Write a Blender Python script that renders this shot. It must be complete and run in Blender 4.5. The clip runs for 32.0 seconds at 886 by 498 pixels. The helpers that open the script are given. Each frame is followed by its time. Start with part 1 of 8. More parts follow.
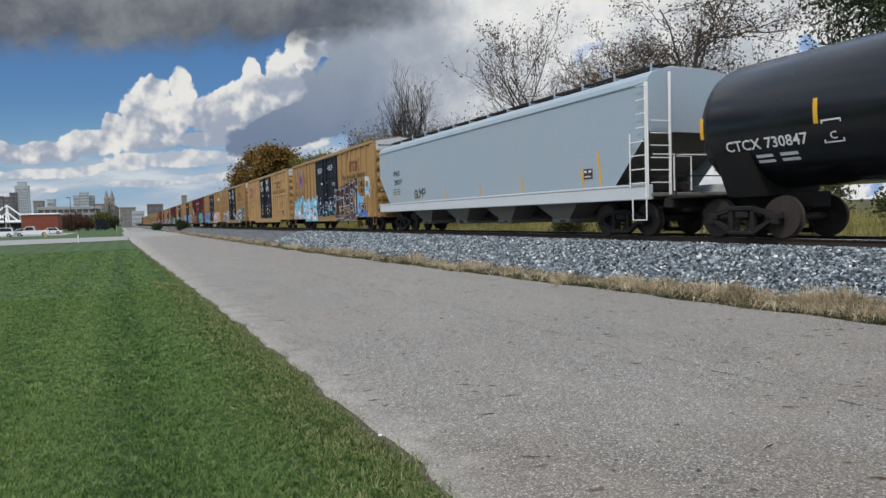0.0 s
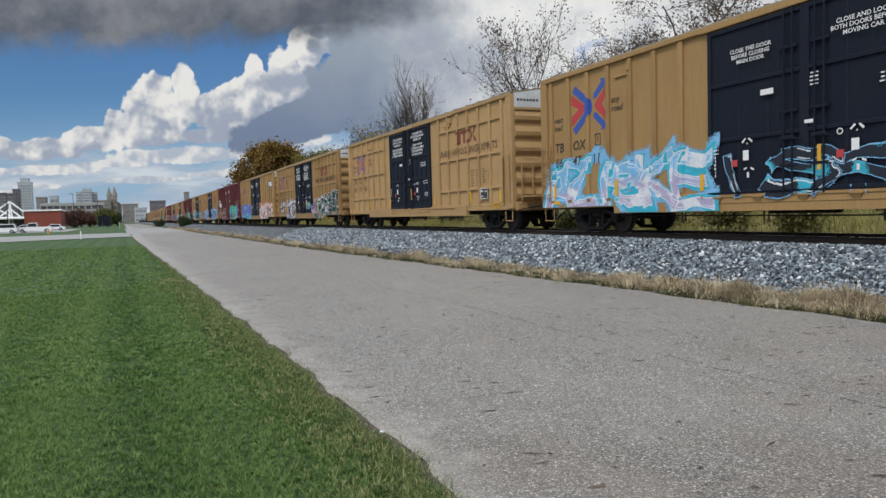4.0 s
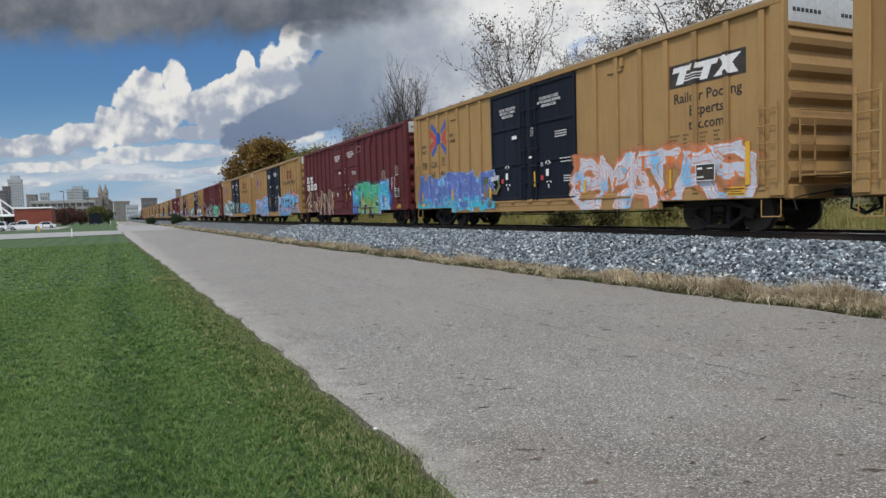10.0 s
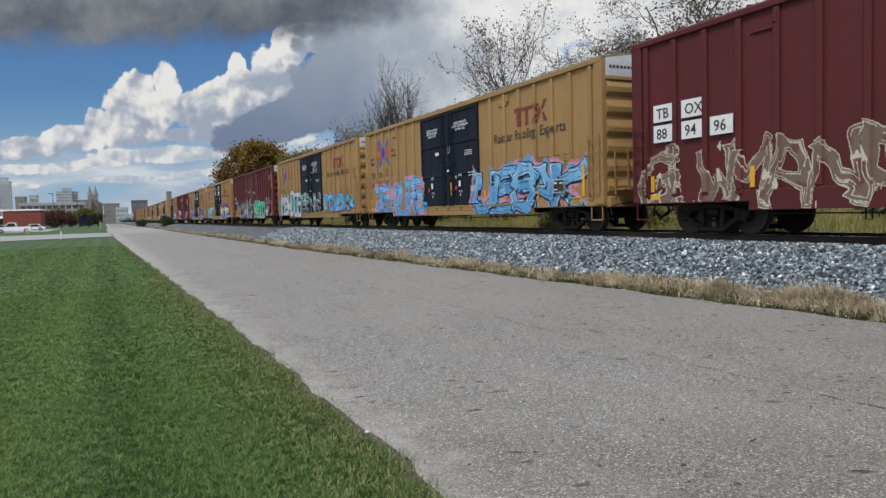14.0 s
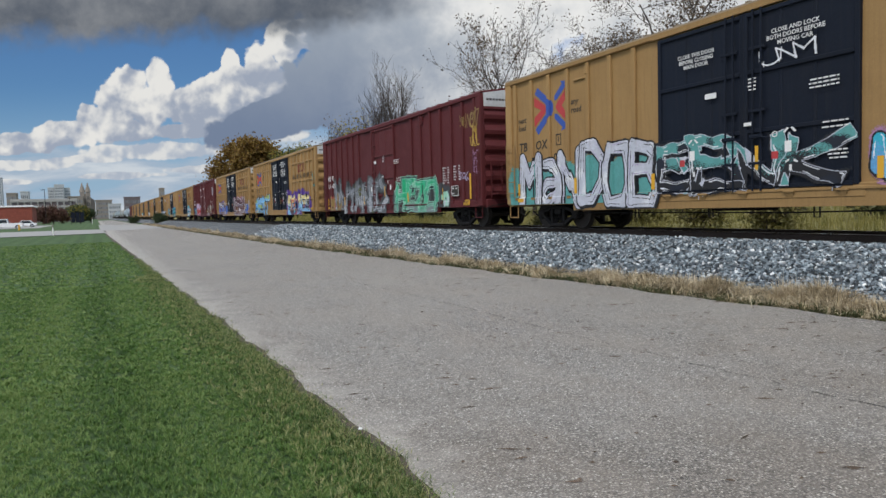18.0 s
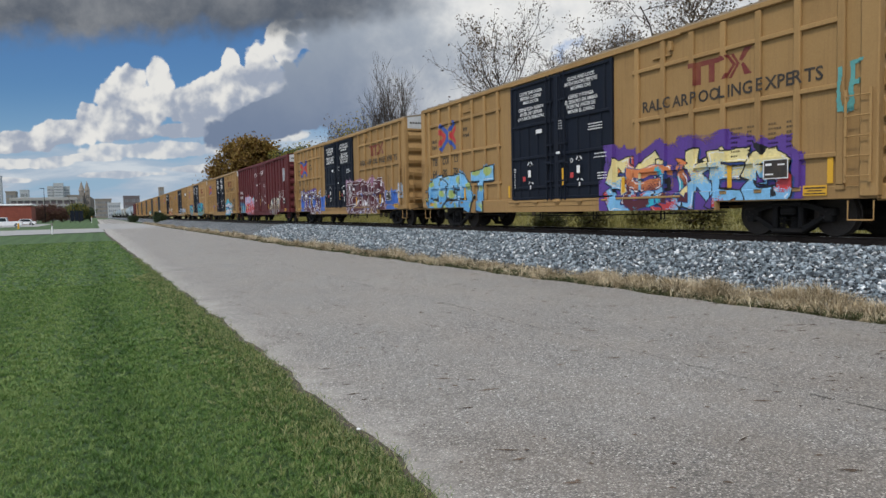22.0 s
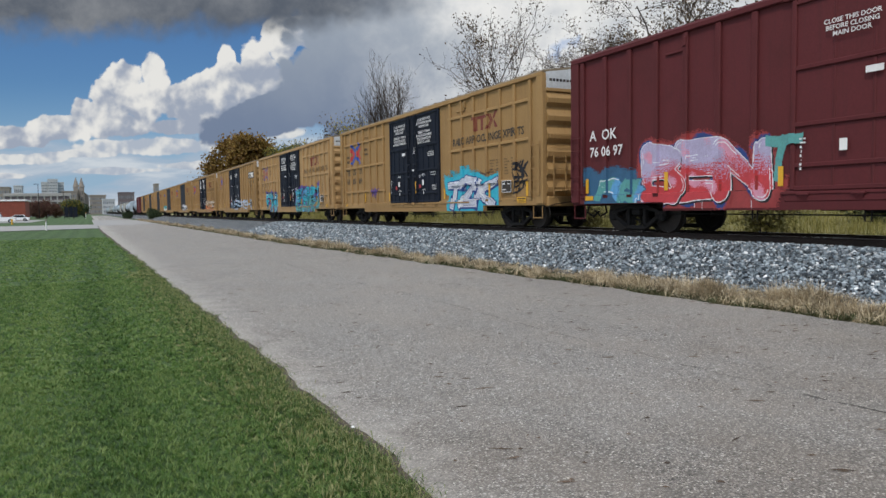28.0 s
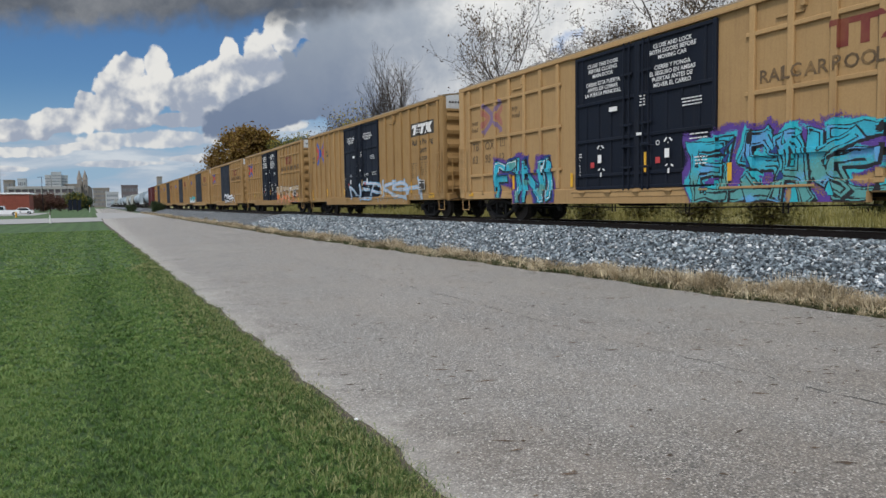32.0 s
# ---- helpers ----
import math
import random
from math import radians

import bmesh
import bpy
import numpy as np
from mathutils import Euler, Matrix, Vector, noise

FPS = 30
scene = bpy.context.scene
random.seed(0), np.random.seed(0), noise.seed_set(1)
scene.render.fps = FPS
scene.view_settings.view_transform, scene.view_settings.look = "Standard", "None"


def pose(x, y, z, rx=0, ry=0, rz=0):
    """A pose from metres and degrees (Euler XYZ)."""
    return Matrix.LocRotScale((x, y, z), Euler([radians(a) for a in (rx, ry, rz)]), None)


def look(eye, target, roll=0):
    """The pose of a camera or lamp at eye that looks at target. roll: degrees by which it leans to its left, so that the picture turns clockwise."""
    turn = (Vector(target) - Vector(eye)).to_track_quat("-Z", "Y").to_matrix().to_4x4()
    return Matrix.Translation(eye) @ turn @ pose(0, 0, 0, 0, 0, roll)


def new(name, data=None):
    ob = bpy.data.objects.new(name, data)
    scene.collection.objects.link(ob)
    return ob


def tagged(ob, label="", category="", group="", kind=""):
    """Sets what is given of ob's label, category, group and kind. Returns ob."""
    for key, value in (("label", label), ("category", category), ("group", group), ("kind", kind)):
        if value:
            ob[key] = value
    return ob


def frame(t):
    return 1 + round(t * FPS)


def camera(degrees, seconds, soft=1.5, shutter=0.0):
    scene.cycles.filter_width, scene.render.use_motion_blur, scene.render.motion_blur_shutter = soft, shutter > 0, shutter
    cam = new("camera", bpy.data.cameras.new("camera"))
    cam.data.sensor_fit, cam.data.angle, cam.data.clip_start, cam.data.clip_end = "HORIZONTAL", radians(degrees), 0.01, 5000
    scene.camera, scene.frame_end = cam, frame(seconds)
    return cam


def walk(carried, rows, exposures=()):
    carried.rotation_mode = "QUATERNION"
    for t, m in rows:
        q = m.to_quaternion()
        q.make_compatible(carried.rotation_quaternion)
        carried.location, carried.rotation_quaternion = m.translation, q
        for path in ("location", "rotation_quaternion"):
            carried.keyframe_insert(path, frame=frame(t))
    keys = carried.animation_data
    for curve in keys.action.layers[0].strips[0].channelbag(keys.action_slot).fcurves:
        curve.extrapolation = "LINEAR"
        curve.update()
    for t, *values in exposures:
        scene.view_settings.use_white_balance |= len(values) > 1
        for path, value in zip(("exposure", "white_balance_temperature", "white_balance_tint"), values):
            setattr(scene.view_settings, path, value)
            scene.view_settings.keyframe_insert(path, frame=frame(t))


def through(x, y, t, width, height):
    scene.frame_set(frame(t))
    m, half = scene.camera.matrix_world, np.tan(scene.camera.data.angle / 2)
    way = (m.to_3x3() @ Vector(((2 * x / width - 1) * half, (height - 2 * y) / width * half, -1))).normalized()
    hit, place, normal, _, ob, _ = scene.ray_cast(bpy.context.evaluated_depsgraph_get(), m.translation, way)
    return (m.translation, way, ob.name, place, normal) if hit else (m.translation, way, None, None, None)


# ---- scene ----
# Camera: held at eye height on the lawn, turning a little.
EYE = (0.0, 0.0, 1.6)
cam = camera(65.86, 32.0)


def aim(yaw, tilt, lean):
    """A pose at the eye: degrees to the right of the track's line, upwards, and of lean."""
    y, p = radians(yaw), radians(tilt)
    way = Vector((math.sin(y) * math.cos(p), math.cos(y) * math.cos(p), math.sin(p)))
    return look(EYE, Vector(EYE) + way * 10, lean)


TURNS = [(0, 25.21, -2.82, -1.71), (0.5, 25.25, -2.8, -1.65), (1, 25.27, -2.79, -1.61), (1.5, 25.29, -2.78, -1.58), (2, 25.29, -2.8, -1.59), (2.5, 25.25, -2.86, -1.66), (3, 25.18, -2.93, -1.73), (3.5, 25.09, -3.01, -1.7), (5.5, 24.85, -3.19, -1.44), (6, 24.81, -3.21, -1.36), (6.5, 24.87, -3.2, -1.39), (7, 25.05, -3.17, -1.46), (7.5, 25.25, -3.18, -1.47), (8, 25.4, -3.22, -1.57), (8.5, 25.53, -3.29, -1.65), (9, 25.6, -3.3, -1.61), (9.5, 25.59, -3.34, -1.69), (10, 25.6, -3.35, -1.73), (10.5, 25.6, -3.38, -1.76), (11, 25.66, -3.4, -1.79), (11.5, 25.71, -3.41, -1.77), (12, 25.77, -3.43, -1.74), (12.5, 25.88, -3.38, -1.69), (13, 26.01, -3.31, -1.67), (13.5, 26.16, -3.2, -1.64), (14, 26.3, -3.15, -1.67), (14.5, 26.44, -3.13, -1.67), (16.5, 26.58, -3.34, -1.53), (17, 26.64, -3.4, -1.54), (17.5, 26.71, -3.42, -1.57), (18, 26.81, -3.4, -1.56), (18.5, 26.89, -3.35, -1.55), (19, 26.9, -3.33, -1.54), (19.5, 26.93, -3.32, -1.52), (20, 26.97, -3.28, -1.51), (20.5, 27.01, -3.24, -1.46), (21, 27.02, -3.22, -1.41), (21.5, 26.96, -3.26, -1.34), (22, 26.87, -3.35, -1.26), (22.5, 26.81, -3.4, -1.14), (23, 26.77, -3.43, -1.06), (23.5, 26.76, -3.46, -1.08), (24, 26.75, -3.49, -1.12), (24.5, 26.78, -3.57, -1.19), (25, 26.87, -3.63, -1.24), (25.5, 27.01, -3.63, -1.29), (27.5, 27.29, -3.45, -0.97), (28, 27.26, -3.48, -0.88), (28.5, 27.24, -3.56, -0.87), (29, 27.2, -3.67, -0.79), (29.5, 27.17, -3.78, -0.75), (30, 27.1, -3.9, -0.72), (30.5, 26.99, -4.02, -0.65), (31, 26.92, -4.12, -0.75), (31.5, 26.92, -4.15, -0.82), (32, 26.99, -4.08, -0.91)]
walk(cam, [(t, aim(a, b, c)) for t, a, b, c in TURNS])

# World: broken autumn clouds over blue sky, soft light.
SUN_AZ, SUN_EL = radians(232), radians(52)
world = bpy.data.worlds.new("sky")
scene.world = world
world.use_nodes = True
WN, WL = world.node_tree.nodes, world.node_tree.links
WN.clear()


def wnode(kind, **values):
    n = WN.new(kind)
    for k, v in values.items():
        if k == "op":
            n.operation = v
        elif k == "blend":
            n.data_type, n.blend_type = "RGBA", v
    return n


def wm(op, a, b=0.0, c=0.0):
    """A math node of the world; a, b and c are numbers or sockets."""
    n = wnode("ShaderNodeMath", op=op)
    for i, v in enumerate((a, b, c)):
        if isinstance(v, (int, float)):
            n.inputs[i].default_value = v
        else:
            WL.new(v, n.inputs[i])
    return n.outputs[0]


def wmix(f, a, b):
    n = wnode("ShaderNodeMix", blend="MIX")
    for s, v in ((n.inputs[0], f), (n.inputs[6], a), (n.inputs[7], b)):
        if isinstance(v, (int, float)):
            s.default_value = v
        elif isinstance(v, tuple):
            s.default_value = (*v, 1)
        else:
            WL.new(v, s)
    return n.outputs[2]


def step(x, lo, hi):
    n = WN.new("ShaderNodeMapRange")
    n.interpolation_type = "SMOOTHSTEP"
    n.inputs[1].default_value, n.inputs[2].default_value = lo, hi
    WL.new(x, n.inputs[0])
    return n.outputs[0]


def wnoise(vec, scale, detail=6, rough=0.55, dist=0.0):
    n = WN.new("ShaderNodeTexNoise")
    n.inputs["Scale"].default_value, n.inputs["Detail"].default_value = scale, detail
    n.inputs["Roughness"].default_value, n.inputs["Distortion"].default_value = rough, dist
    WL.new(vec, n.inputs["Vector"])
    return n.outputs["Fac"], n.outputs["Color"]


sky = WN.new("ShaderNodeTexSky")
sky.sky_type = "NISHITA"
sky.sun_disc = False
sky.sun_elevation, sky.sun_rotation = SUN_EL, SUN_AZ
sky.air_density, sky.dust_density, sky.ozone_density = 1.1, 0.6, 1.6
coord = WN.new("ShaderNodeTexCoord").outputs["Generated"]
turned = WN.new("ShaderNodeVectorRotate")
turned.rotation_type = "Z_AXIS"
turned.inputs["Angle"].default_value = radians(26.8)
WL.new(coord, turned.inputs["Vector"])
sep = WN.new("ShaderNodeSeparateXYZ")
WL.new(turned.outputs[0], sep.inputs[0])
dx, dy, dz = sep.outputs
# Cloud plane: sideways and upwards of the line of sight, in tangents.
fy = wm("MAXIMUM", wm("ABSOLUTE", dy), 0.25)
cu, cv = wm("DIVIDE", dx, fy), wm("DIVIDE", dz, fy)
flat = WN.new("ShaderNodeCombineXYZ")
WL.new(cu, flat.inputs[0]), WL.new(cv, flat.inputs[1])
WL.new(wm("MULTIPLY", dy, 0.4), flat.inputs[2])
flat = flat.outputs[0]
n_big, c_big = wnoise(flat, 3.2, 5, 0.5)
n_mid, c_mid = wnoise(flat, 11.0, 8, 0.58, 0.2)
n_fine, _ = wnoise(flat, 34.0, 6, 0.6, 0.3)
wob = wm("ADD", wm("MULTIPLY", wm("SUBTRACT", n_mid, 0.5), 0.75), wm("MULTIPLY", wm("SUBTRACT", n_fine, 0.5), 0.28))


def moved(vec, x, y):
    n = WN.new("ShaderNodeVectorMath")
    n.operation = "ADD"
    n.inputs[1].default_value = (x, y, 0)
    WL.new(vec, n.inputs[0])
    return n.outputs[0]


def warped(vec, scale, amount):
    n = WN.new("ShaderNodeVectorMath")
    n.operation = "MULTIPLY_ADD"
    WL.new(wnoise(vec, scale, 3, 0.5)[1], n.inputs[0])
    n.inputs[1].default_value = (amount, amount, 0)
    WL.new(vec, n.inputs[2])
    return n.outputs[0]


def cells(vec, scale):
    n = WN.new("ShaderNodeTexVoronoi")
    n.voronoi_dimensions, n.feature = "2D", "SMOOTH_F1"
    n.inputs["Scale"].default_value, n.inputs["Smoothness"].default_value = scale, 0.35
    WL.new(vec, n.inputs["Vector"])
    return wm("SUBTRACT", 0.55, n.outputs["Distance"])


def heaps(vec):
    """Rounded billows at three sizes."""
    v = warped(vec, 14, 0.03)
    out = wm("MULTIPLY", cells(v, 17), 0.75)
    out = wm("ADD", out, wm("MULTIPLY", cells(v, 38), 0.50))
    out = wm("ADD", out, wm("MULTIPLY", cells(v, 85), 0.24))
    return wm("ADD", out, wm("MULTIPLY", wm("SUBTRACT", wnoise(vec, 44, 7, 0.62)[0], 0.5), 0.60))


def puff(x, y, rx, ry, lean=0.0):
    """A soft oval in the cloud plane: 1 in its middle, 0 at its rim."""
    u, v = wm("SUBTRACT", cu, x), wm("SUBTRACT", cv, y)
    c, s = math.cos(radians(lean)), math.sin(radians(lean))
    a = wm("DIVIDE", wm("ADD", wm("MULTIPLY", u, c), wm("MULTIPLY", v, s)), rx)
    b = wm("DIVIDE", wm("SUBTRACT", wm("MULTIPLY", v, c), wm("MULTIPLY", u, s)), ry)
    return wm("SUBTRACT", 1.0, wm("SQRT", wm("ADD", wm("MULTIPLY", a, a), wm("MULTIPLY", b, b))))


def union(items):
    out = items[0]
    for i in items[1:]:
        n = wnode("ShaderNodeMath", op="SMOOTH_MAX")
        n.inputs[2].default_value = 0.15
        WL.new(out, n.inputs[0]), WL.new(i, n.inputs[1])
        out = n.outputs[0]
    return out


blue = WN.new("ShaderNodeVectorMath")
blue.operation = "MULTIPLY"
blue.inputs[1].default_value = (0.027, 0.042, 0.060)
WL.new(sky.outputs[0], blue.inputs[0])
pale = step(cv, 0.20, 0.0)
colour = wmix(wm("MULTIPLY", pale, 0.75), blue.outputs[0], (0.25, 0.36, 0.50))
bump = heaps(flat)
lit = wm("SUBTRACT", bump, heaps(moved(flat, -0.006, 0.010)))
# Low banks of flat cloud towards the horizon.
low = WN.new("ShaderNodeCombineXYZ")
WL.new(wm("MULTIPLY", cu, 5.0), low.inputs[0]), WL.new(wm("MULTIPLY", cv, 24.0), low.inputs[1])
n_low, _ = wnoise(low.outputs[0], 1.0, 6, 0.55, 0.3)
low_fac = wm("MULTIPLY", step(n_low, 0.36, 0.55), step(cv, 0.135, 0.085))
low_col = wmix(step(n_low, 0.50, 0.68), (0.30, 0.355, 0.43), (0.50, 0.52, 0.54))
colour = wmix(wm("MULTIPLY", low_fac, 0.8), colour, low_col)
# Bright heaped clouds, lit from behind the camera.
heap = union([puff(-0.612, 0.110, 0.0698, 0.0179, 0), puff(-0.542, 0.125, 0.0498, 0.0259, 0), puff(-0.505, 0.143, 0.0289, 0.0219, 0), puff(-0.459, 0.162, 0.0399, 0.0379, 0),
              puff(-0.444, 0.191, 0.0329, 0.0279, 0), puff(-0.403, 0.195, 0.0229, 0.0319, 0), puff(-0.424, 0.160, 0.0379, 0.0399, 0), puff(-0.455, 0.127, 0.0548, 0.0209, 0),
              puff(-0.368, 0.154, 0.0349, 0.0289, 0), puff(-0.328, 0.176, 0.0389, 0.0309, 0), puff(-0.296, 0.217, 0.0159, 0.0209, 0), puff(-0.291, 0.195, 0.0279, 0.0279, 0),
              puff(-0.306, 0.156, 0.0548, 0.0329, 0), puff(-0.258, 0.215, 0.0309, 0.0359, 0), puff(-0.221, 0.245, 0.0359, 0.0349, 0), puff(-0.182, 0.254, 0.0448, 0.0299, 0),
              puff(-0.250, 0.182, 0.0473, 0.0299, 0), puff(-0.350, 0.123, 0.0648, 0.0149, 0), puff(-0.704, 0.114, 0.0747, 0.0209, 0), puff(-0.765, 0.121, 0.0698, 0.0199, 0)])
heap_edge = wm("ADD", heap, wm("MULTIPLY", bump, 0.62))
heap_fac = step(heap_edge, 0.17, 0.30)
# Bases lie lower towards the horizon; each mass greys towards its base.
base = wm("SUBTRACT", cv, wm("ADD", 0.146, wm("MULTIPLY", wm("MAXIMUM", wm("ADD", cu, 0.48), -0.10), 0.25)))
soft, _ = wnoise(warped(flat, 9, 0.05), 15.0, 4, 0.5)
soft_lit = wm("SUBTRACT", soft, wnoise(warped(moved(flat, -0.012, 0.016), 9, 0.05), 15.0, 4, 0.5)[0])
relief = wm("ADD", wm("MULTIPLY", lit, 0.75), wm("ADD", wm("MULTIPLY", wm("SUBTRACT", soft, 0.5), 1.5), wm("MULTIPLY", soft_lit, 2.4)))
relief = wm("ADD", wm("ADD", relief, 0.50), wm("MAXIMUM", wm("MINIMUM", wm("MULTIPLY", base, 8.0), 0.30), -0.38))
heap_col = wmix(step(relief, 0.05, 0.95), (0.25, 0.285, 0.355), (0.59, 0.585, 0.565))
# Flat white bars below them.
bars = union([puff(-0.604, 0.079, 0.0797, 0.0090, 0), puff(-0.407, 0.094, 0.1196, 0.0140, 0), puff(-0.739, 0.077, 0.0847, 0.0100, 0), puff(-0.223, 0.114, 0.0448, 0.0130, 0),
              puff(-0.508, 0.086, 0.0598, 0.0070, 0), puff(-0.626, 0.055, 0.0448, 0.0060, 0), puff(-0.468, 0.060, 0.0797, 0.0060, 0), puff(-0.346, 0.066, 0.0598, 0.0070, 0),
              puff(-0.678, 0.047, 0.0747, 0.0050, 0)])
bar_fac = step(wm("ADD", bars, wm("MULTIPLY", bump, 0.62)), 0.16, 0.34)
colour = wmix(bar_fac, colour, wmix(step(wm("ADD", soft, wm("MULTIPLY", lit, 0.5)), 0.34, 0.62), (0.31, 0.35, 0.415), (0.53, 0.535, 0.53)))
colour = wmix(heap_fac, colour, heap_col)
# The great grey cloud over the trees, in front of the heaps; bright where it thins.
grey = union([puff(-0.05, 0.185, 0.185, 0.115, 0), puff(-0.20, 0.148, 0.17, 0.036, 16), puff(0.12, 0.26, 0.36, 0.14, 0), puff(0.35, 0.18, 0.34, 0.34), puff(0.80, 0.16, 0.5, 0.5)])
grey_fac = step(wm("ADD", grey, wm("MULTIPLY", bump, 0.30)), 0.10, 0.20)
glow = step(wm("ADD", cu, wm("ADD", wm("MULTIPLY", wob, 0.16), wm("MULTIPLY", cv, 0.35))), -0.10, 0.18)
billow = step(wm("ADD", n_big, wm("MULTIPLY", wob, 0.7)), 0.22, 0.72)
dark = wmix(step(wm("ADD", cv, wm("MULTIPLY", wob, 0.10)), 0.10, 0.27), (0.130, 0.168, 0.245), (0.228, 0.264, 0.318))
light = wmix(step(wm("ADD", n_big, wm("MULTIPLY", wob, 0.9)), 0.22, 0.60), (0.34, 0.37, 0.41), (0.62, 0.62, 0.61))
gap = wm("MULTIPLY", step(wm("ADD", n_mid, wm("MULTIPLY", wob, 0.4)), 0.62, 0.74), step(cu, 0.10, 0.22))
colour = wmix(grey_fac, colour, wmix(gap, wmix(glow, dark, light), (0.20, 0.30, 0.50)))
# The dark shelf of cloud overhead.
shelf = wm("ADD", wm("SUBTRACT", cv, wm("ADD", 0.258, wm("MULTIPLY", wm("MAXIMUM", wm("ADD", cu, 0.22), 0.0), 0.10))), wm("ADD", wm("MULTIPLY", wob, 0.045), wm("MULTIPLY", bump, 0.02)))
shelf_fac = step(shelf, -0.016, 0.028)
shelf_col = wmix(step(wm("ADD", wm("MULTIPLY", cv, 1.6), wm("ADD", wm("MULTIPLY", n_big, 0.4), wm("MULTIPLY", wob, 0.9))), 0.50, 0.95), (0.070, 0.084, 0.108), (0.19, 0.20, 0.215))
colour = wmix(wm("MULTIPLY", shelf_fac, step(wm("ADD", cu, wm("MULTIPLY", wob, 0.12)), 0.04, -0.16)), colour, shelf_col)
# Behind the camera and overhead: an even, mostly covered sky.
rest_fac = step(wm("ADD", n_big, wm("MULTIPLY", wob, 0.6)), 0.40, 0.68)
rest = wmix(rest_fac, (0.36, 0.48, 0.68), wmix(billow, (0.56, 0.59, 0.64), (1.0, 0.99, 0.97)))
high = wm("MAXIMUM", step(cv, 0.42, 0.75), step(dy, 0.22, 0.05))
colour = wmix(high, colour, rest)
back = WN.new("ShaderNodeBackground")
back.inputs["Strength"].default_value = 1.0
WL.new(colour, back.inputs["Color"])
WL.new(back.outputs[0], WN.new("ShaderNodeOutputWorld").inputs["Surface"])

sun_data = bpy.data.lights.new("sun", "SUN")
sun_data.energy, sun_data.angle, sun_data.color = 1.7, radians(8), (1.0, 0.93, 0.82)
sun = new("sun", sun_data)
sun.matrix_world = look((0, 0, 60), Vector((0, 0, 60)) - Vector((math.sin(SUN_AZ) * math.cos(SUN_EL), math.cos(SUN_AZ) * math.cos(SUN_EL), math.sin(SUN_EL))))
scene.view_settings.exposure = 0.4


# Materials: real base colours, grain and wear at two scales.
def shader(name, rough=0.8, metal=0.0):
    m = bpy.data.materials.new(name)
    m.use_nodes = True
    b = m.node_tree.nodes["Principled BSDF"]
    b.inputs["Roughness"].default_value, b.inputs["Metallic"].default_value = rough, metal
    return m, m.node_tree.nodes, m.node_tree.links, b


def mnoise(N, L, vec, scale, detail=5, rough=0.6):
    n = N.new("ShaderNodeTexNoise")
    n.inputs["Scale"].default_value, n.inputs["Detail"].default_value, n.inputs["Roughness"].default_value = scale, detail, rough
    L.new(vec, n.inputs["Vector"])
    return n.outputs["Fac"]


def mramp(N, L, fac, stops):
    r = N.new("ShaderNodeValToRGB")
    el = r.color_ramp.elements
    while len(el) < len(stops):
        el.new(0.5)
    for e, (p, c) in zip(el, stops):
        e.position, e.color = p, (*c, 1) if isinstance(c, tuple) else (c, c, c, 1)
    L.new(fac, r.inputs[0])
    return r.outputs[0]


def mmix(N, L, fac, a, b, blend="MIX"):
    n = N.new("ShaderNodeMix")
    n.data_type, n.blend_type = "RGBA", blend
    for s, v in ((n.inputs[0], fac), (n.inputs[6], a), (n.inputs[7], b)):
        if isinstance(v, (int, float)):
            s.default_value = v
        elif isinstance(v, tuple):
            s.default_value = (*v, 1)
        else:
            L.new(v, s)
    return n.outputs[2]


def mbump(N, L, b, height, strength, distance=0.02):
    n = N.new("ShaderNodeBump")
    n.inputs["Strength"].default_value, n.inputs["Distance"].default_value = strength, distance
    L.new(height, n.inputs["Height"])
    L.new(n.outputs[0], b.inputs["Normal"])


def stretched(N, L, vec, sx, sy, sz):
    n = N.new("ShaderNodeMapping")
    n.inputs["Scale"].default_value = (sx, sy, sz)
    L.new(vec, n.inputs["Vector"])
    return n.outputs[0]


def surface(name, base, rough=0.8, metal=0.0, grain=40, spread=0.12, stain=(0.1, 0.08, 0.06), stains=0.25, big=0.6, bump=0.15, streaks=0.0, island=0.0, vary=0.0, gloss=0.4):
    """A plain surface with fine grain, large stains, optional rain streaks and a spread of tone from piece to piece."""
    m, N, L, b = shader(name, rough, metal)
    b.inputs["Specular IOR Level"].default_value = gloss
    vec = N.new("ShaderNodeTexCoord").outputs["Object"]
    fine = mnoise(N, L, vec, grain, 6)
    large = mnoise(N, L, vec, big, 6, 0.65)
    lo, hi = tuple(c * (1 - spread) for c in base), tuple(min(1, c * (1 + spread)) for c in base)
    col = mramp(N, L, fine, [(0.3, lo), (0.7, hi)])
    col = mmix(N, L, mramp(N, L, large, [(0.45, 0.0), (0.8, stains)]), col, stain)
    if streaks:
        run = mnoise(N, L, stretched(N, L, vec, 5, 5, 0.25), 2.2, 5, 0.7)
        col = mmix(N, L, mramp(N, L, run, [(0.5, 0.0), (0.78, streaks)]), col, stain)
    if island or vary:
        src = N.new("ShaderNodeNewGeometry").outputs["Random Per Island"] if island else N.new("ShaderNodeObjectInfo").outputs["Random"]
        k = island or vary
        col = mmix(N, L, 1.0, col, mramp(N, L, src, [(0.0, 1 - k), (1.0, 1.0)]), "MULTIPLY")
    L.new(col, b.inputs["Base Color"])
    L.new(mramp(N, L, large, [(0.3, max(0.05, rough - 0.12)), (0.8, min(1, rough + 0.15))]), b.inputs["Roughness"])
    if bump:
        mbump(N, L, b, fine, bump, 0.01)
    return m


def glowless_glass(name):
    m, N, L, b = shader(name, 0.08)
    b.inputs["Base Color"].default_value = (0.02, 0.025, 0.03, 1)
    return m


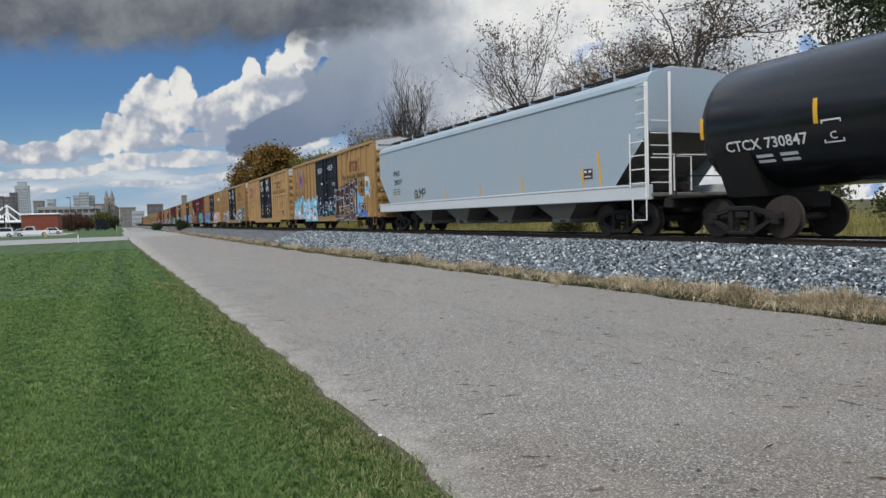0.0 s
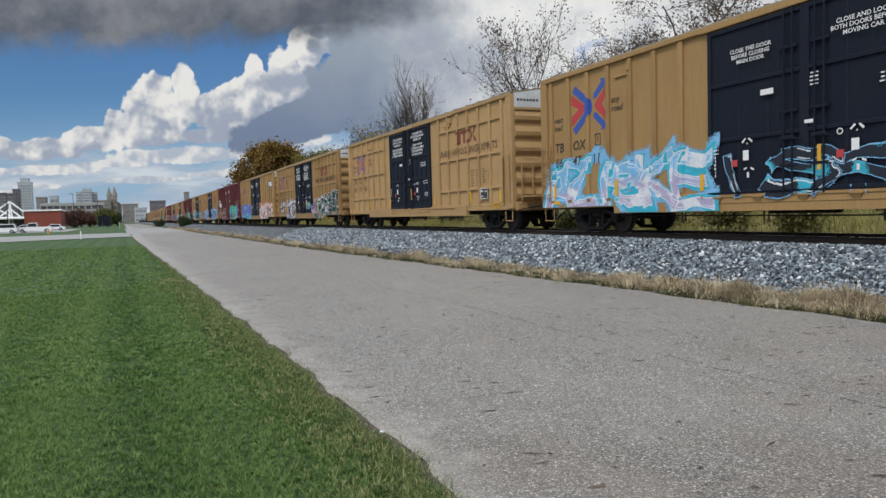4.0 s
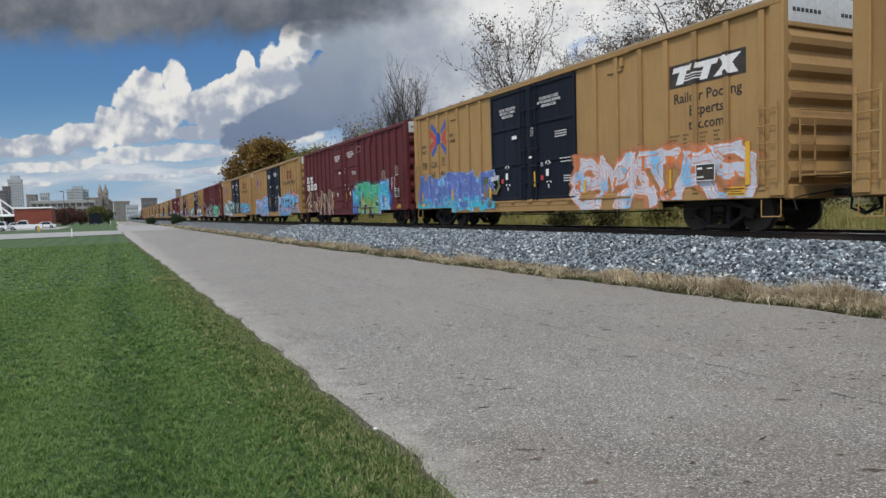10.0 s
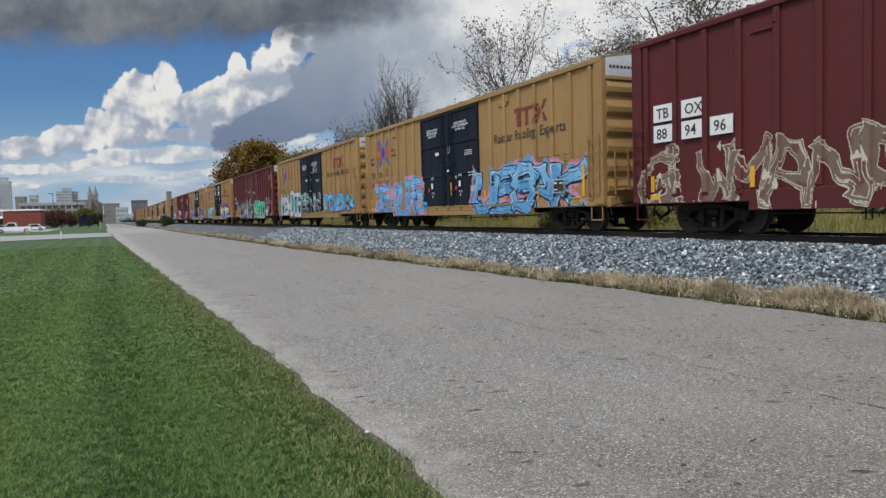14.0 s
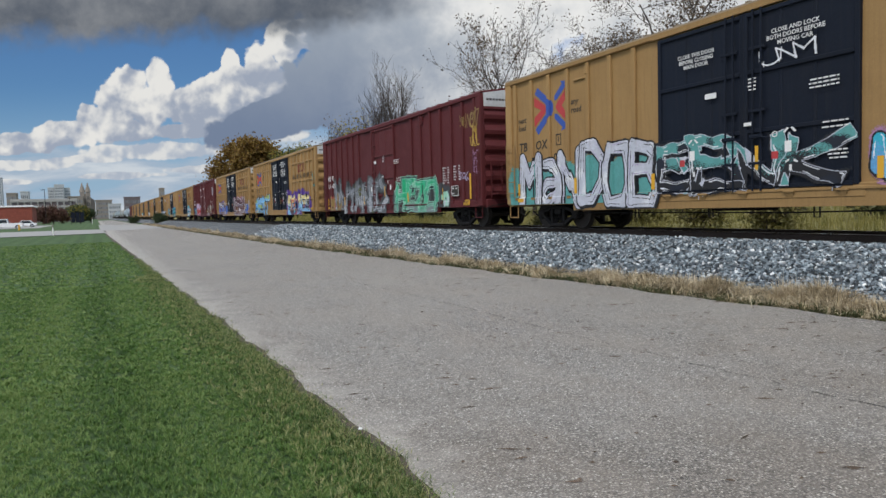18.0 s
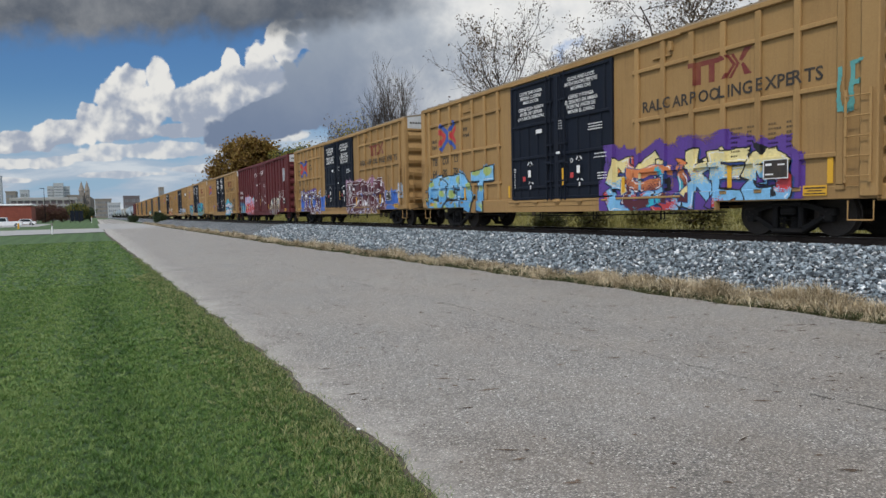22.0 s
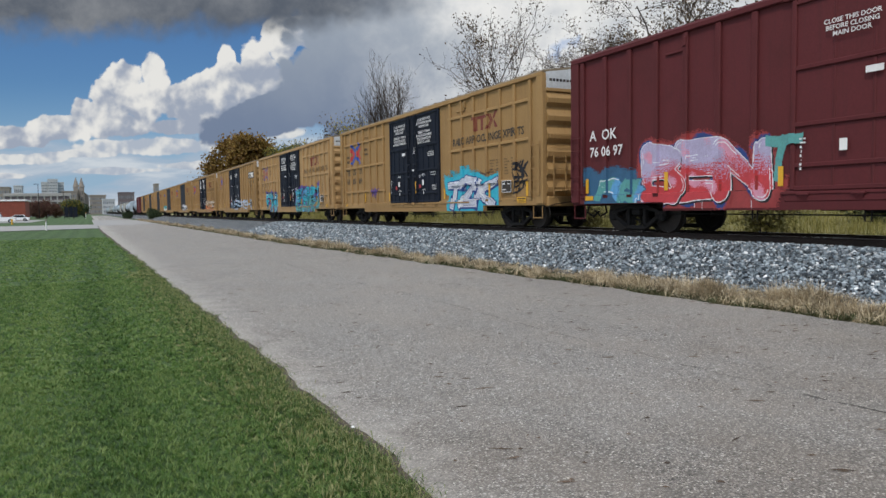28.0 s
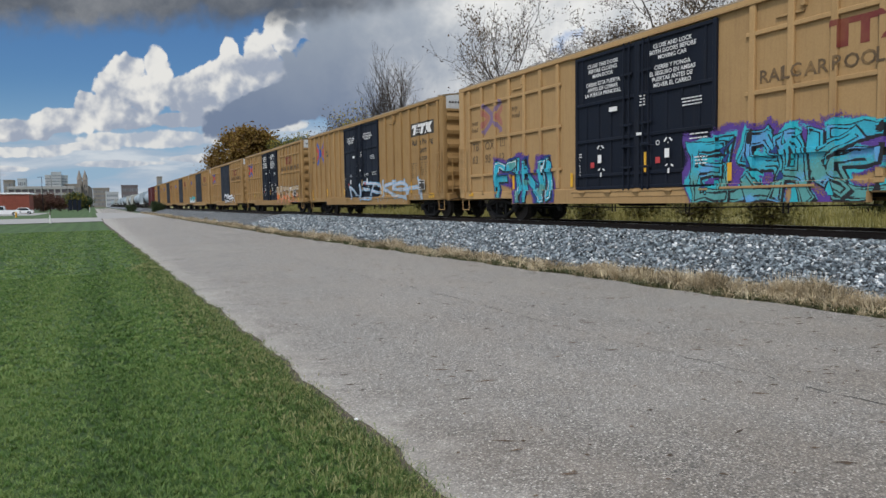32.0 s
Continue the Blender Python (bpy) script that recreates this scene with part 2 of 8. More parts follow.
def leafy(name, cols, rough=0.6, through=0.25, spread=0.55, patchy=0.7, along=1.0, stripes=0.0):
    """Blades and leaves: tone by island, some light through them."""
    m, N, L, b = shader(name, rough)
    src = N.new("ShaderNodeNewGeometry").outputs["Random Per Island"]
    vec = N.new("ShaderNodeTexCoord").outputs["Object"]
    patch = mnoise(N, L, stretched(N, L, vec, 1.0, along, 1.0), 0.7, 4)
    fac = N.new("ShaderNodeMath")
    fac.operation = "MULTIPLY_ADD"
    L.new(patch, fac.inputs[0])
    fac.inputs[1].default_value = patchy
    half = N.new("ShaderNodeMath")
    half.operation = "MULTIPLY"
    L.new(src, half.inputs[0])
    half.inputs[1].default_value = spread
    L.new(half.outputs[0], fac.inputs[2])
    n = len(cols) - 1
    if stripes:
        wave = N.new("ShaderNodeTexWave")
        wave.bands_direction = "X"
        wave.inputs["Scale"].default_value, wave.inputs["Distortion"].default_value, wave.inputs["Detail"].default_value = 0.23, 1.6, 3
        L.new(stretched(N, L, vec, 1.0, 0.12, 1.0), wave.inputs["Vector"])
        more = N.new("ShaderNodeMath")
        more.operation = "MULTIPLY_ADD"
        L.new(wave.outputs["Fac"], more.inputs[0])
        more.inputs[1].default_value = stripes
        L.new(fac.outputs[0], more.inputs[2])
        fac = more
    col = mramp(N, L, fac.outputs[0], [(0.2 + 0.6 * i / n, c) for i, c in enumerate(cols)])
    L.new(col, b.inputs["Base Color"])
    t = N.new("ShaderNodeBsdfTranslucent")
    L.new(col, t.inputs["Color"])
    mix = N.new("ShaderNodeMixShader")
    mix.inputs[0].default_value = through
    L.new(b.outputs[0], mix.inputs[1]), L.new(t.outputs[0], mix.inputs[2])
    L.new(mix.outputs[0], N["Material Output"].inputs["Surface"])
    return m


def ground_mat():
    """Mown lawn soil and thatch: greens in bands where the mower went."""
    m, N, L, b = shader("lawn_ground", 0.95)
    vec = N.new("ShaderNodeTexCoord").outputs["Object"]
    fine = mnoise(N, L, stretched(N, L, vec, 1, 0.6, 1), 60, 6, 0.7)
    mid = mnoise(N, L, vec, 5, 6)
    large = mnoise(N, L, vec, 0.35, 5)
    wave = N.new("ShaderNodeTexWave")
    wave.bands_direction, wave.wave_type = "X", "BANDS"
    wave.inputs["Scale"].default_value, wave.inputs["Distortion"].default_value, wave.inputs["Detail"].default_value = 0.28, 0.8, 2
    L.new(vec, wave.inputs["Vector"])
    col = mramp(N, L, fine, [(0.3, (0.014, 0.034, 0.009)), (0.7, (0.060, 0.118, 0.028))])
    col = mmix(N, L, mramp(N, L, mid, [(0.45, 0.0), (0.75, 0.5)]), col, (0.070, 0.112, 0.030))
    col = mmix(N, L, mramp(N, L, large, [(0.45, 0.0), (0.7, 0.4)]), col, (0.036, 0.085, 0.022))
    col = mmix(N, L, mramp(N, L, wave.outputs["Fac"], [(0.3, 0.0), (0.7, 0.28)]), col, (0.085, 0.150, 0.045))
    L.new(col, b.inputs["Base Color"])
    mbump(N, L, b, fine, 0.8, 0.03)
    return m


def asphalt_mat():
    """Old bleached asphalt: pale aggregate in grey binder, darker and lighter patches."""
    m, N, L, b = shader("old_asphalt", 0.66)
    vec = N.new("ShaderNodeTexCoord").outputs["Object"]
    vor = N.new("ShaderNodeTexVoronoi")
    vor.inputs["Scale"].default_value = 74
    L.new(vec, vor.inputs["Vector"])
    chips = N.new("ShaderNodeSeparateColor")
    L.new(vor.outputs["Color"], chips.inputs[0])
    stone = mramp(N, L, chips.outputs[0], [(0.0, (0.045, 0.041, 0.037)), (0.25, (0.23, 0.211, 0.187)), (0.6, (0.425, 0.392, 0.347)), (0.88, (0.60, 0.555, 0.50)), (0.97, (0.62, 0.60, 0.56)), (1.0, (0.80, 0.78, 0.75))])
    rim = mramp(N, L, vor.outputs["Distance"], [(0.28, 0.0), (0.62, 0.76)])
    col = mmix(N, L, rim, stone, (0.110, 0.101, 0.090))
    mid = mnoise(N, L, stretched(N, L, vec, 1.0, 0.35, 1.0), 1.3, 6, 0.65)
    col = mmix(N, L, mramp(N, L, mid, [(0.4, 0.0), (0.75, 0.35)]), col, (0.33, 0.307, 0.275))
    big = N.new("ShaderNodeTexVoronoi")
    big.inputs["Scale"].default_value = 46
    L.new(vec, big.inputs["Vector"])
    pick = N.new("ShaderNodeSeparateColor")
    L.new(big.outputs["Color"], pick.inputs[0])
    bright = N.new("ShaderNodeMath")
    bright.operation = "MULTIPLY"
    L.new(mramp(N, L, pick.outputs[1], [(0.86, 0.0), (0.89, 0.95)]), bright.inputs[0])
    L.new(mramp(N, L, big.outputs["Distance"], [(0.30, 1.0), (0.42, 0.0)]), bright.inputs[1])
    col = mmix(N, L, bright.outputs[0], col, (0.84, 0.81, 0.75))
    sunk = N.new("ShaderNodeMath")
    sunk.operation = "MULTIPLY"
    L.new(mramp(N, L, pick.outputs[2], [(0.86, 0.0), (0.90, 0.85)]), sunk.inputs[0])
    L.new(mramp(N, L, big.outputs["Distance"], [(0.30, 1.0), (0.45, 0.0)]), sunk.inputs[1])
    col = mmix(N, L, sunk.outputs[0], col, (0.050, 0.045, 0.040))
    rust = mnoise(N, L, stretched(N, L, vec, 1.0, 0.5, 1.0), 0.9, 5, 0.6)
    col = mmix(N, L, mramp(N, L, rust, [(0.42, 0.0), (0.68, 0.26)]), col, (0.33, 0.275, 0.22))
    spots = mnoise(N, L, vec, 9, 5, 0.7)
    col = mmix(N, L, mramp(N, L, spots, [(0.55, 0.0), (0.72, 0.5)]), col, (0.15, 0.139, 0.126))
    mottle = mnoise(N, L, vec, 16, 4, 0.75)
    col = mmix(N, L, 1.0, col, mramp(N, L, mottle, [(0.32, 0.78), (0.68, 1.0)]), "MULTIPLY")
    large = mnoise(N, L, vec, 0.22, 4)
    col = mmix(N, L, mramp(N, L, large, [(0.42, 0.0), (0.7, 0.25)]), col, (0.35, 0.327, 0.292))
    # multiplied darker towards the near end, with a ragged outline
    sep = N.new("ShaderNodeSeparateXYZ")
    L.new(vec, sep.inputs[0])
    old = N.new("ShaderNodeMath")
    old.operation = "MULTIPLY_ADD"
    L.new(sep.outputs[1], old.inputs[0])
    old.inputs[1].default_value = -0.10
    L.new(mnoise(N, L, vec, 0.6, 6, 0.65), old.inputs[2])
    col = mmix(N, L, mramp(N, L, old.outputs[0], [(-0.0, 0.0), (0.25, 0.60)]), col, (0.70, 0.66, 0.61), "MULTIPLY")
    # pale sandy dust washed along the lawn
    dust = N.new("ShaderNodeMath")
    dust.operation = "MULTIPLY_ADD"
    L.new(mnoise(N, L, vec, 1.6, 6, 0.65), dust.inputs[0])
    dust.inputs[1].default_value = -2.2
    L.new(sep.outputs[0], dust.inputs[2])
    col = mmix(N, L, mramp(N, L, dust.outputs[0], [(0.45, 0.42), (1.7, 0.0)]), col, (0.44, 0.41, 0.365))
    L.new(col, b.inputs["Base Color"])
    mbump(N, L, b, vor.outputs["Distance"], 0.8, 0.008)
    return m


def ballast_mat(name, tones):
    """Crushed rock: each stone its own tone."""
    m, N, L, b = shader(name, 0.85)
    vec = N.new("ShaderNodeTexCoord").outputs["Object"]
    src = N.new("ShaderNodeNewGeometry").outputs["Random Per Island"]
    col = mramp(N, L, src, [(i / (len(tones) - 1), c) for i, c in enumerate(tones)])
    fine = mnoise(N, L, vec, 90, 4)
    col = mmix(N, L, mramp(N, L, fine, [(0.4, 0.0), (0.8, 0.35)]), col, (0.07, 0.075, 0.08))
    L.new(col, b.inputs["Base Color"])
    mbump(N, L, b, fine, 0.3, 0.004)
    return m


def ballast_bed_mat(name, dark, pale, deep):
    m, N, L, b = shader(name, 0.9)
    vec = N.new("ShaderNodeTexCoord").outputs["Object"]
    vor = N.new("ShaderNodeTexVoronoi")
    vor.inputs["Scale"].default_value = 15
    L.new(vec, vor.inputs["Vector"])
    sc = N.new("ShaderNodeSeparateColor")
    L.new(vor.outputs["Color"], sc.inputs[0])
    col = mramp(N, L, sc.outputs[0], [(0.0, dark), (0.6, tuple((a + c) / 2 for a, c in zip(dark, pale))), (1.0, pale)])
    col = mmix(N, L, mramp(N, L, vor.outputs["Distance"], [(0.3, 0.0), (0.6, 0.9)]), col, deep)
    L.new(col, b.inputs["Base Color"])
    mbump(N, L, b, vor.outputs["Distance"], 1.0, 0.05)
    return m


M = {}
M["lawn"] = ground_mat()
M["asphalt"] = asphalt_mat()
M["stones"] = ballast_mat("ballast_stones", [(0.012, 0.016, 0.020), (0.07, 0.09, 0.11), (0.36, 0.43, 0.48), (0.020, 0.026, 0.034), (0.50, 0.57, 0.62), (0.05, 0.065, 0.078), (0.24, 0.30, 0.34), (0.03, 0.038, 0.048), (0.92, 0.95, 0.97)])
M["bed"] = ballast_bed_mat("ballast_bed", (0.060, 0.070, 0.080), (0.46, 0.50, 0.53), (0.018, 0.021, 0.025))
# Track top near black: oily grime plus the train's shade put into the colour.
M["grimy_shaded_bed"] = ballast_bed_mat("grimy_shaded_ballast", (0.012, 0.011, 0.010), (0.050, 0.045, 0.042), (0.005, 0.005, 0.005))
M["blade"] = leafy("grass_blades", [(0.028, 0.064, 0.013), (0.070, 0.148, 0.029), (0.118, 0.215, 0.046), (0.205, 0.285, 0.085)], 0.6, 0.35, 0.66, 0.45, 0.03, 0.17)
M["edge_blade"] = leafy("worn_edge_grass", [(0.040, 0.075, 0.018), (0.10, 0.165, 0.040), (0.19, 0.24, 0.075), (0.34, 0.33, 0.15)], 0.6, 0.3, 0.75, 0.35)
M["straw"] = leafy("dry_grass", [(0.085, 0.070, 0.036), (0.26, 0.205, 0.125), (0.46, 0.37, 0.24), (0.72, 0.62, 0.45)], 0.8, 0.3, 0.7, 0.45)
M["pale_straw"] = leafy("bleached_straw", [(0.35, 0.28, 0.17), (0.55, 0.46, 0.30), (0.72, 0.62, 0.43)], 0.7, 0.25)
M["weed"] = leafy("weed_leaves", [(0.03, 0.045, 0.015), (0.06, 0.075, 0.025), (0.10, 0.10, 0.04)], 0.7, 0.2)
M["olive"] = leafy("bank_grass", [(0.10, 0.105, 0.03), (0.20, 0.19, 0.055), (0.30, 0.27, 0.09)], 0.8, 0.25)
M["bank"] = surface("bank_soil", (0.20, 0.18, 0.07), 0.95, grain=12, spread=0.35, stain=(0.09, 0.10, 0.03), stains=0.6, big=0.5, bump=0.4)
M["concrete"] = surface("pale_concrete", (0.30, 0.295, 0.285), 0.9, grain=30, spread=0.1, stain=(0.3, 0.29, 0.27), stains=0.5)
M["rail"] = surface("rusty_rail", (0.045, 0.032, 0.026), 0.7, 0.3, grain=40, spread=0.3, stain=(0.02, 0.015, 0.012), stains=0.5)
M["rail_top"] = surface("worn_rail_head", (0.55, 0.55, 0.56), 0.28, 1.0, grain=60, spread=0.08, stains=0.1)
M["tie"] = surface("oily_tie", (0.035, 0.028, 0.023), 0.9, grain=25, spread=0.3, stain=(0.015, 0.012, 0.01), stains=0.5)
M["ochre"] = surface("ochre_paint", (0.370, 0.230, 0.096), 0.65, gloss=0.2, grain=28, spread=0.07, stain=(0.20, 0.115, 0.055), stains=0.35, big=0.6, bump=0.05, streaks=0.42, vary=0.22)
M["ochre_pale"] = surface("sun_bleached_ochre_paint", (0.435, 0.280, 0.130), 0.7, gloss=0.2, grain=28, spread=0.08, stain=(0.24, 0.145, 0.075), stains=0.35, big=0.6, bump=0.05, streaks=0.42, vary=0.18)
M["maroon"] = surface("oxide_paint", (0.104, 0.022, 0.025), 0.65, gloss=0.2, grain=28, spread=0.10, stain=(0.05, 0.02, 0.02), stains=0.4, big=0.5, bump=0.05, streaks=0.3, vary=0.10)
M["navy"] = surface("blue_black_paint", (0.009, 0.013, 0.024), 0.6, gloss=0.15, grain=28, spread=0.15, stain=(0.04, 0.038, 0.036), stains=0.22, big=0.7, bump=0.04, streaks=0.2, vary=0.2)
M["galvanised"] = surface("galvanised_sheet", (0.55, 0.56, 0.56), 0.5, 0.25, grain=10, spread=0.12, stain=(0.35, 0.32, 0.28), stains=0.4, streaks=0.25)
M["roof_paint"] = surface("weathered_roof", (0.21, 0.165, 0.11), 0.8, gloss=0.2, grain=12, spread=0.15, stain=(0.12, 0.09, 0.06), stains=0.5)
M["grime"] = surface("black_running_gear", (0.009, 0.008, 0.008), 0.9, 0.0, grain=25, spread=0.35, stain=(0.03, 0.024, 0.02), stains=0.5)
M["wheel"] = surface("worn_wheel_steel", (0.040, 0.033, 0.029), 0.75, 0.2, grain=30, spread=0.25, stain=(0.03, 0.022, 0.018), stains=0.5)
M["hopper"] = surface("pale_grey_paint", (0.30, 0.368, 0.428), 0.45, grain=14, spread=0.04, stain=(0.40, 0.40, 0.39), stains=0.35, big=0.4, bump=0.03, streaks=0.2)
M["hopper_dirty"] = surface("dusty_grey_paint", (0.36, 0.36, 0.33), 0.7, grain=14, spread=0.1, stain=(0.2, 0.19, 0.16), stains=0.5, streaks=0.3)
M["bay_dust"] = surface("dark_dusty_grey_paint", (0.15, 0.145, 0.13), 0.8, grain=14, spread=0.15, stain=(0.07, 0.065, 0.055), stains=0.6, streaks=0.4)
M["tank"] = surface("gloss_black_paint", (0.006, 0.007, 0.010), 0.22, grain=20, spread=0.1, stain=(0.03, 0.03, 0.03), stains=0.15, bump=0.0, streaks=0.1)
M["white"] = surface("white_paint", (0.78, 0.78, 0.77), 0.6, grain=30, spread=0.06, stain=(0.5, 0.48, 0.44), stains=0.2)
M["lettering_black"] = surface("black_lettering", (0.03, 0.026, 0.024), 0.6, grain=40, spread=0.2, stain=(0.2, 0.13, 0.06), stains=0.35, big=3)
M["lettering_faded"] = surface("faded_lettering", (0.10, 0.065, 0.035), 0.7, grain=40, spread=0.2, stain=(0.35, 0.21, 0.08), stains=0.75, big=3)
M["lettering_white"] = surface("white_lettering", (0.72, 0.72, 0.72), 0.6, grain=40, spread=0.1, stain=(0.3, 0.3, 0.3), stains=0.3, big=3)
M["wine"] = surface("wine_red_logo", (0.155, 0.026, 0.022), 0.6, grain=40, spread=0.15, stain=(0.30, 0.15, 0.06), stains=0.45, big=2)
M["red"] = surface("red_paint", (0.45, 0.045, 0.05), 0.55, grain=40, spread=0.1, stain=(0.3, 0.1, 0.06), stains=0.3, big=2)
M["blue"] = surface("blue_paint", (0.035, 0.085, 0.36), 0.55, grain=40, spread=0.1, stain=(0.1, 0.1, 0.2), stains=0.3, big=2)
M["pale_red"] = surface("faded_red_paint", (0.33, 0.12, 0.10), 0.65, grain=30, spread=0.15, stain=(0.36, 0.22, 0.10), stains=0.7, big=3)
M["pale_blue"] = surface("faded_violet_paint", (0.19, 0.13, 0.23), 0.65, grain=30, spread=0.15, stain=(0.34, 0.21, 0.12), stains=0.7, big=3)
M["yellow"] = surface("reflective_yellow", (0.66, 0.36, 0.025), 0.5, grain=60, spread=0.08, stain=(0.5, 0.28, 0.05), stains=0.3)
M["bark"] = surface("grey_bark", (0.060, 0.050, 0.042), 0.95, grain=20, spread=0.35, stain=(0.03, 0.025, 0.02), stains=0.5, bump=0.5)
M["twig"] = surface("brown_twig", (0.042, 0.033, 0.028), 0.95, grain=20, spread=0.3, stain=(0.04, 0.03, 0.025), stains=0.4, bump=0.0)
M["oak_leaf"] = leafy("oak_leaves", [(0.05, 0.030, 0.008), (0.115, 0.062, 0.012), (0.20, 0.11, 0.02), (0.24, 0.16, 0.035)], 0.7, 0.3)
M["yellow_leaf"] = leafy("yellow_leaves", [(0.10, 0.09, 0.015), (0.22, 0.19, 0.03), (0.34, 0.28, 0.05)], 0.7, 0.35)
M["dark_leaf"] = leafy("evergreen_leaves", [(0.012, 0.025, 0.010), (0.025, 0.048, 0.017), (0.05, 0.075, 0.025)], 0.6, 0.2)
M["brown_leaf"] = leafy("withered_leaves", [(0.035, 0.025, 0.018), (0.07, 0.05, 0.03), (0.12, 0.08, 0.04)], 0.8, 0.2)
M["red_leaf"] = leafy("russet_leaves", [(0.05, 0.02, 0.018), (0.10, 0.035, 0.03), (0.13, 0.06, 0.04)], 0.8, 0.2)
M["brick"] = surface("red_brick", (0.25, 0.068, 0.045), 0.9, grain=9, spread=0.2, stain=(0.13, 0.04, 0.03), stains=0.4, big=0.3, vary=0.15)
M["tower_stone"] = surface("pale_tower_stone", (0.40, 0.42, 0.44), 0.8, grain=2, spread=0.08, stain=(0.30, 0.31, 0.33), stains=0.4, big=0.05)
M["dark_stone"] = surface("dark_tower_cladding", (0.12, 0.10, 0.11), 0.6, grain=2, spread=0.1, stains=0.3, big=0.05)
M["tan_stone"] = surface("tan_stone", (0.225, 0.200, 0.175), 0.85, grain=2, spread=0.12, stain=(0.2, 0.16, 0.13), stains=0.4, big=0.05)
M["glass"] = glowless_glass("dark_window_glass")
M["car_paint"] = surface("white_car_paint", (0.75, 0.76, 0.77), 0.25, grain=50, spread=0.02, stain=(0.6, 0.6, 0.6), stains=0.1, bump=0.0)
M["rubber"] = surface("black_rubber", (0.02, 0.02, 0.02), 0.9, grain=40, spread=0.2)
M["chrome"] = surface("bright_metal", (0.6, 0.6, 0.6), 0.25, 1.0, grain=40, spread=0.05, stains=0.1)
M["crack"] = surface("crack_filling", (0.06, 0.056, 0.05), 0.9, grain=50, spread=0.3, stain=(0.1, 0.095, 0.09), stains=0.6, big=6)
M["litter"] = surface("brown_leaf_litter", (0.13, 0.092, 0.066), 0.9, grain=50, spread=0.4, stain=(0.13, 0.10, 0.07), stains=0.5, island=0.6)
M["soil"] = surface("bare_edge_soil", (0.085, 0.068, 0.052), 0.95, grain=30, spread=0.35, stain=(0.05, 0.05, 0.025), stains=0.6, bump=0.5)
# Far panes kept pale grey-blue: distance haze is put into their colour.
M["far_window"] = surface("hazy_far_window", (0.20, 0.22, 0.25), 0.4, grain=3, spread=0.2, stains=0.1, bump=0.0, vary=0.5)
M["hopper_sill"] = surface("pale_sill_paint", (0.52, 0.55, 0.58), 0.5, grain=14, spread=0.04, stain=(0.45, 0.44, 0.42), stains=0.3, big=0.6, bump=0.03)
M["olive_leaf"] = leafy("olive_shrub_leaves", [(0.06, 0.065, 0.02), (0.15, 0.145, 0.045), (0.26, 0.23, 0.08)], 0.7, 0.3)


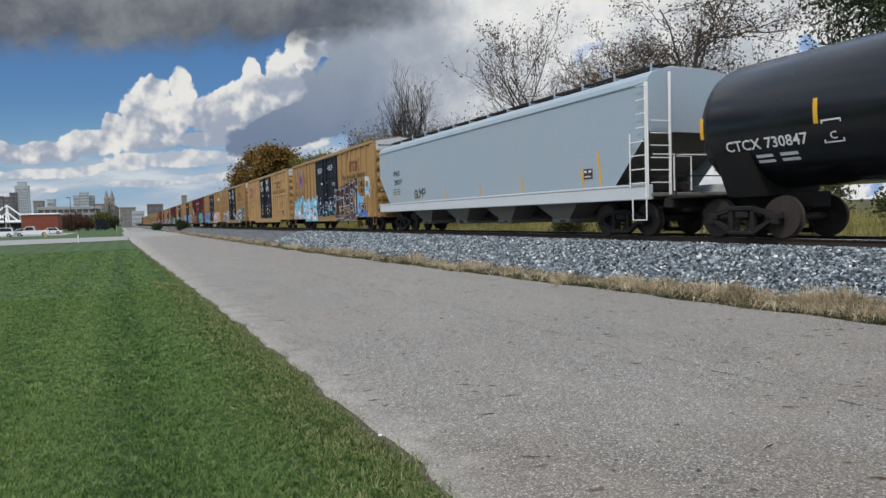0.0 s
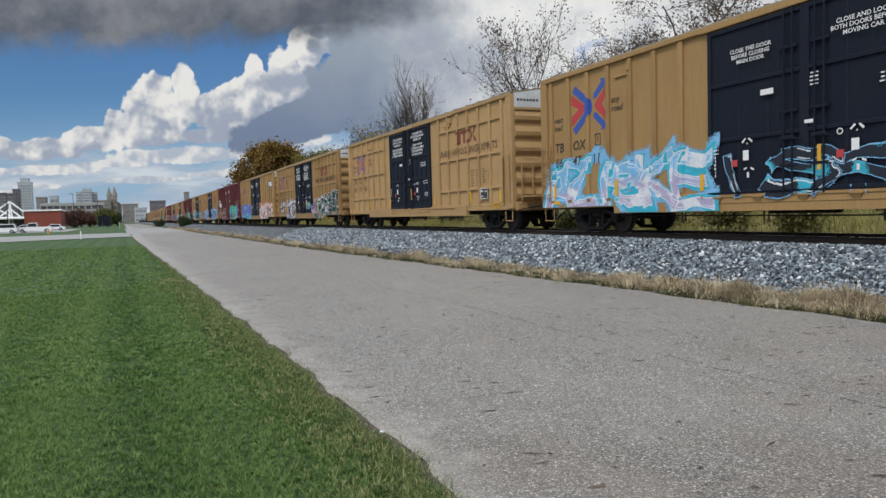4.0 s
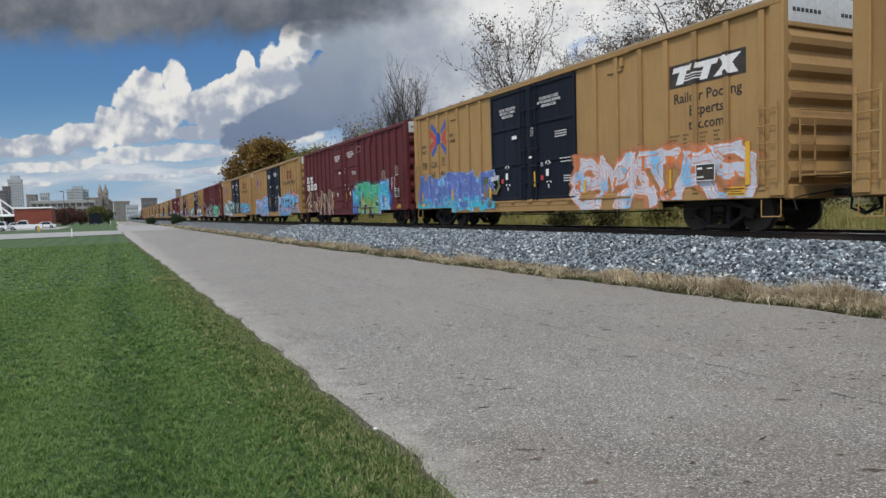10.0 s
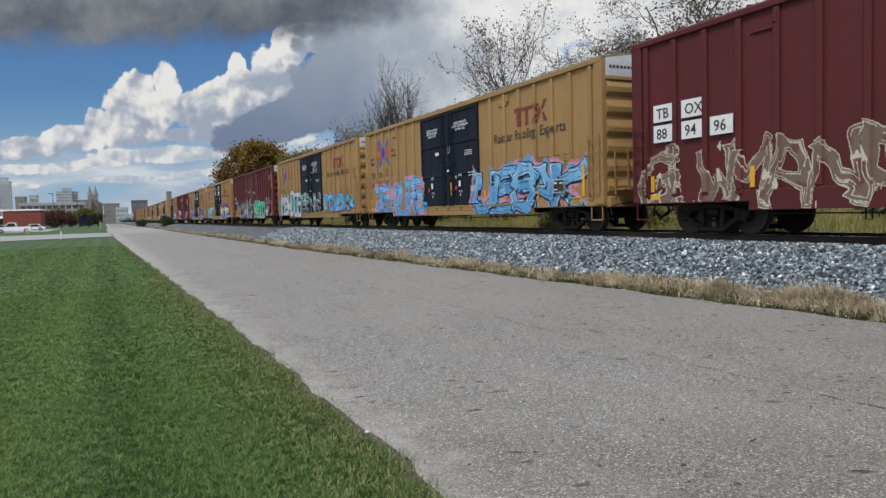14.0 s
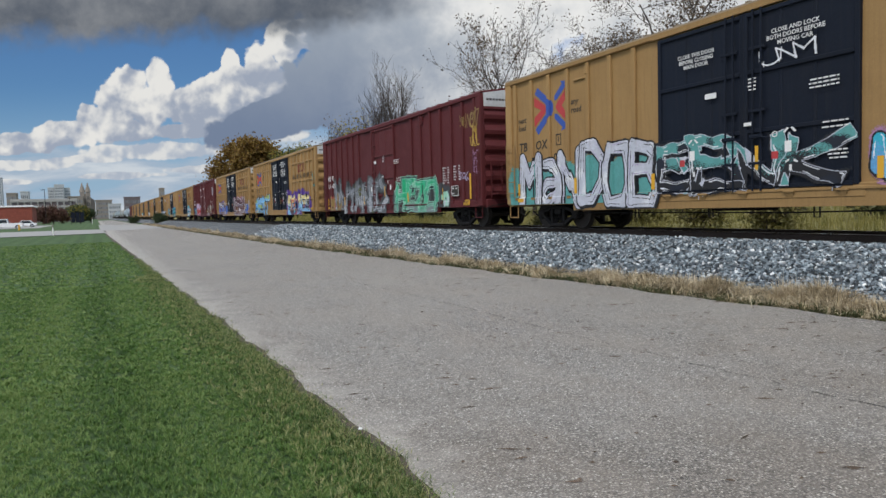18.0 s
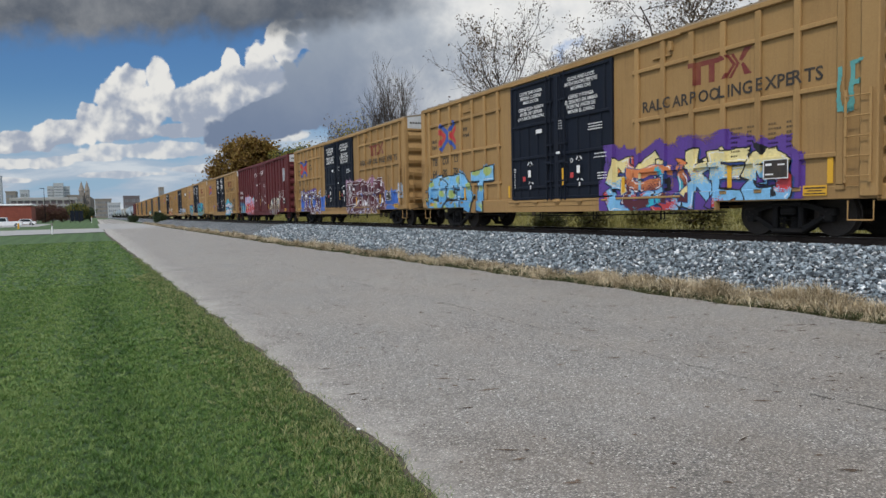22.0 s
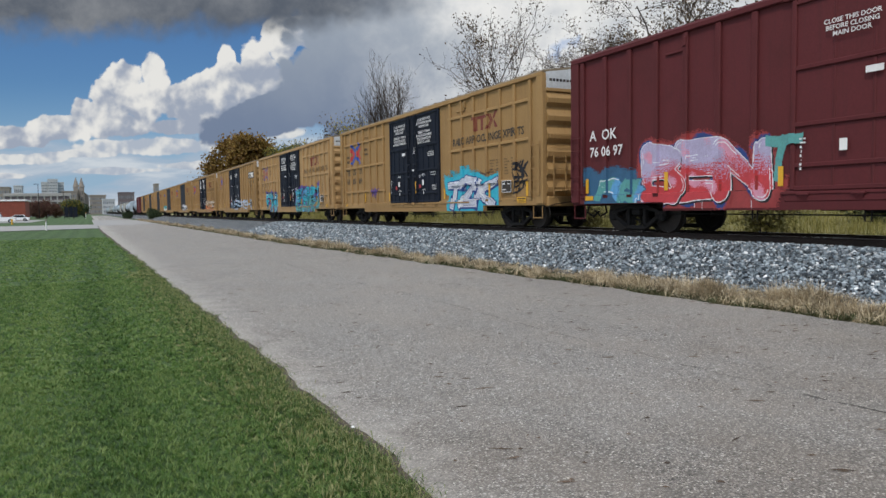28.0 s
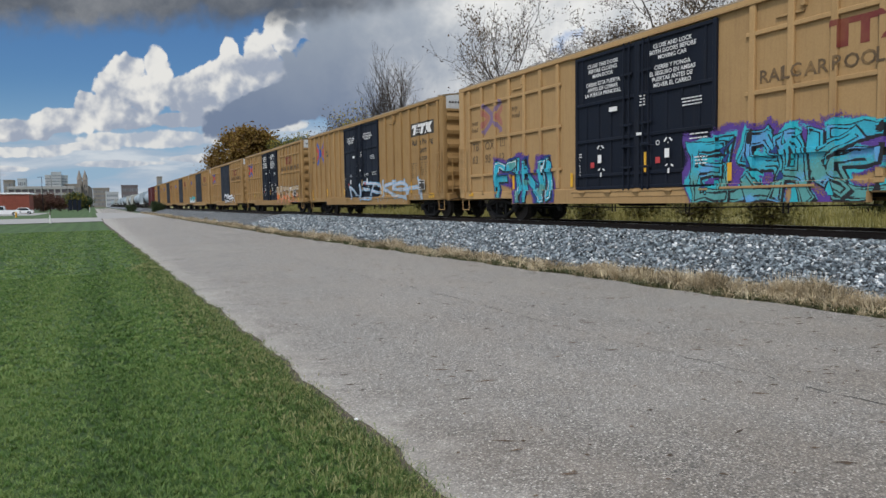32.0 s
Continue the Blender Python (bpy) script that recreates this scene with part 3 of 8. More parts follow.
# Mesh building.
class Shape:
    """Collects corners and faces; faces may carry one of several materials."""

    def __init__(self):
        self.v, self.f, self.k = [], [], []

    def face(self, pts, k=0):
        n = len(self.v)
        self.v.extend(tuple(p) for p in pts)
        self.f.append(tuple(range(n, n + len(pts))))
        self.k.append(k)

    def box(self, x0, x1, y0, y1, z0, z1, b=0.0, k=0):
        """A box with chamfered edges."""
        c = Vector(((x0 + x1) / 2, (y0 + y1) / 2, (z0 + z1) / 2))
        h = (abs(x1 - x0) / 2, abs(y1 - y0) / 2, abs(z1 - z0) / 2)
        n = len(self.v)
        if not b:
            for s in ((-1, -1, -1), (1, -1, -1), (1, 1, -1), (-1, 1, -1), (-1, -1, 1), (1, -1, 1), (1, 1, 1), (-1, 1, 1)):
                self.v.append(tuple(c[i] + s[i] * h[i] for i in range(3)))
            for f in ((0, 3, 2, 1), (4, 5, 6, 7), (0, 1, 5, 4), (1, 2, 6, 5), (2, 3, 7, 6), (3, 0, 4, 7)):
                self.f.append(tuple(n + i for i in f))
                self.k.append(k)
            return
        b = min(b, *(a * 0.9 for a in h))
        idx = {}
        signs = [(i, j, l) for i in (-1, 1) for j in (-1, 1) for l in (-1, 1)]
        for s in signs:
            for a in range(3):
                idx[s, a] = len(self.v)
                self.v.append(tuple(c[i] + s[i] * (h[i] if i == a else h[i] - b) for i in range(3)))
        faces = []
        for a in range(3):
            o = [i for i in range(3) if i != a]
            for sg in (-1, 1):
                loop = []
                for p, q in ((-1, -1), (1, -1), (1, 1), (-1, 1)):
                    s = [0, 0, 0]
                    s[a], s[o[0]], s[o[1]] = sg, p, q
                    loop.append(idx[tuple(s), a])
                faces.append(loop)
        for a in range(3):
            i, j = [q for q in range(3) if q != a]
            for si in (-1, 1):
                for sj in (-1, 1):
                    s0, s1 = [0, 0, 0], [0, 0, 0]
                    s0[a], s0[i], s0[j] = -1, si, sj
                    s1[a], s1[i], s1[j] = 1, si, sj
                    faces.append([idx[tuple(s0), i], idx[tuple(s1), i], idx[tuple(s1), j], idx[tuple(s0), j]])
        for s in signs:
            faces.append([idx[s, 0], idx[s, 1], idx[s, 2]])
        for f in faces:
            p = [Vector(self.v[i]) for i in f]
            nrm = (p[1] - p[0]).cross(p[2] - p[0])
            if nrm.dot(sum(p, Vector()) / len(p) - c) < 0:
                f = f[::-1]
            self.f.append(tuple(f))
            self.k.append(k)

    def tube(self, pts, radii, seg=8, caps=True, k=0):
        """A round bar through the points."""
        pts = [Vector(p) for p in pts]
        if isinstance(radii, (int, float)):
            radii = [radii] * len(pts)
        rings = []
        side = None
        for i, p in enumerate(pts):
            d = (pts[min(i + 1, len(pts) - 1)] - pts[max(i - 1, 0)]).normalized()
            if side is None:
                side = d.orthogonal().normalized()
            else:
                side = (side - d * side.dot(d))
                side = side.normalized() if side.length > 1e-6 else d.orthogonal().normalized()
            up = d.cross(side)
            ring = []
            for j in range(seg):
                a = 2 * math.pi * j / seg
                ring.append(len(self.v))
                self.v.append(tuple(p + (side * math.cos(a) + up * math.sin(a)) * radii[i]))
            rings.append(ring)
        for r, q in zip(rings, rings[1:]):
            for j in range(seg):
                self.f.append((r[j], r[(j + 1) % seg], q[(j + 1) % seg], q[j]))
                self.k.append(k)
        if caps:
            self.f.append(tuple(rings[0][::-1]))
            self.f.append(tuple(rings[-1]))
            self.k += [k, k]

    def spin(self, profile, centre, axis="x", seg=28, k=0):
        """A turned body: profile of (along, radius) round an axis through the centre."""
        rings = []
        for a, r in profile:
            ring = []
            for j in range(seg):
                t = 2 * math.pi * j / seg
                c, s = r * math.cos(t), r * math.sin(t)
                p = {"x": (a, c, s), "y": (s, a, c), "z": (c, s, a)}[axis]
                ring.append(len(self.v))
                self.v.append(tuple(centre[i] + p[i] for i in range(3)))
            rings.append(ring)
        for r, q in zip(rings, rings[1:]):
            for j in range(seg):
                self.f.append((r[j], r[(j + 1) % seg], q[(j + 1) % seg], q[j]))
                self.k.append(k)
        self.f.append(tuple(rings[0][::-1]))
        self.f.append(tuple(rings[-1]))
        self.k += [k, k]

    def prism(self, loop, y0, y1, k=0):
        """An outline in x and z, drawn out along y."""
        n, c = len(self.v), len(loop)
        self.v += [(x, y0, z) for x, z in loop] + [(x, y1, z) for x, z in loop]
        self.f.append(tuple(range(n, n + c)))
        self.f.append(tuple(range(n + 2 * c - 1, n + c - 1, -1)))
        self.k += [k, k]
        for i in range(c):
            j = (i + 1) % c
            self.f.append((n + i, n + c + i, n + c + j, n + j))
            self.k.append(k)

    def mesh(self, name, mats, smooth=False):
        me = bpy.data.meshes.new(name)
        me.from_pydata(self.v, [], self.f)
        for m in mats if isinstance(mats, (list, tuple)) else [mats]:
            me.materials.append(M[m] if isinstance(m, str) else m)
        if any(self.k):
            me.polygons.foreach_set("material_index", self.k)
        if smooth:
            me.polygons.foreach_set("use_smooth", [True] * len(me.polygons))
            me.set_sharp_from_angle(angle=radians(35))
        me.update()
        return me


def part(name, data, parent=None, label="", at=None):
    """Links mesh data as one object under its thing."""
    ob = new(name, data)
    if parent is not None:
        ob.parent = parent
    if at is not None:
        ob.matrix_local = at
    if label:
        tagged(ob, label)
    return ob


def thing(name, label, category, group="", kind="", at=None, data=None):
    ob = new(name, data)
    if at is not None:
        ob.matrix_world = at
    return tagged(ob, label, category, group, kind)


def sheet(xs, ys, height):
    """A grid over x and y with heights from a function."""
    s = Shape()
    nx = len(xs)
    s.v = [(x, y, height(x, y)) for y in ys for x in xs]
    for j in range(len(ys) - 1):
        for i in range(nx - 1):
            a = j * nx + i
            s.f.append((a, a + 1, a + nx + 1, a + nx))
            s.k.append(0)
    return s


def arrays_mesh(name, verts, faces, mats):
    me = bpy.data.meshes.new(name)
    me.from_pydata(verts, [], faces)
    for m in mats:
        me.materials.append(M[m])
    me.update()
    return me


# The lie of the land: lawn, path, ballast bank, field behind the track.
TRACK_X, RAIL_Z = 14.05, 0.87
GRADE = 0.70


def land(x, y):
    """Height of the natural ground."""
    z = -0.035 if x < 1.2 else -0.05
    if x > 9.6:
        z = -0.05 + min(1.0, (x - 9.6) / 2) * 0.15
    if x > 16.0:
        z = 0.10 + 0.55 * min(1.0, (x - 16.0) / 5.0) + 1.1 * max(0.0, min(1.0, (x - 21.0) / 12.0))
    return z


def spaced(lo, hi, first, grow):
    out, step_ = [lo], first
    while out[-1] < hi:
        out.append(min(hi, out[-1] + step_))
        step_ *= grow
    return out


gx = sorted(set([-2500, -1200, -500, -200, -100, -60, -40, -25, -15, -10, -7, -5, -3, -1, 0.4, 1.2, 1.7, 5, 8, 9.6, 10.4, 11.6, 14, 16, 17, 18.5, 20, 21, 24, 28, 33, 45, 70, 120, 300, 800, 2500]))
gy = sorted(set([-2500, -800, -200, -60, -20, -8, 0] + spaced(3, 3000, 4, 1.25)))
ground = tagged(new("ground", sheet(gx, gy, land).mesh("ground", "lawn")), "mown green lawn ground reaching to the horizon", "ground", kind="structure")


def edge_near(y):
    """The lawn's worn edge along the path."""
    return 1.60 - 0.012 * max(0.0, y - 8) * (1 if y < 70 else 0) - (0.012 * 62 if y >= 70 else 0) + 0.022 * math.sin(y * 1.9) + 0.022 * math.sin(y * 4.7 + 1) + 0.014 * math.sin(y * 11.3)


def edge_far(y):
    return 9.05 - 0.03 * min(max(y - 8, 0), 25) + 0.06 * math.sin(y * 1.3) + 0.05 * math.sin(y * 3.7 + 2)


ys = [-30, -10, 0] + [1 + 0.25 * i for i in range(120)] + spaced(31, 420, 1.0, 1.06)
s = Shape()
for y in ys:
    a, b = edge_near(y), edge_far(y)
    s.v += [(a, y, -0.06), (a, y, -0.012), (a + 0.12, y, 0.0)] + [(a + (b - a) * i / 6, y, 0.0) for i in range(1, 6)] + [(b - 0.15, y, -0.004), (b, y, -0.06)]
w = 10
for j in range(len(ys) - 1):
    for i in range(w - 1):
        s.f.append((j * w + i, j * w + i + 1, (j + 1) * w + i + 1, (j + 1) * w + i))
        s.k.append(0)
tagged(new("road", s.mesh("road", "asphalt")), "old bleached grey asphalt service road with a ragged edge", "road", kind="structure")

# Bare soil where the lawn meets the asphalt.
s = Shape()
for y in ys[3:]:
    a = edge_near(y)
    r = 0.5 + 0.5 * math.sin(y * 2.3) * math.sin(y * 0.9 + 1)
    s.v += [(a - 0.05 - 0.05 * r, y, -0.034), (a - 0.01, y, -0.012), (a + 0.03 + 0.04 * r, y, 0.004)]
for j in range(len(ys) - 4):
    for i in range(2):
        s.f.append((j * 3 + i, j * 3 + i + 1, (j + 1) * 3 + i + 1, (j + 1) * 3 + i))
        s.k.append(0)
tagged(new("soil_edge", s.mesh("soil_edge", "soil")), "strip of bare brown soil along the asphalt edge", "soil", kind="structure")

# The long seam in the asphalt: a chain of thin dark pieces.
random.seed(5)
s = Shape()
y, x = 2.6, 5.27
while y < 60:
    ln = random.uniform(0.07, 0.24)
    x2 = 5.2 - 0.012 * max(0, y - 8) + 0.06 * math.sin(y * 0.7) + random.uniform(-0.03, 0.03)
    w0 = random.uniform(0.002, 0.008) * (1 + y / 22)
    if random.random() < 0.78:
        s.face([(x - w0, y, 0.004), (x + w0, y, 0.004), (x2 + w0, y + ln, 0.004), (x2 - w0, y + ln, 0.004)])
    x, y = x2, y + ln
tagged(new("crack", s.mesh("crack", "crack")), "long dark crack running along the asphalt", "crack", kind="structure")

# Withered leaves and bits of stalk lying on the asphalt.
s = Shape()
for i in range(760):
    y = 2.2 + 28 * random.random() ** 1.3
    x = random.uniform(1.9, 8.8)
    a, ln, wd = random.gauss(-0.45, 0.35), random.choice((0.012, 0.02, 0.02, 0.03, 0.05, 0.09)) * random.uniform(0.6, 1.4), random.uniform(0.004, 0.011)
    c, d = math.cos(a), math.sin(a)
    s.face([(x - c * ln - d * wd * .3, y - d * ln, .006), (x - d * wd, y + c * wd, .012), (x + c * ln, y + d * ln, .007), (x + d * wd, y - c * wd, .005)])
tagged(new("leaf_litter", s.mesh("leaf_litter", "litter")), "scattered brown withered leaves and stalks on asphalt", "leaves", kind="stuff")

# The pale walk that crosses the lawn, and its apron on the road.
s = Shape()
s.face([(-400, 118, 0.02), (-400, 92, 0.02), (-9.6, 74, 0.02), (0.9, 78, 0.02), (0.6, 103, 0.02), (-5, 105, 0.02)][::-1])
tagged(new("pavement", s.mesh("pavement", "concrete")), "pale concrete walk crossing the lawn", "pavement", kind="structure")
s = Shape()
s.face([(0.5, 92, 0.006), (8.3, 98, 0.006), (8.4, 150, 0.006), (0.4, 170, 0.006)])
tagged(new("apron", s.mesh("apron", "concrete")), "pale concrete crossing panel in the asphalt road", "pavement", kind="structure")

# Ballast bank.
bank = [(9.6, 0.03), (10.1, 0.16), (11.1, 0.46), (12.05, GRADE - 0.02), (12.35, GRADE), (15.75, GRADE), (16.2, GRADE - 0.1), (17.6, 0.1)]
by = [-60, -20, 0] + spaced(3, 1500, 1.5, 1.07)
s = Shape()
for y in by:
    s.v += [(x, y, z + 0.03 * math.sin(y * 3.1 + x * 5) * (0.3 if x > 12 else 1)) for x, z in bank]
for j in range(len(by) - 1):
    for i in range(len(bank) - 1):
        s.f.append((j * 8 + i, j * 8 + i + 1, (j + 1) * 8 + i + 1, (j + 1) * 8 + i))
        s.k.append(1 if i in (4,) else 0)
tagged(new("ballast_bank", s.mesh("ballast_bank", ["bed", "grimy_shaded_bed"])), "bank of grey crushed rock under the track", "ballast", kind="structure")


def bank_height(x):
    return float(np.interp(x, [b[0] for b in bank], [b[1] for b in bank]))


def stones(name, n, x0, x1, y0, y1, size, seed, label):
    """Many angular stones in one mesh."""
    rng = np.random.default_rng(seed)
    p = np.array([(-1, -1, -.6), (1, -.9, -.6), (1, 1, -.6), (-.9, 1, -.6), (-.7, -.6, .7), (.8, -.7, .5), (.5, .8, .8), (-.8, .6, .5)]) * .8
    f = np.array([(4, 5, 6), (4, 6, 7), (0, 1, 5), (0, 5, 4), (1, 2, 6), (1, 6, 5), (2, 3, 7), (2, 7, 6), (3, 0, 4), (3, 4, 7)])
    y = y0 + (y1 - y0) * rng.random(n) ** 1.5
    x = rng.uniform(x0, x1, n)
    z = np.array([bank_height(a) for a in x]) + rng.uniform(-0.012, 0.050, n)
    r = size * rng.uniform(0.55, 1.35, n) * (1 + y / 60)
    sc = rng.uniform(0.55, 1.2, (n, 3)) * r[:, None]
    jit = 1 + rng.uniform(-0.42, 0.30, (n, 8, 3))
    v = p[None] * jit * sc[:, None, :]
    a, b = rng.uniform(0, 6.28, n), rng.uniform(-1.0, 1.0, n)
    ca, sa, cb, sb = np.cos(a)[:, None], np.sin(a)[:, None], np.cos(b)[:, None], np.sin(b)[:, None]
    vx, vz = v[..., 0] * cb - v[..., 2] * sb, v[..., 0] * sb + v[..., 2] * cb
    v = np.stack([vx * ca - v[..., 1] * sa + x[:, None], vx * sa + v[..., 1] * ca + y[:, None], vz + z[:, None]], -1)
    faces = (f[None] + 8 * np.arange(n)[:, None, None]).reshape(-1, 3)
    me = arrays_mesh(name, v.reshape(-1, 3).tolist(), faces.tolist(), ["stones"])
    tagged(new(name, me), label, "gravel", kind="stuff")


stones("ballast_stones", 44000, 9.75, 12.75, 3.5, 50, 0.033, 3, "loose grey crushed rock on the track bank")

# The track: two rails, worn bright on top, on dark ties.
for nm, x in (("near", -0.7525), ("far", 0.7525)):
    rail = thing("rail", "rusty steel rail with a bright worn head", "rail", "rails of the track", at=pose(TRACK_X + x, 0, 0))
    s = Shape()
    z = RAIL_Z
    s.prism([(-0.07, z - .17), (-0.07, z - .158), (-.012, z - .145), (-.010, z - .045), (-.036, z - .035), (-.037, z - .006), (.037, z - .006), (.036, z - .035), (.010, z - .045), (.012, z - .145), (.07, z - .158), (.07, z - .17)], -60, 1500)
    part("web", s.mesh("rail_web", "rail"), rail)
    s = Shape()
    s.prism([(-.037, z - .0058), (-.033, z), (.033, z), (.037, z - .0058)], -60, 1500)
    part("head", s.mesh("rail_head", "rail_top"), rail, "bright worn rail head")
s = Shape()
s.box(-1.3, 1.3, -0.115, 0.115, -0.17, 0.012, 0.012)
tie_me = s.mesh("tie", "tie")
s = Shape()
s.box(-.09, .09, -.10, .10, 0, .014, .004)
for sg in (-1, 1):
    s.spin([(0, .018), (.03, .018), (.036, .012)], (sg * .085, .06, .012), "z", 6)
plate_me = s.mesh("tie_plate", "rail")
for i in range(120):
    tie = thing("railway_tie", "dark oily wooden railway tie", "railway tie", "ties under the rails", at=pose(TRACK_X, 2 + i * 0.53, GRADE, 0, 0, math.sin(i * 7.3) * 0.8), data=tie_me)
    for sg in (-1, 1):
        part("tie_plate", plate_me, tie, at=pose(sg * .7525, 0, .0122))
s = Shape()
for i in range(900):
    s.box(-1.3, 1.3, 66 + i * 0.53, 66.23 + i * 0.53, -0.17, 0.012)
tagged(new("far_ties", s.mesh("far_ties", "tie")), "dark wooden ties far along the track", "railway ties", kind="stuff").matrix_world = pose(TRACK_X, 0, GRADE)


# The train: everything keyed by how far it has rolled.
ROLLED = [(0, 0.0), (1, 8.72), (2, 17.46), (3, 26.24), (4, 35.03), (5, 43.82), (6, 52.61), (8, 70.21), (10, 87.77), (12, 105.31), (14, 122.62), (16, 139.93), (18, 157.31), (20, 174.67),
          (22, 192.08), (24, 209.47), (26, 226.82), (28, 244.14), (29, 252.76), (30, 261.33), (31, 269.79), (32, 278.18)]
MOVING, WHEELS = [], []
HALF, SIDE, PANEL, SILL, EAVE = 9.525, -1.55, -1.475, 0.73, 4.86
CACHE = {}


def once(key, make):
    """Mesh data made once and shared by alike parts."""
    if key not in CACHE:
        CACHE[key] = make()
    return CACHE[key]


def words(text, size, mat, key=None, sheer=0.0, align="LEFT", gap=1.0):
    """Lettering as flat mesh in the built-in font, in y and z, facing -x; it reads from +y to -y."""
    def make():
        cu = bpy.data.curves.new("lettering", "FONT")
        cu.body, cu.size, cu.shear, cu.align_x, cu.space_line, cu.resolution_u, cu.extrude, cu.offset = text, size, sheer, align, 0.95 * gap, 2, 0.0012, size * .014
        ob = bpy.data.objects.new("lettering", cu)
        scene.collection.objects.link(ob)
        bpy.context.view_layer.update()
        me = bpy.data.meshes.new_from_object(ob.evaluated_get(bpy.context.evaluated_depsgraph_get()))
        bpy.data.objects.remove(ob)
        bpy.data.curves.remove(cu)
        me.transform(Matrix(((0, 0, -1, 0), (-1, 0, 0, 0), (0, 1, 0, 0), (0, 0, 0, 1))))
        me.materials.clear()
        me.materials.append(M[mat])
        return me
    return once(("words", text, size, mat, sheer, align, gap), make)


def write(car, text, size, mat, at, sheer=0.0, align="LEFT"):
    """Lines of lettering, each a part."""
    for i, line_ in enumerate(text.split("\n")):
        part("lettering", words(line_, size, mat, sheer=sheer, align=align), car, "", at @ pose(0, 0, -i * size * .98))


def patch(polys, mat, key):
    """Flat painted shapes given as outlines in (along, up)."""
    def make():
        s = Shape()
        for poly in polys:
            s.face([(0, -a, b) for a, b in poly])
            s.face([(-0.002, -a, b) for a, b in poly])
        return s.mesh("painted_shape", mat)
    return once(("patch", key, mat), make)


def at_side(u, z, lift=0.006):
    """Local pose on the near side panel: u metres from the far end, z above the rail."""
    return pose(PANEL - lift, HALF - u, z)


def wheelset_mesh():
    s = Shape()
    for sg in (-1, 1):
        c = (sg * 0.7525, 0, 0)
        prof = [(-.07, .19), (-.065, .40), (-.07, .455), (.03, .462), (.045, .49), (.07, .488), (.072, .39), (.03, .36), (.02, .20), (.06, .15), (.10, .14)]
        s.spin([(a * -sg, r) for a, r in prof], c, "x", 30)
    s.spin([(-1.0, .075), (-.98, .09), (.98, .09), (1.0, .075)], (0, 0, 0), "x", 14)
    for sg in (-1, 1):
        s.spin([(sg * 1.0, .10), (sg * 1.06, .10), (sg * 1.07, .05)], (0, 0, 0), "x", 12)
        for a in range(3):
            t = a * 2.0944
            s.spin([(sg * 1.06, .016), (sg * 1.09, .016)], (0, .06 * math.cos(t), .06 * math.sin(t)), "x", 6)
    return s.mesh("wheelset", "wheel", True)


def side_frame_mesh():
    """Cast truck side frame with its windows, springs and bearing ends, in y and z."""
    s = Shape()
    for sg in (-1, 1):
        s.box(-.08, .08, sg * .70, sg * 1.06, .42, .58, .03)
        s.box(-.09, .09, sg * .80, sg * 1.0, .30, .50, .03)
        n = len(s.v)
        loop = [(sg * .28, .72), (sg * .80, .60), (sg * .80, .50), (sg * .28, .62)]
        for x in (-.07, .07):
            s.v += [(x, a, b) for a, b in loop]
        s.f += [(n, n + 1, n + 2, n + 3), (n + 7, n + 6, n + 5, n + 4)] + [(n + i, n + 4 + i, n + 4 + (i + 1) % 4, n + (i + 1) % 4) for i in range(4)]
        s.k += [0] * 6
        n = len(s.v)
        loop = [(sg * .28, .18), (sg * .74, .42), (sg * .86, .40), (sg * .30, .06)]
        for x in (-.07, .07):
            s.v += [(x, a, b) for a, b in loop]
        s.f += [(n, n + 1, n + 2, n + 3), (n + 7, n + 6, n + 5, n + 4)] + [(n + i, n + 4 + i, n + 4 + (i + 1) % 4, n + (i + 1) % 4) for i in range(4)]
        s.k += [0] * 6
        s.box(-.07, .07, sg * .24, sg * .36, .10, .70, .02)
    s.box(-.09, .09, -.34, .34, .62, .74, .03)
    s.box(-.10, .10, -.36, .36, .06, .17, .03)
    return s.mesh("side_frame", "grime")


def spring_mesh():
    s = Shape()
    pts = [(0.07 * math.cos(i * 0.9), 0.07 * math.sin(i * 0.9), 0.17 + 0.007 * i) for i in range(36)]
    s.tube(pts, 0.014, 5)
    return s.mesh("spring", "grime")


def add_truck(car, y, detail, spin):
    """A four-wheel truck under a car."""
    truck = new("truck")
    truck.parent = car
    truck.matrix_local = pose(0, y, 0)
    tagged(truck, "grimy black cast steel truck")
    for sg in (-1, 1):
        ws = part("wheelset", once("wheelset", wheelset_mesh), truck, "worn steel wheels on an axle", pose(0, sg * .89, .462))
        if spin:
            WHEELS.append((ws, sg * .89))
        if detail or sg < 0:
            part("side_frame", once("side_frame", side_frame_mesh), truck, at=pose(sg * 1.0, 0, 0))
    if detail:
        for a in (-.13, .13):
            part("spring", once("spring", spring_mesh), truck, at=pose(-1.0, a, 0))

    def bolster():
        s = Shape()
        s.box(-1.08, 1.08, -.18, .18, .44, .62, .04)
        s.box(-.3, .3, -.3, .3, .60, .74, .04)
        s.tube([(-.85, -.5, .32), (-.85, .5, .32)], .03, 6)
        return s.mesh("bolster", "grime")
    part("bolster", once("bolster", bolster), truck)
    return truck


def coupler_mesh():
    s = Shape()
    s.box(-.11, .11, -.78, 0.1, .76, .92, .03)
    s.box(-.17, .13, -.98, -.74, .70, .98, .05)
    s.box(.05, .19, -1.02, -.86, .72, .96, .04)
    s.tube([(-.17, -.55, .80), (-.3, -.6, .5), (-.3, -.9, .38), (-.25, -1.1, .55)], .03, 6)
    s.tube([(-.2, -.3, .9), (-1.2, -.12, .78), (-1.42, -.12, .72), (-1.42, -.2, .5)], .016, 6)
    return s.mesh("coupler", "grime")


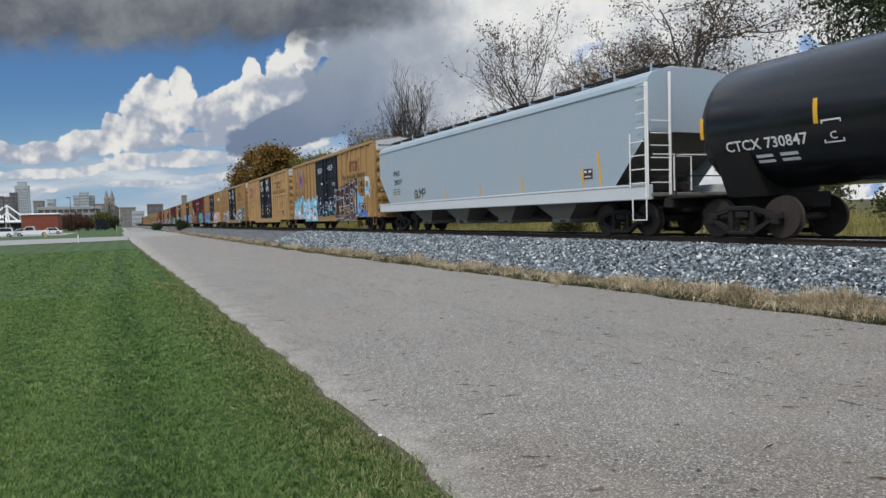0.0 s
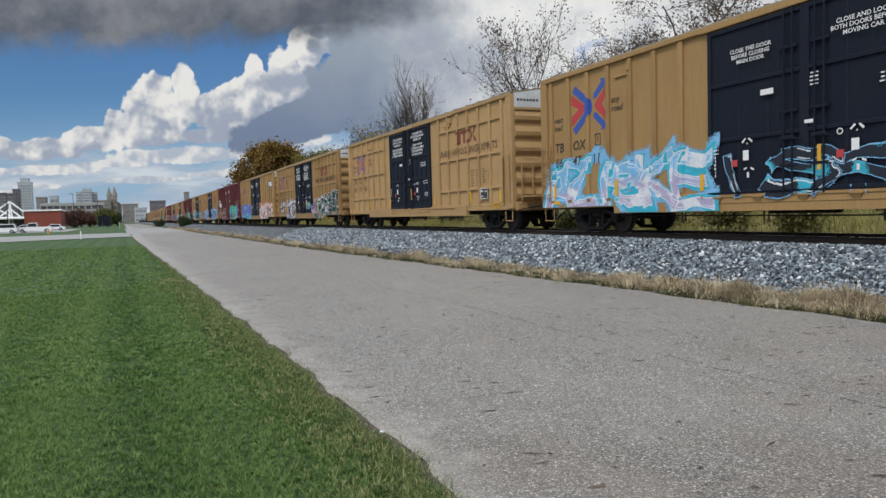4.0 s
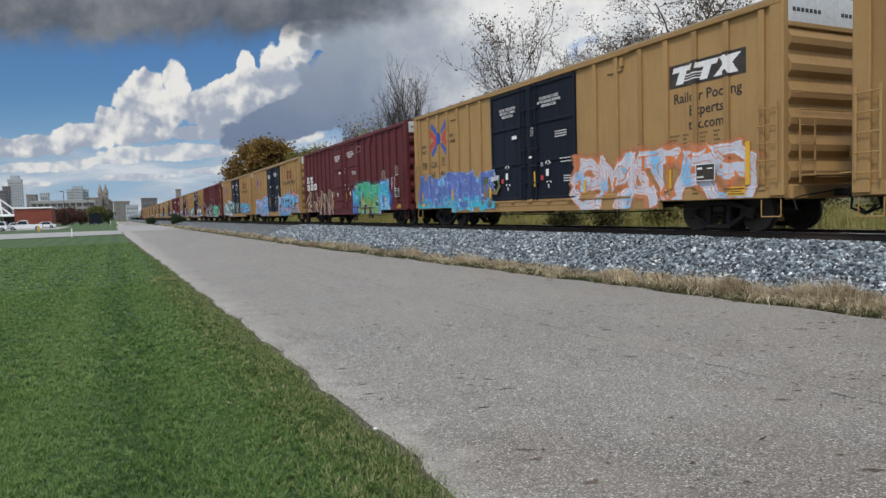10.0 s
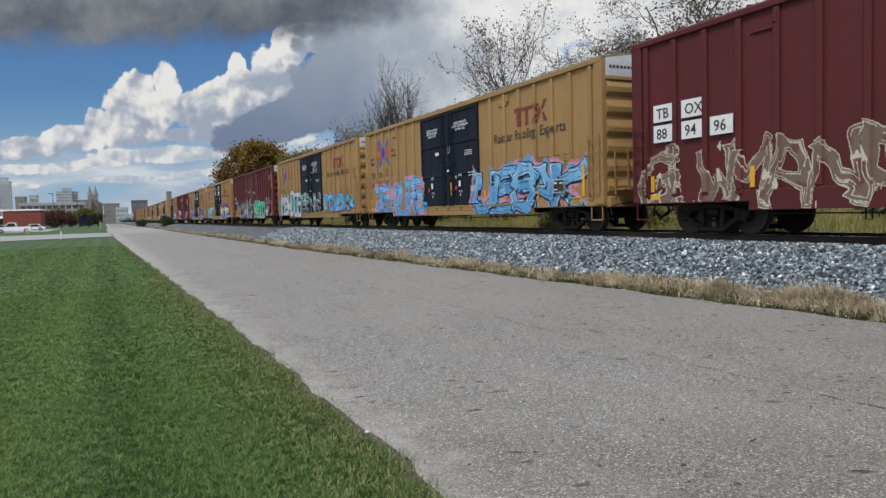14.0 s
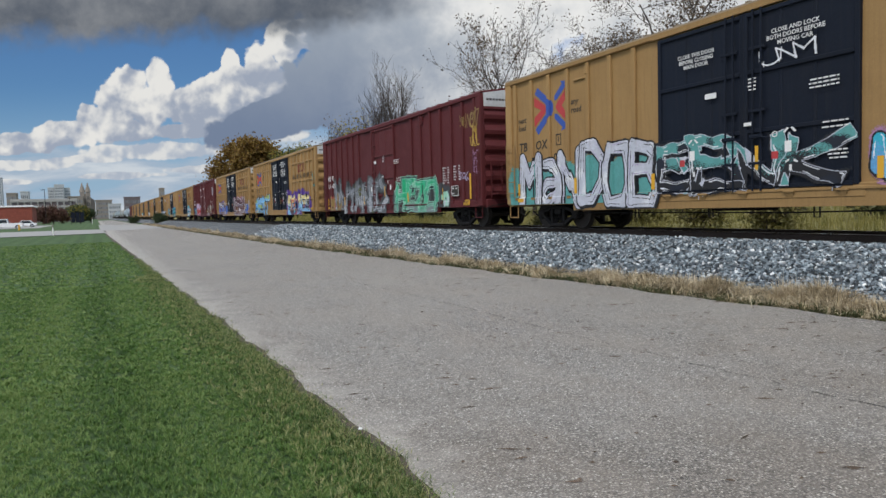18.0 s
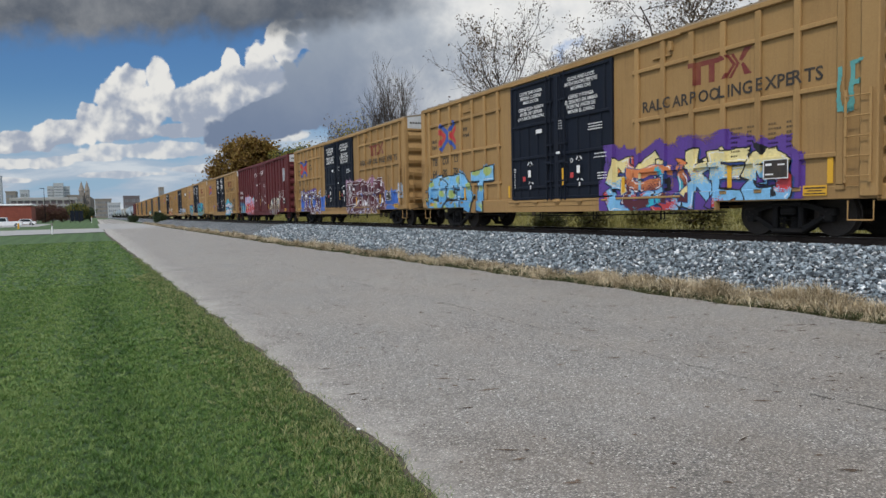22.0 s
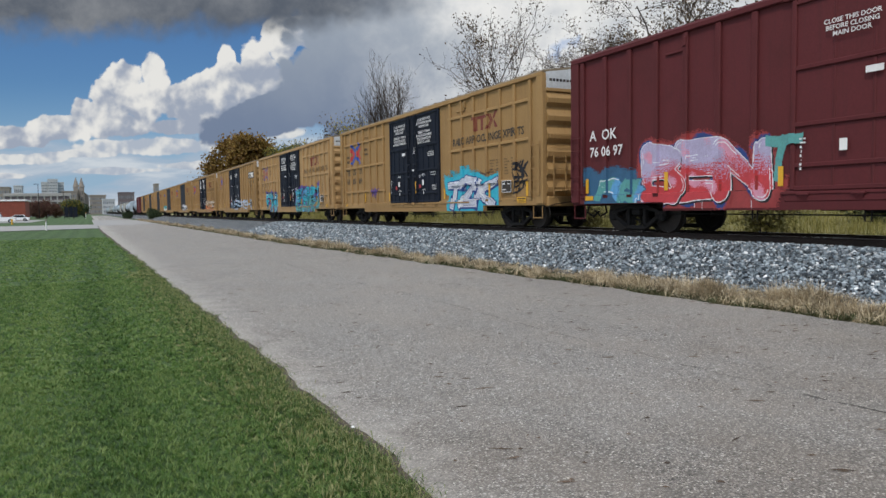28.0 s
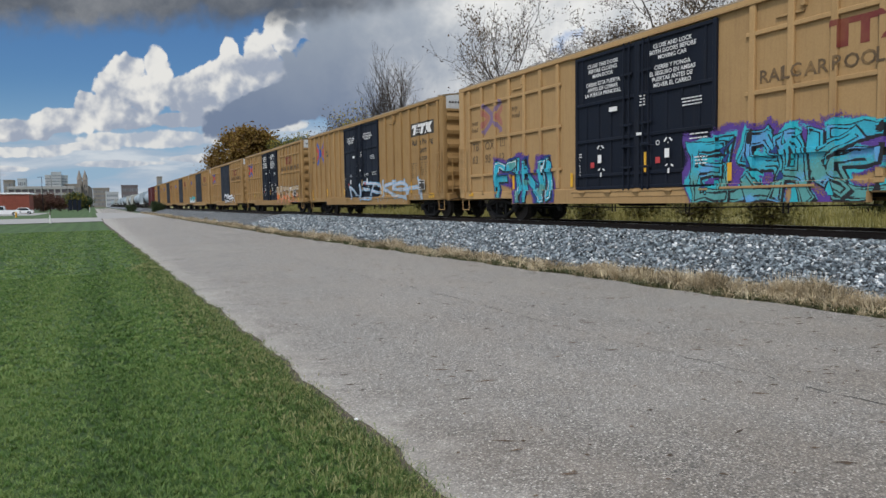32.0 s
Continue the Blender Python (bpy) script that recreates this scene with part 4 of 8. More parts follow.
def ladder_mesh(width, z0, z1, n, mat):
    """Two rails and rungs, in y and z, standing off -x."""
    s = Shape()
    for a in (-width / 2, width / 2):
        s.box(-.07, -.05, a - .025, a + .025, z0, z1, .004)
    for i in range(n):
        z = z0 + .12 + (z1 - z0 - .24) * i / (n - 1)
        s.tube([(-.075, -width / 2, z), (-.075, width / 2, z)], .012, 6)
    return s.mesh("ladder", mat)


def step_mesh(mat):
    s = Shape()
    s.tube([(0, -.24, .72), (0, -.24, .36), (0, .24, .36), (0, .24, .72)], .016, 6)
    s.box(-.03, .03, -.24, .24, .345, .365, .004)
    return s.mesh("stirrup", mat)


POST_SPOTS = {"grid": [.72 + .9 * i for i in range(7)], "posts": [.55 + .93 * i for i in range(7)], "oxide": [.50 + .94 * i for i in range(7)]}
RIB_Z = (1.60, 2.88, 4.11)


def post_mesh(mat, z0=1.02, z1=4.72, wide=.15):
    def make():
        s = Shape()
        s.box(SIDE, PANEL + .01, -wide / 2, wide / 2, z0, z1, .018)
        s.box(SIDE + .02, PANEL + .01, -wide * .62, wide * .62, z0 - .10, z0 + .005, .012)
        return s.mesh("post", mat)
    return once(("post", mat, z0, z1, wide), make)


def shell_mesh(mat):
    """Car body: the closed box of side sheets and floor."""
    s = Shape()
    s.box(PANEL, -PANEL, -HALF + .05, HALF - .05, 0.98, EAVE - .10, .02)
    return s.mesh("body", mat)


def sill_mesh(mat):
    s = Shape()
    s.prism([(-1.545, .57), (-1.40, .57), (-1.40, 1.0), (-1.53, 1.0), (-1.545, .985)], -HALF + 3.6, HALF - 3.6)
    return s.mesh("side_sill", mat)


def end_sill_mesh(mat):
    s = Shape()
    s.box(-1.50, -1.40, -1.8, 1.8, SILL + .02, 1.0, .012)
    return s.mesh("end_sill", mat)


def corner_mesh(mat):
    s = Shape()
    s.box(-1.555, -1.38, -.17, .17, SILL + .06, EAVE - .05, .02)
    return s.mesh("corner_post", mat)


def chord_mesh(mat):
    s = Shape()
    s.box(-1.565, -1.42, -HALF + .02, HALF - .02, EAVE - .13, EAVE, .02)
    return s.mesh("top_chord", mat)


def threshold_mesh(mat):
    s = Shape()
    s.box(-1.56, -1.46, -2.62, 2.62, .74, .95, .015)
    return s.mesh("threshold", mat)


def roof_mesh(mat):
    s = Shape()
    s.prism([(-1.56, EAVE - .005), (-1.5, EAVE + .05), (0, EAVE + .26), (1.5, EAVE + .05), (1.56, EAVE - .005)], -HALF, HALF)
    for i in range(19):
        y = -HALF + .5 + i * 1.0
        s.prism([(-1.5, EAVE + .04), (-1.5, EAVE + .085), (0, EAVE + .295), (1.5, EAVE + .085), (1.5, EAVE + .04), (0, EAVE + .25)], y - .03, y + .03)
    return s.mesh("roof", mat)


def end_mesh(mat, e):
    """Corrugated end wall: deep level ribs."""
    s = Shape()
    zs = [SILL + .15]
    n = 6
    prof = [(0.0, SILL + .1)]
    h = (EAVE - .55 - 1.0) / n
    for i in range(n):
        z = 1.0 + i * h
        prof += [(0.0, z + .05 * h), (.10, z + .30 * h), (.115, z + .55 * h), (.02, z + .88 * h), (0, z + .95 * h)]
    prof.append((0, EAVE - .5))
    for (a, z), (b, y) in zip(prof, prof[1:]):
        p = [(-1.38, e * (HALF - .06 + a), z), (1.38, e * (HALF - .06 + a), z), (1.38, e * (HALF - .06 + b), y), (-1.38, e * (HALF - .06 + b), y)]
        s.face(p if e < 0 else p[::-1])
    for x in (-1.38, 1.38):
        s.face([(x, e * (HALF - .06 + a), z) for a, z in prof])
    s.box(-1.40, 1.40, e * (HALF - .12), e * (HALF + .10), SILL - .02, 1.02, .03)
    s.box(-1.40, 1.40, e * (HALF - .10), e * (HALF + .02), EAVE - .60, EAVE - .48, .02)
    return s.mesh("corrugated_end", mat)


def end_cap_mesh():
    s = Shape()
    s.prism([(-1.40, EAVE - .50), (-1.40, EAVE - .01), (0, EAVE + .20), (1.40, EAVE - .01), (1.40, EAVE - .50)], -HALF + .08, -HALF - .012)
    return s.mesh("end_cap", "galvanised")


def gable_marks_mesh():
    """Two short rows of dark stencilled marks on the gable panel."""
    s = Shape()
    for a, n in ((-1.28, 7), (.25, 6)):
        for i in range(n):
            s.box(a + i * .13, a + i * .13 + .09, -HALF - .018, -HALF - .013, EAVE - .28, EAVE - .20)
    return s.mesh("gable_marks", "lettering_black")


def bar_mesh(x0, x1, w, h, mat, name="stiffener", b=.012):
    """A raised bar, centred in y and z."""
    def make():
        s = Shape()
        s.box(x0, x1, -w / 2, w / 2, -h / 2, h / 2, b)
        return s.mesh(name, mat)
    return once((name, x0, x1, round(w, 3), round(h, 3), mat), make)


def add_door(car, y, w, style, facing, near):
    """One plug door leaf: sheet with frame bars, stiffeners and lock rods."""
    mat = "maroon" if style == "oxide" else "navy"
    h, z0, z1 = w / 2, .97, 4.68
    zc, hh = (z0 + z1) / 2, z1 - z0

    def leaf():
        s = Shape()
        s.box(-.02, .03, -h, h, z0, z1, .008)
        return s.mesh("door", mat)
    at = pose(SIDE + .04, y, 0) if facing < 0 else pose(-SIDE - .04, y, 0, 0, 0, 180)
    d = part("door", once(("leaf", w, mat), leaf), car, "weathered plug door", at)
    if facing > 0 or not near:
        return d
    for a in (-h + .05, h - .05):
        part("frame_bar", bar_mesh(-.06, 0, .10, hh, mat, "frame_bar"), d, at=pose(0, a, zc))
    rows_ = {"grid": (1.0, 1.35, 2.30, 3.33, 4.62), "posts": (1.0, 2.18, 3.42, 4.62), "oxide": (1.0, 1.45, 2.25, 3.35, 4.62)}[style]
    for z in rows_:
        part("stiffener", bar_mesh(-.065, 0, w - .2, .09, mat), d, at=pose(0, 0, z))
    if style == "grid":
        for a in (-.62, -.2, .2, .62):
            part("stiffener", bar_mesh(-.05, 0, .06, 3.33 - z0, mat), d, at=pose(0, a * h, (z0 + 3.33) / 2))
        for a in (-.75, .75):
            part("stiffener", bar_mesh(-.05, 0, .06, z1 - 3.33, mat), d, at=pose(0, a * h, (z1 + 3.33) / 2))
    else:
        for a in (-.3, .3):
            part("stiffener", bar_mesh(-.035, 0, .06, hh, mat), d, at=pose(0, a * h, zc))
    side_ = -1 if y > 0 else 1

    def rod():
        s = Shape()
        s.tube([(-.085, 0, .92), (-.085, 0, 4.70)], .022, 8)
        return s.mesh("lock_rod", mat)

    def latch():
        s = Shape()
        s.box(-.13, -.07, -.16, .16, 2.02, 2.10, .01)
        s.tube([(-.12, 0, 2.06), (-.12, -.35, 2.0)], .015, 6)
        return s.mesh("latch", mat)
    for a in (-.10, .10):
        part("lock_rod", once(("rod", mat), rod), d, at=pose(0, side_ * .9 * (w / 2.5) + a, 0))
    for z in (1.5, 2.6, 3.9):
        part("rod_guide", bar_mesh(-.10, -.05, .4, .06, mat, "rod_guide", .008), d, at=pose(0, side_ * .9 * (w / 2.5), z))
    part("latch", once(("latch", mat), latch), d, at=pose(0, side_ * .9 * (w / 2.5), 0))
    return d


def track_mesh(mat):
    """Door rails above and below, with the sill brackets."""
    s = Shape()
    s.box(SIDE - .03, SIDE + .05, -4.9, 2.7, .88, .935, .008)
    s.box(SIDE - .02, SIDE + .05, -4.9, 2.7, 4.71, 4.765, .008)
    for i in range(5):
        y = -2.2 + i * 1.1
        s.face([(SIDE - .06, y - .14, .90), (SIDE - .06, y + .14, .90), (SIDE - .01, y + .05, .76), (SIDE - .01, y - .05, .76)])
        s.box(SIDE - .06, SIDE + .0, y - .13, y + .13, .86, .91, .01)
    return s.mesh("door_track", mat)


def underframe_mesh():
    s = Shape()
    s.box(-.22, .22, -HALF + .3, HALF - .3, .66, .98, .02)
    for y in (-2.2, 0, 2.2):
        s.box(-1.35, 1.35, y - .12, y + .12, .80, .98, .02)
    s.tube([(-.9, -.3, .66), (-.9, 1.3, .66)], .17, 12)
    s.box(-1.1, -.6, 1.5, 2.2, .55, .80, .04)
    s.tube([(-1.25, -6.0, .52), (-1.25, -1.0, .45), (-1.25, 6.0, .49)], .016, 6)
    s.tube([(-.6, -5.5, .62), (-.6, 5.5, .66)], .025, 6)
    for y in (-4.2, -1.6, 1.0, 3.4):
        s.tube([(-1.43, y - .06, .60), (-1.43, y - .06, .36), (-1.43, y + .06, .36), (-1.43, y + .06, .60)], .018, 6)
    return s.mesh("underframe", "grime")


TTX_T = [[(0, .66), (0, .84), (1.06, .84), (1.16, .66)], [(.20, 0), (.20, .66), (.40, .66), (.40, 0)], [(.62, 0), (.62, .66), (.80, .66), (.80, 0)],
         [(1.12, .84), (1.20, .84), (1.40, .45), (1.14, 0), (1.04, 0), (1.30, .45)], [(1.25, .84), (1.33, .84), (1.50, .45), (1.28, 0), (1.20, 0), (1.42, .45)], [(1.48, .58), (1.62, .94), (1.82, .94), (1.56, .50)], [(1.54, .40), (1.62, .02), (1.82, .02), (1.60, .46)]]
ARROWS = [("blue", [[(.02, .90), (.12, 1.03), (.22, .93), (.55, .66), (.60, .57), (.60, .43), (.55, .34), (.22, .05), (.12, -.05), (.03, .08), (.38, .40), (.42, .5), (.38, .60)],
                     [(.64, .64), (.64, .75), (.87, .97), (.83, 1.04), (1.0, 1.01), (.98, .90), (.72, .66)], [(.64, .36), (.64, .25), (.87, .03), (.83, -.04), (1.0, -.01), (.98, .10), (.72, .34)]]),
          ("red", [[(0, .84), (0, .62), (.22, .5), (0, .36), (0, .14), (.35, .41), (.38, .5), (.35, .59)], [(1.0, .86), (1.0, .66), (.86, .5), (1.0, .32), (1.0, .14), (.72, .41), (.67, .5), (.72, .59)]])]


def inside(px, pz, poly):
    """Even-odd test of many places against one outline."""
    hit = np.zeros(px.shape, bool)
    for (ax, az), (bx, bz) in zip(poly, poly[1:] + poly[:1]):
        if az != bz:
            cross_ = ((az > pz) != (bz > pz)) & (px < (bx - ax) * (pz - az) / (bz - az) + ax)
            hit ^= cross_
    return hit


def lift_at(style, u, z):
    """How far the car side stands proud at a place."""
    out = np.full(u.shape, PANEL)
    if style is None:
        return np.full(u.shape, -1.552)
    spots = POST_SPOTS[style]
    for c in spots + [2 * HALF - q for q in spots]:
        out = np.where((np.abs(u - c) < .085) & (z > 1.0), SIDE, out)
    if style == "grid":
        for c in RIB_Z:
            out = np.where((np.abs(z - c) < .055) & (np.abs(np.abs(u - HALF) - 6.02) < 2.8), np.minimum(out, SIDE + .012), out)
    out = np.where((u < .37) | (u > 2 * HALF - .37), SIDE - .005, out)
    out = np.where((np.abs(u - HALF) < 2.53), SIDE - .03, out)
    out = np.where((z < 1.0) & (np.abs(u - HALF) < 9.15), -1.503, out)
    out = np.where((z < 1.0) & (np.abs(u - HALF) < 5.925), SIDE + .003, out)
    out = np.where((z < .94) & (np.abs(u - HALF) < 2.64), SIDE - .035, out)
    return out


def skin(style, us, zs, kind, mats, half, gap=.009):
    """Paint over the car side: cells of a grid that lie on panels and posts alike."""
    cell = us[1] - us[0]
    idx = np.full((len(zs) + 1, len(us) + 1), -1)
    verts, faces, used = [], [], []
    uu, zz = np.append(us, us[-1] + cell), np.append(zs, zs[-1] + cell)
    XX = lift_at(style, uu[None, :] + 0 * zz[:, None], zz[:, None] + 0 * uu[None, :]) - gap
    flat_on = (np.abs(np.diff(XX, axis=1)) < 1e-5)
    for j in range(len(zs)):
        row = kind[j]
        if row.max() < 0:
            continue
        cut = (np.diff(row) != 0) | ~(flat_on[j, :-1] & flat_on[j, 1:] & flat_on[j + 1, :-1] & flat_on[j + 1, 1:])
        marks = [0] + (np.nonzero(cut)[0] + 1).tolist() + [len(row)]
        for i0, i1 in zip(marks, marks[1:]):
            if row[i0] < 0:
                continue
            q = []
            for jj, ii in ((j, i0), (j, i1), (j + 1, i1), (j + 1, i0)):
                if idx[jj, ii] < 0:
                    idx[jj, ii] = len(verts)
                    verts.append((float(XX[jj, ii]), half - float(uu[ii]), float(zz[jj])))
                q.append(int(idx[jj, ii]))
            faces.append(q)
            used.append(int(row[i0]))
    me = arrays_mesh("painted_skin", verts, faces, mats)
    me.polygons.foreach_set("material_index", used)
    return me


def painted(style, key, u, z, layers, cell=.014):
    """A painted emblem that follows the posts; layers of (material, outlines)."""
    def make():
        pts = [p for _, polys in layers for poly in polys for p in poly]
        u1, z0, z1 = max(p[0] for p in pts), min(p[1] for p in pts), max(p[1] for p in pts)
        us, zs = np.arange(u, u + u1 + cell, cell), np.arange(z + z0 - cell, z + z1 + cell, cell)
        U, Z = np.meshgrid(us + cell / 2 - u, zs + cell / 2 - z)
        kind = np.full(U.shape, -1)
        for i, (_, polys) in enumerate(layers):
            for poly in polys:
                kind = np.where(inside(U, Z, list(poly)), i, kind)
        return skin(style, us, zs, kind, [m for m, _ in layers], HALF, .005)
    return once(("painted", style, key, u, z), make)


def raised(style, me, u, z):
    """Lifts each letter onto the post or panel under it."""
    n = len(me.vertices)
    co = np.empty(n * 3)
    me.vertices.foreach_get("co", co)
    co = co.reshape(-1, 3)
    root = list(range(n))

    def find(i):
        while root[i] != i:
            root[i] = root[root[i]]
            i = root[i]
        return i
    for e in me.edges:
        a, b = find(e.vertices[0]), find(e.vertices[1])
        if a != b:
            root[b] = a
    keys = np.array([find(i) for i in range(n)])
    for k in np.unique(keys):
        at = keys == k
        lo, hi = co[at, 1].min(), co[at, 1].max()
        row = np.linspace(lo, hi, 9)
        co[at, 0] -= (PANEL - lift_at(style, u - row, row * 0 + z + co[at, 2].mean())).max() + .004
    out = me.copy()
    out.vertices.foreach_set("co", co.ravel())
    out.update()
    return out


def boxcar(style, left, label, number=None, logo="word", faded=False, near=True, doors=2, tone="lettering_black", vivid=True, strip=0.0):
    """A high boxcar; left is where its far end stands at the start."""
    mat = "maroon" if style == "oxide" else "ochre_pale" if faded else "ochre"
    car = thing("boxcar", label, "boxcar", "cars of the freight train", at=pose(TRACK_X, left - HALF, RAIL_Z))
    MOVING.append((car, left - HALF))
    part("body", once(("shell", mat), lambda: shell_mesh(mat)), car)
    part("roof", once(("roof", mat), lambda: roof_mesh("maroon" if style == "oxide" else "roof_paint")), car, "dull metal roof with raised seams")
    for e in (-1, 1):
        part("corrugated_end", once(("end", mat, e), lambda: end_mesh(mat, e)), car)
    for a in (0, 180):
        turn_ = pose(0, 0, 0, 0, 0, a)
        part("end_cap", once("end_cap", end_cap_mesh), car, "pale galvanised gable panel", turn_)
        part("gable_marks", once("gable_marks", gable_marks_mesh), car, "small dark stencils", turn_)
        part("side_sill", once(("sill", mat), lambda: sill_mesh(mat)), car, at=turn_)
        part("top_chord", once(("chord", mat), lambda: chord_mesh(mat)), car, at=turn_)
        part("threshold", once(("thresh", mat), lambda: threshold_mesh(mat)), car, at=turn_)
        for e in (-1, 1):
            part("corner_post", once(("corner", mat), lambda: corner_mesh(mat)), car, at=turn_ @ pose(0, e * (HALF - .17), 0))
            part("end_sill", once(("esill", mat), lambda: end_sill_mesh(mat)), car, at=turn_ @ pose(0, e * (HALF - 1.81), 0))
    spots = POST_SPOTS[style]
    us = spots + [2 * HALF - u for u in spots]
    for u in us:
        part("post", post_mesh(mat), car, at=pose(0, HALF - u, 0))
    for u in us if near else us[::3]:
        part("post", post_mesh(mat), car, at=pose(0, HALF - u, 0, 0, 0, 180))
    if style == "grid":
        for e in (-1, 1):
            for z in RIB_Z:
                def rib():
                    s = Shape()
                    s.box(SIDE + .012, PANEL + .01, -2.78, 2.78, -.05, .05, .014)
                    return s.mesh("rib", mat)
                part("rib", once(("rib", mat), rib), car, at=pose(0, e * (HALF - 3.5), z))
    dw = 2.50 if doors == 2 else 2.9
    dmat = "maroon" if style == "oxide" else "navy"
    for i in range(doors):
        y = (1.25, -1.25)[i] if doors == 2 else -.0
        add_door(car, y, dw, style, -1, near)
        add_door(car, y, dw, style, 1, near)
    part("door_track", once(("track", mat), lambda: track_mesh(mat)), car)
    part("underframe", once("underframe", underframe_mesh), car, "black underframe with brake gear")
    for e in (-1, 1):
        part("coupler", once("coupler", coupler_mesh), car, "grimy knuckle coupler", pose(0, e * (HALF + .02) if e < 0 else HALF - .02, 0, 0, 0, 0 if e < 0 else 180))
        add_truck(car, e * (HALF - 2.15), near, near)
        if near:
            part("ladder", once(("ladder", mat), lambda: ladder_mesh(.46, 1.05, 2.75, 5, mat)), car, at=pose(SIDE, e * (HALF - .34), 0))
            part("stirrup", once(("stirrup", mat), lambda: step_mesh(mat)), car, "stirrup step", pose(SIDE + .06, e * (HALF - .34), 0))
            part("end_ladder", once(("ladder2", mat), lambda: ladder_mesh(.46, 1.05, 2.35, 4, mat)), car, at=pose(-1.0, e * (HALF + .09), 0, 0, 0, 90 if e < 0 else -90))
            part("grab_rail", once(("grab", mat), lambda: grab_mesh(mat)), car, at=pose(0, e * (HALF + .06), 0, 0, 0, 0 if e < 0 else 180))
    if near:
        plate = part("warning_plate", patch([[(0, 0), (.50, 0), (.50, .20), (0, .20)]], "yellow", "wplate"), car, "yellow warning plate with dark lines", at_side(17.58, .83, .048))
        part("plate_mark", patch([[(.03, .135), (.47, .135), (.47, .165), (.03, .165)], [(.03, .03), (.47, .03), (.47, .05), (.03, .05)], [(.10, .085), (.40, .085), (.40, .105), (.10, .105)]], "lettering_black", "wmarks"), plate, at=pose(-.004, 0, 0))
        part("reflector", patch([[(0, 0), (.34, 0), (.34, .12), (0, .12)]], "yellow", ("refl", .34)), car, "yellow reflective strip", at_side(.62, .86, .048))
        strips = [(.62, .40), (3.6, .45), (6.72, .40), (12.32, .40), (15.74, .48)] + ([(18.07, strip or .50)] if strip or style == "grid" else [])
        for u, h_ in strips:
            part("reflector", patch([[(0, 0), (.12, 0), (.12, h_), (0, h_)]], "yellow", ("reflv", h_)), car, "yellow reflective strip", at_side(u, 1.06, .030))
        for u in (4.25, 14.1):
            def catch():
                s = Shape()
                s.box(-.10, 0, -.05, .05, 0, .22, .012)
                s.box(-.05, 0, 0, .62, -.10, -.05, .012)
                return s.mesh("door_stop", mat)
            part("door_stop", once(("catch", mat), catch), car, at=pose(PANEL, HALF - u, 4.40))
    if style != "oxide":
        k = "lettering_faded" if faded else tone
        wide, tall, foot = (1.66, 1.36, 3.02) if style == "posts" else (1.36, 1.06, 3.06)
        layers = [(c if vivid else "pale_" + c, [[(p * wide, q * tall) for p, q in poly] for poly in polys]) for c, polys in ARROWS]
        part("emblem", painted(style, ("arrows", vivid), 1.60, foot, layers), car, "crossed red and blue arrows emblem")
        bays = [POST_SPOTS[style][i] + .12 for i in range(4)]
        write(car, "next\nload", .25, k, at_side(bays[0], 3.42), .2)
        write(car, "any\nroad", .25, k, at_side(bays[3], 3.66), .2)
        if number:
            for j, group_ in enumerate(number):
                for i, bit in enumerate(group_.split()):
                    part("lettering", raised(style, words(bit, .40, k, sheer=.12), bays[i] + .03, (2.50, 2.04)[j]), car, "", at_side(bays[i] + .03, (2.50, 2.04)[j]))
            part("emblem", patch([[(0, 0), (.26, 0), (.26, .03), (0, .03)], [(0, .31), (.26, .31), (.26, .34), (0, .34)], [(0, 0), (.03, 0), (.03, .34), (0, .34)], [(.23, 0), (.26, 0), (.26, .34), (.23, .34)], [(.12, .1), (.15, .1), (.15, .26), (.12, .26)]], k, "plate"), car, "", at_side(bays[2] + .18, 2.54))
        if logo == "word":
            part("emblem", painted(style, "word", 14.6 if style == "grid" else 14.45, 3.46, [("wine", [[(a * (.96 if style == "grid" else 1.06), b * (.62 if style == "grid" else .74)) for a, b in p] for p in TTX_T])]), car, "dark red geometric emblem")
            text, size, u_ = ("RAILCAR POOLING EXPERTS", .38, 13.08) if style == "grid" else ("Railcar Pooling Experts", .45, 13.10)
            part("lettering", once(("experts", style, k), lambda: raised(style, words(text, size, k), u_, 3.06)), car, "", at_side(u_, 3.06))
        elif logo == "plate":
            strokes = [[(.08, .33), (.12, .44), (.62, .44), (.58, .33)], [(.16, .06), (.26, .33), (.44, .33), (.34, .06)], [(.66, .33), (.70, .44), (1.18, .44), (1.14, .33)], [(.74, .06), (.84, .33), (1.02, .33), (.92, .06)], [(1.06, .06), (1.24, .06), (1.66, .44), (1.44, .44)], [(1.18, .44), (1.36, .44), (1.60, .06), (1.42, .06)]]
            strokes += [[(.34, b), (.34, b + .022), (.90, b + .022), (.90, b)] for b in (.11, .17, .23)]
            grow = lambda polys: [[(p * 1.30, q * 1.12) for p, q in poly] for poly in polys]
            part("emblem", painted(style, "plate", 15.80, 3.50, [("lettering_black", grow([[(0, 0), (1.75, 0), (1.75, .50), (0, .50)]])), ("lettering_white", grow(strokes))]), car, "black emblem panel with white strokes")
            write(car, "Railcar Pooling\nExperts\nttx.com", .34, k, at_side(16.95, 3.12), 0, "CENTER")
    elif number:
        part("lettering", words(number[0], .40, "lettering_white"), car, "", at_side(.86, 2.50, .082))
        part("lettering", words(number[1], .37, "lettering_white"), car, "", at_side(.86, 2.06, .082))
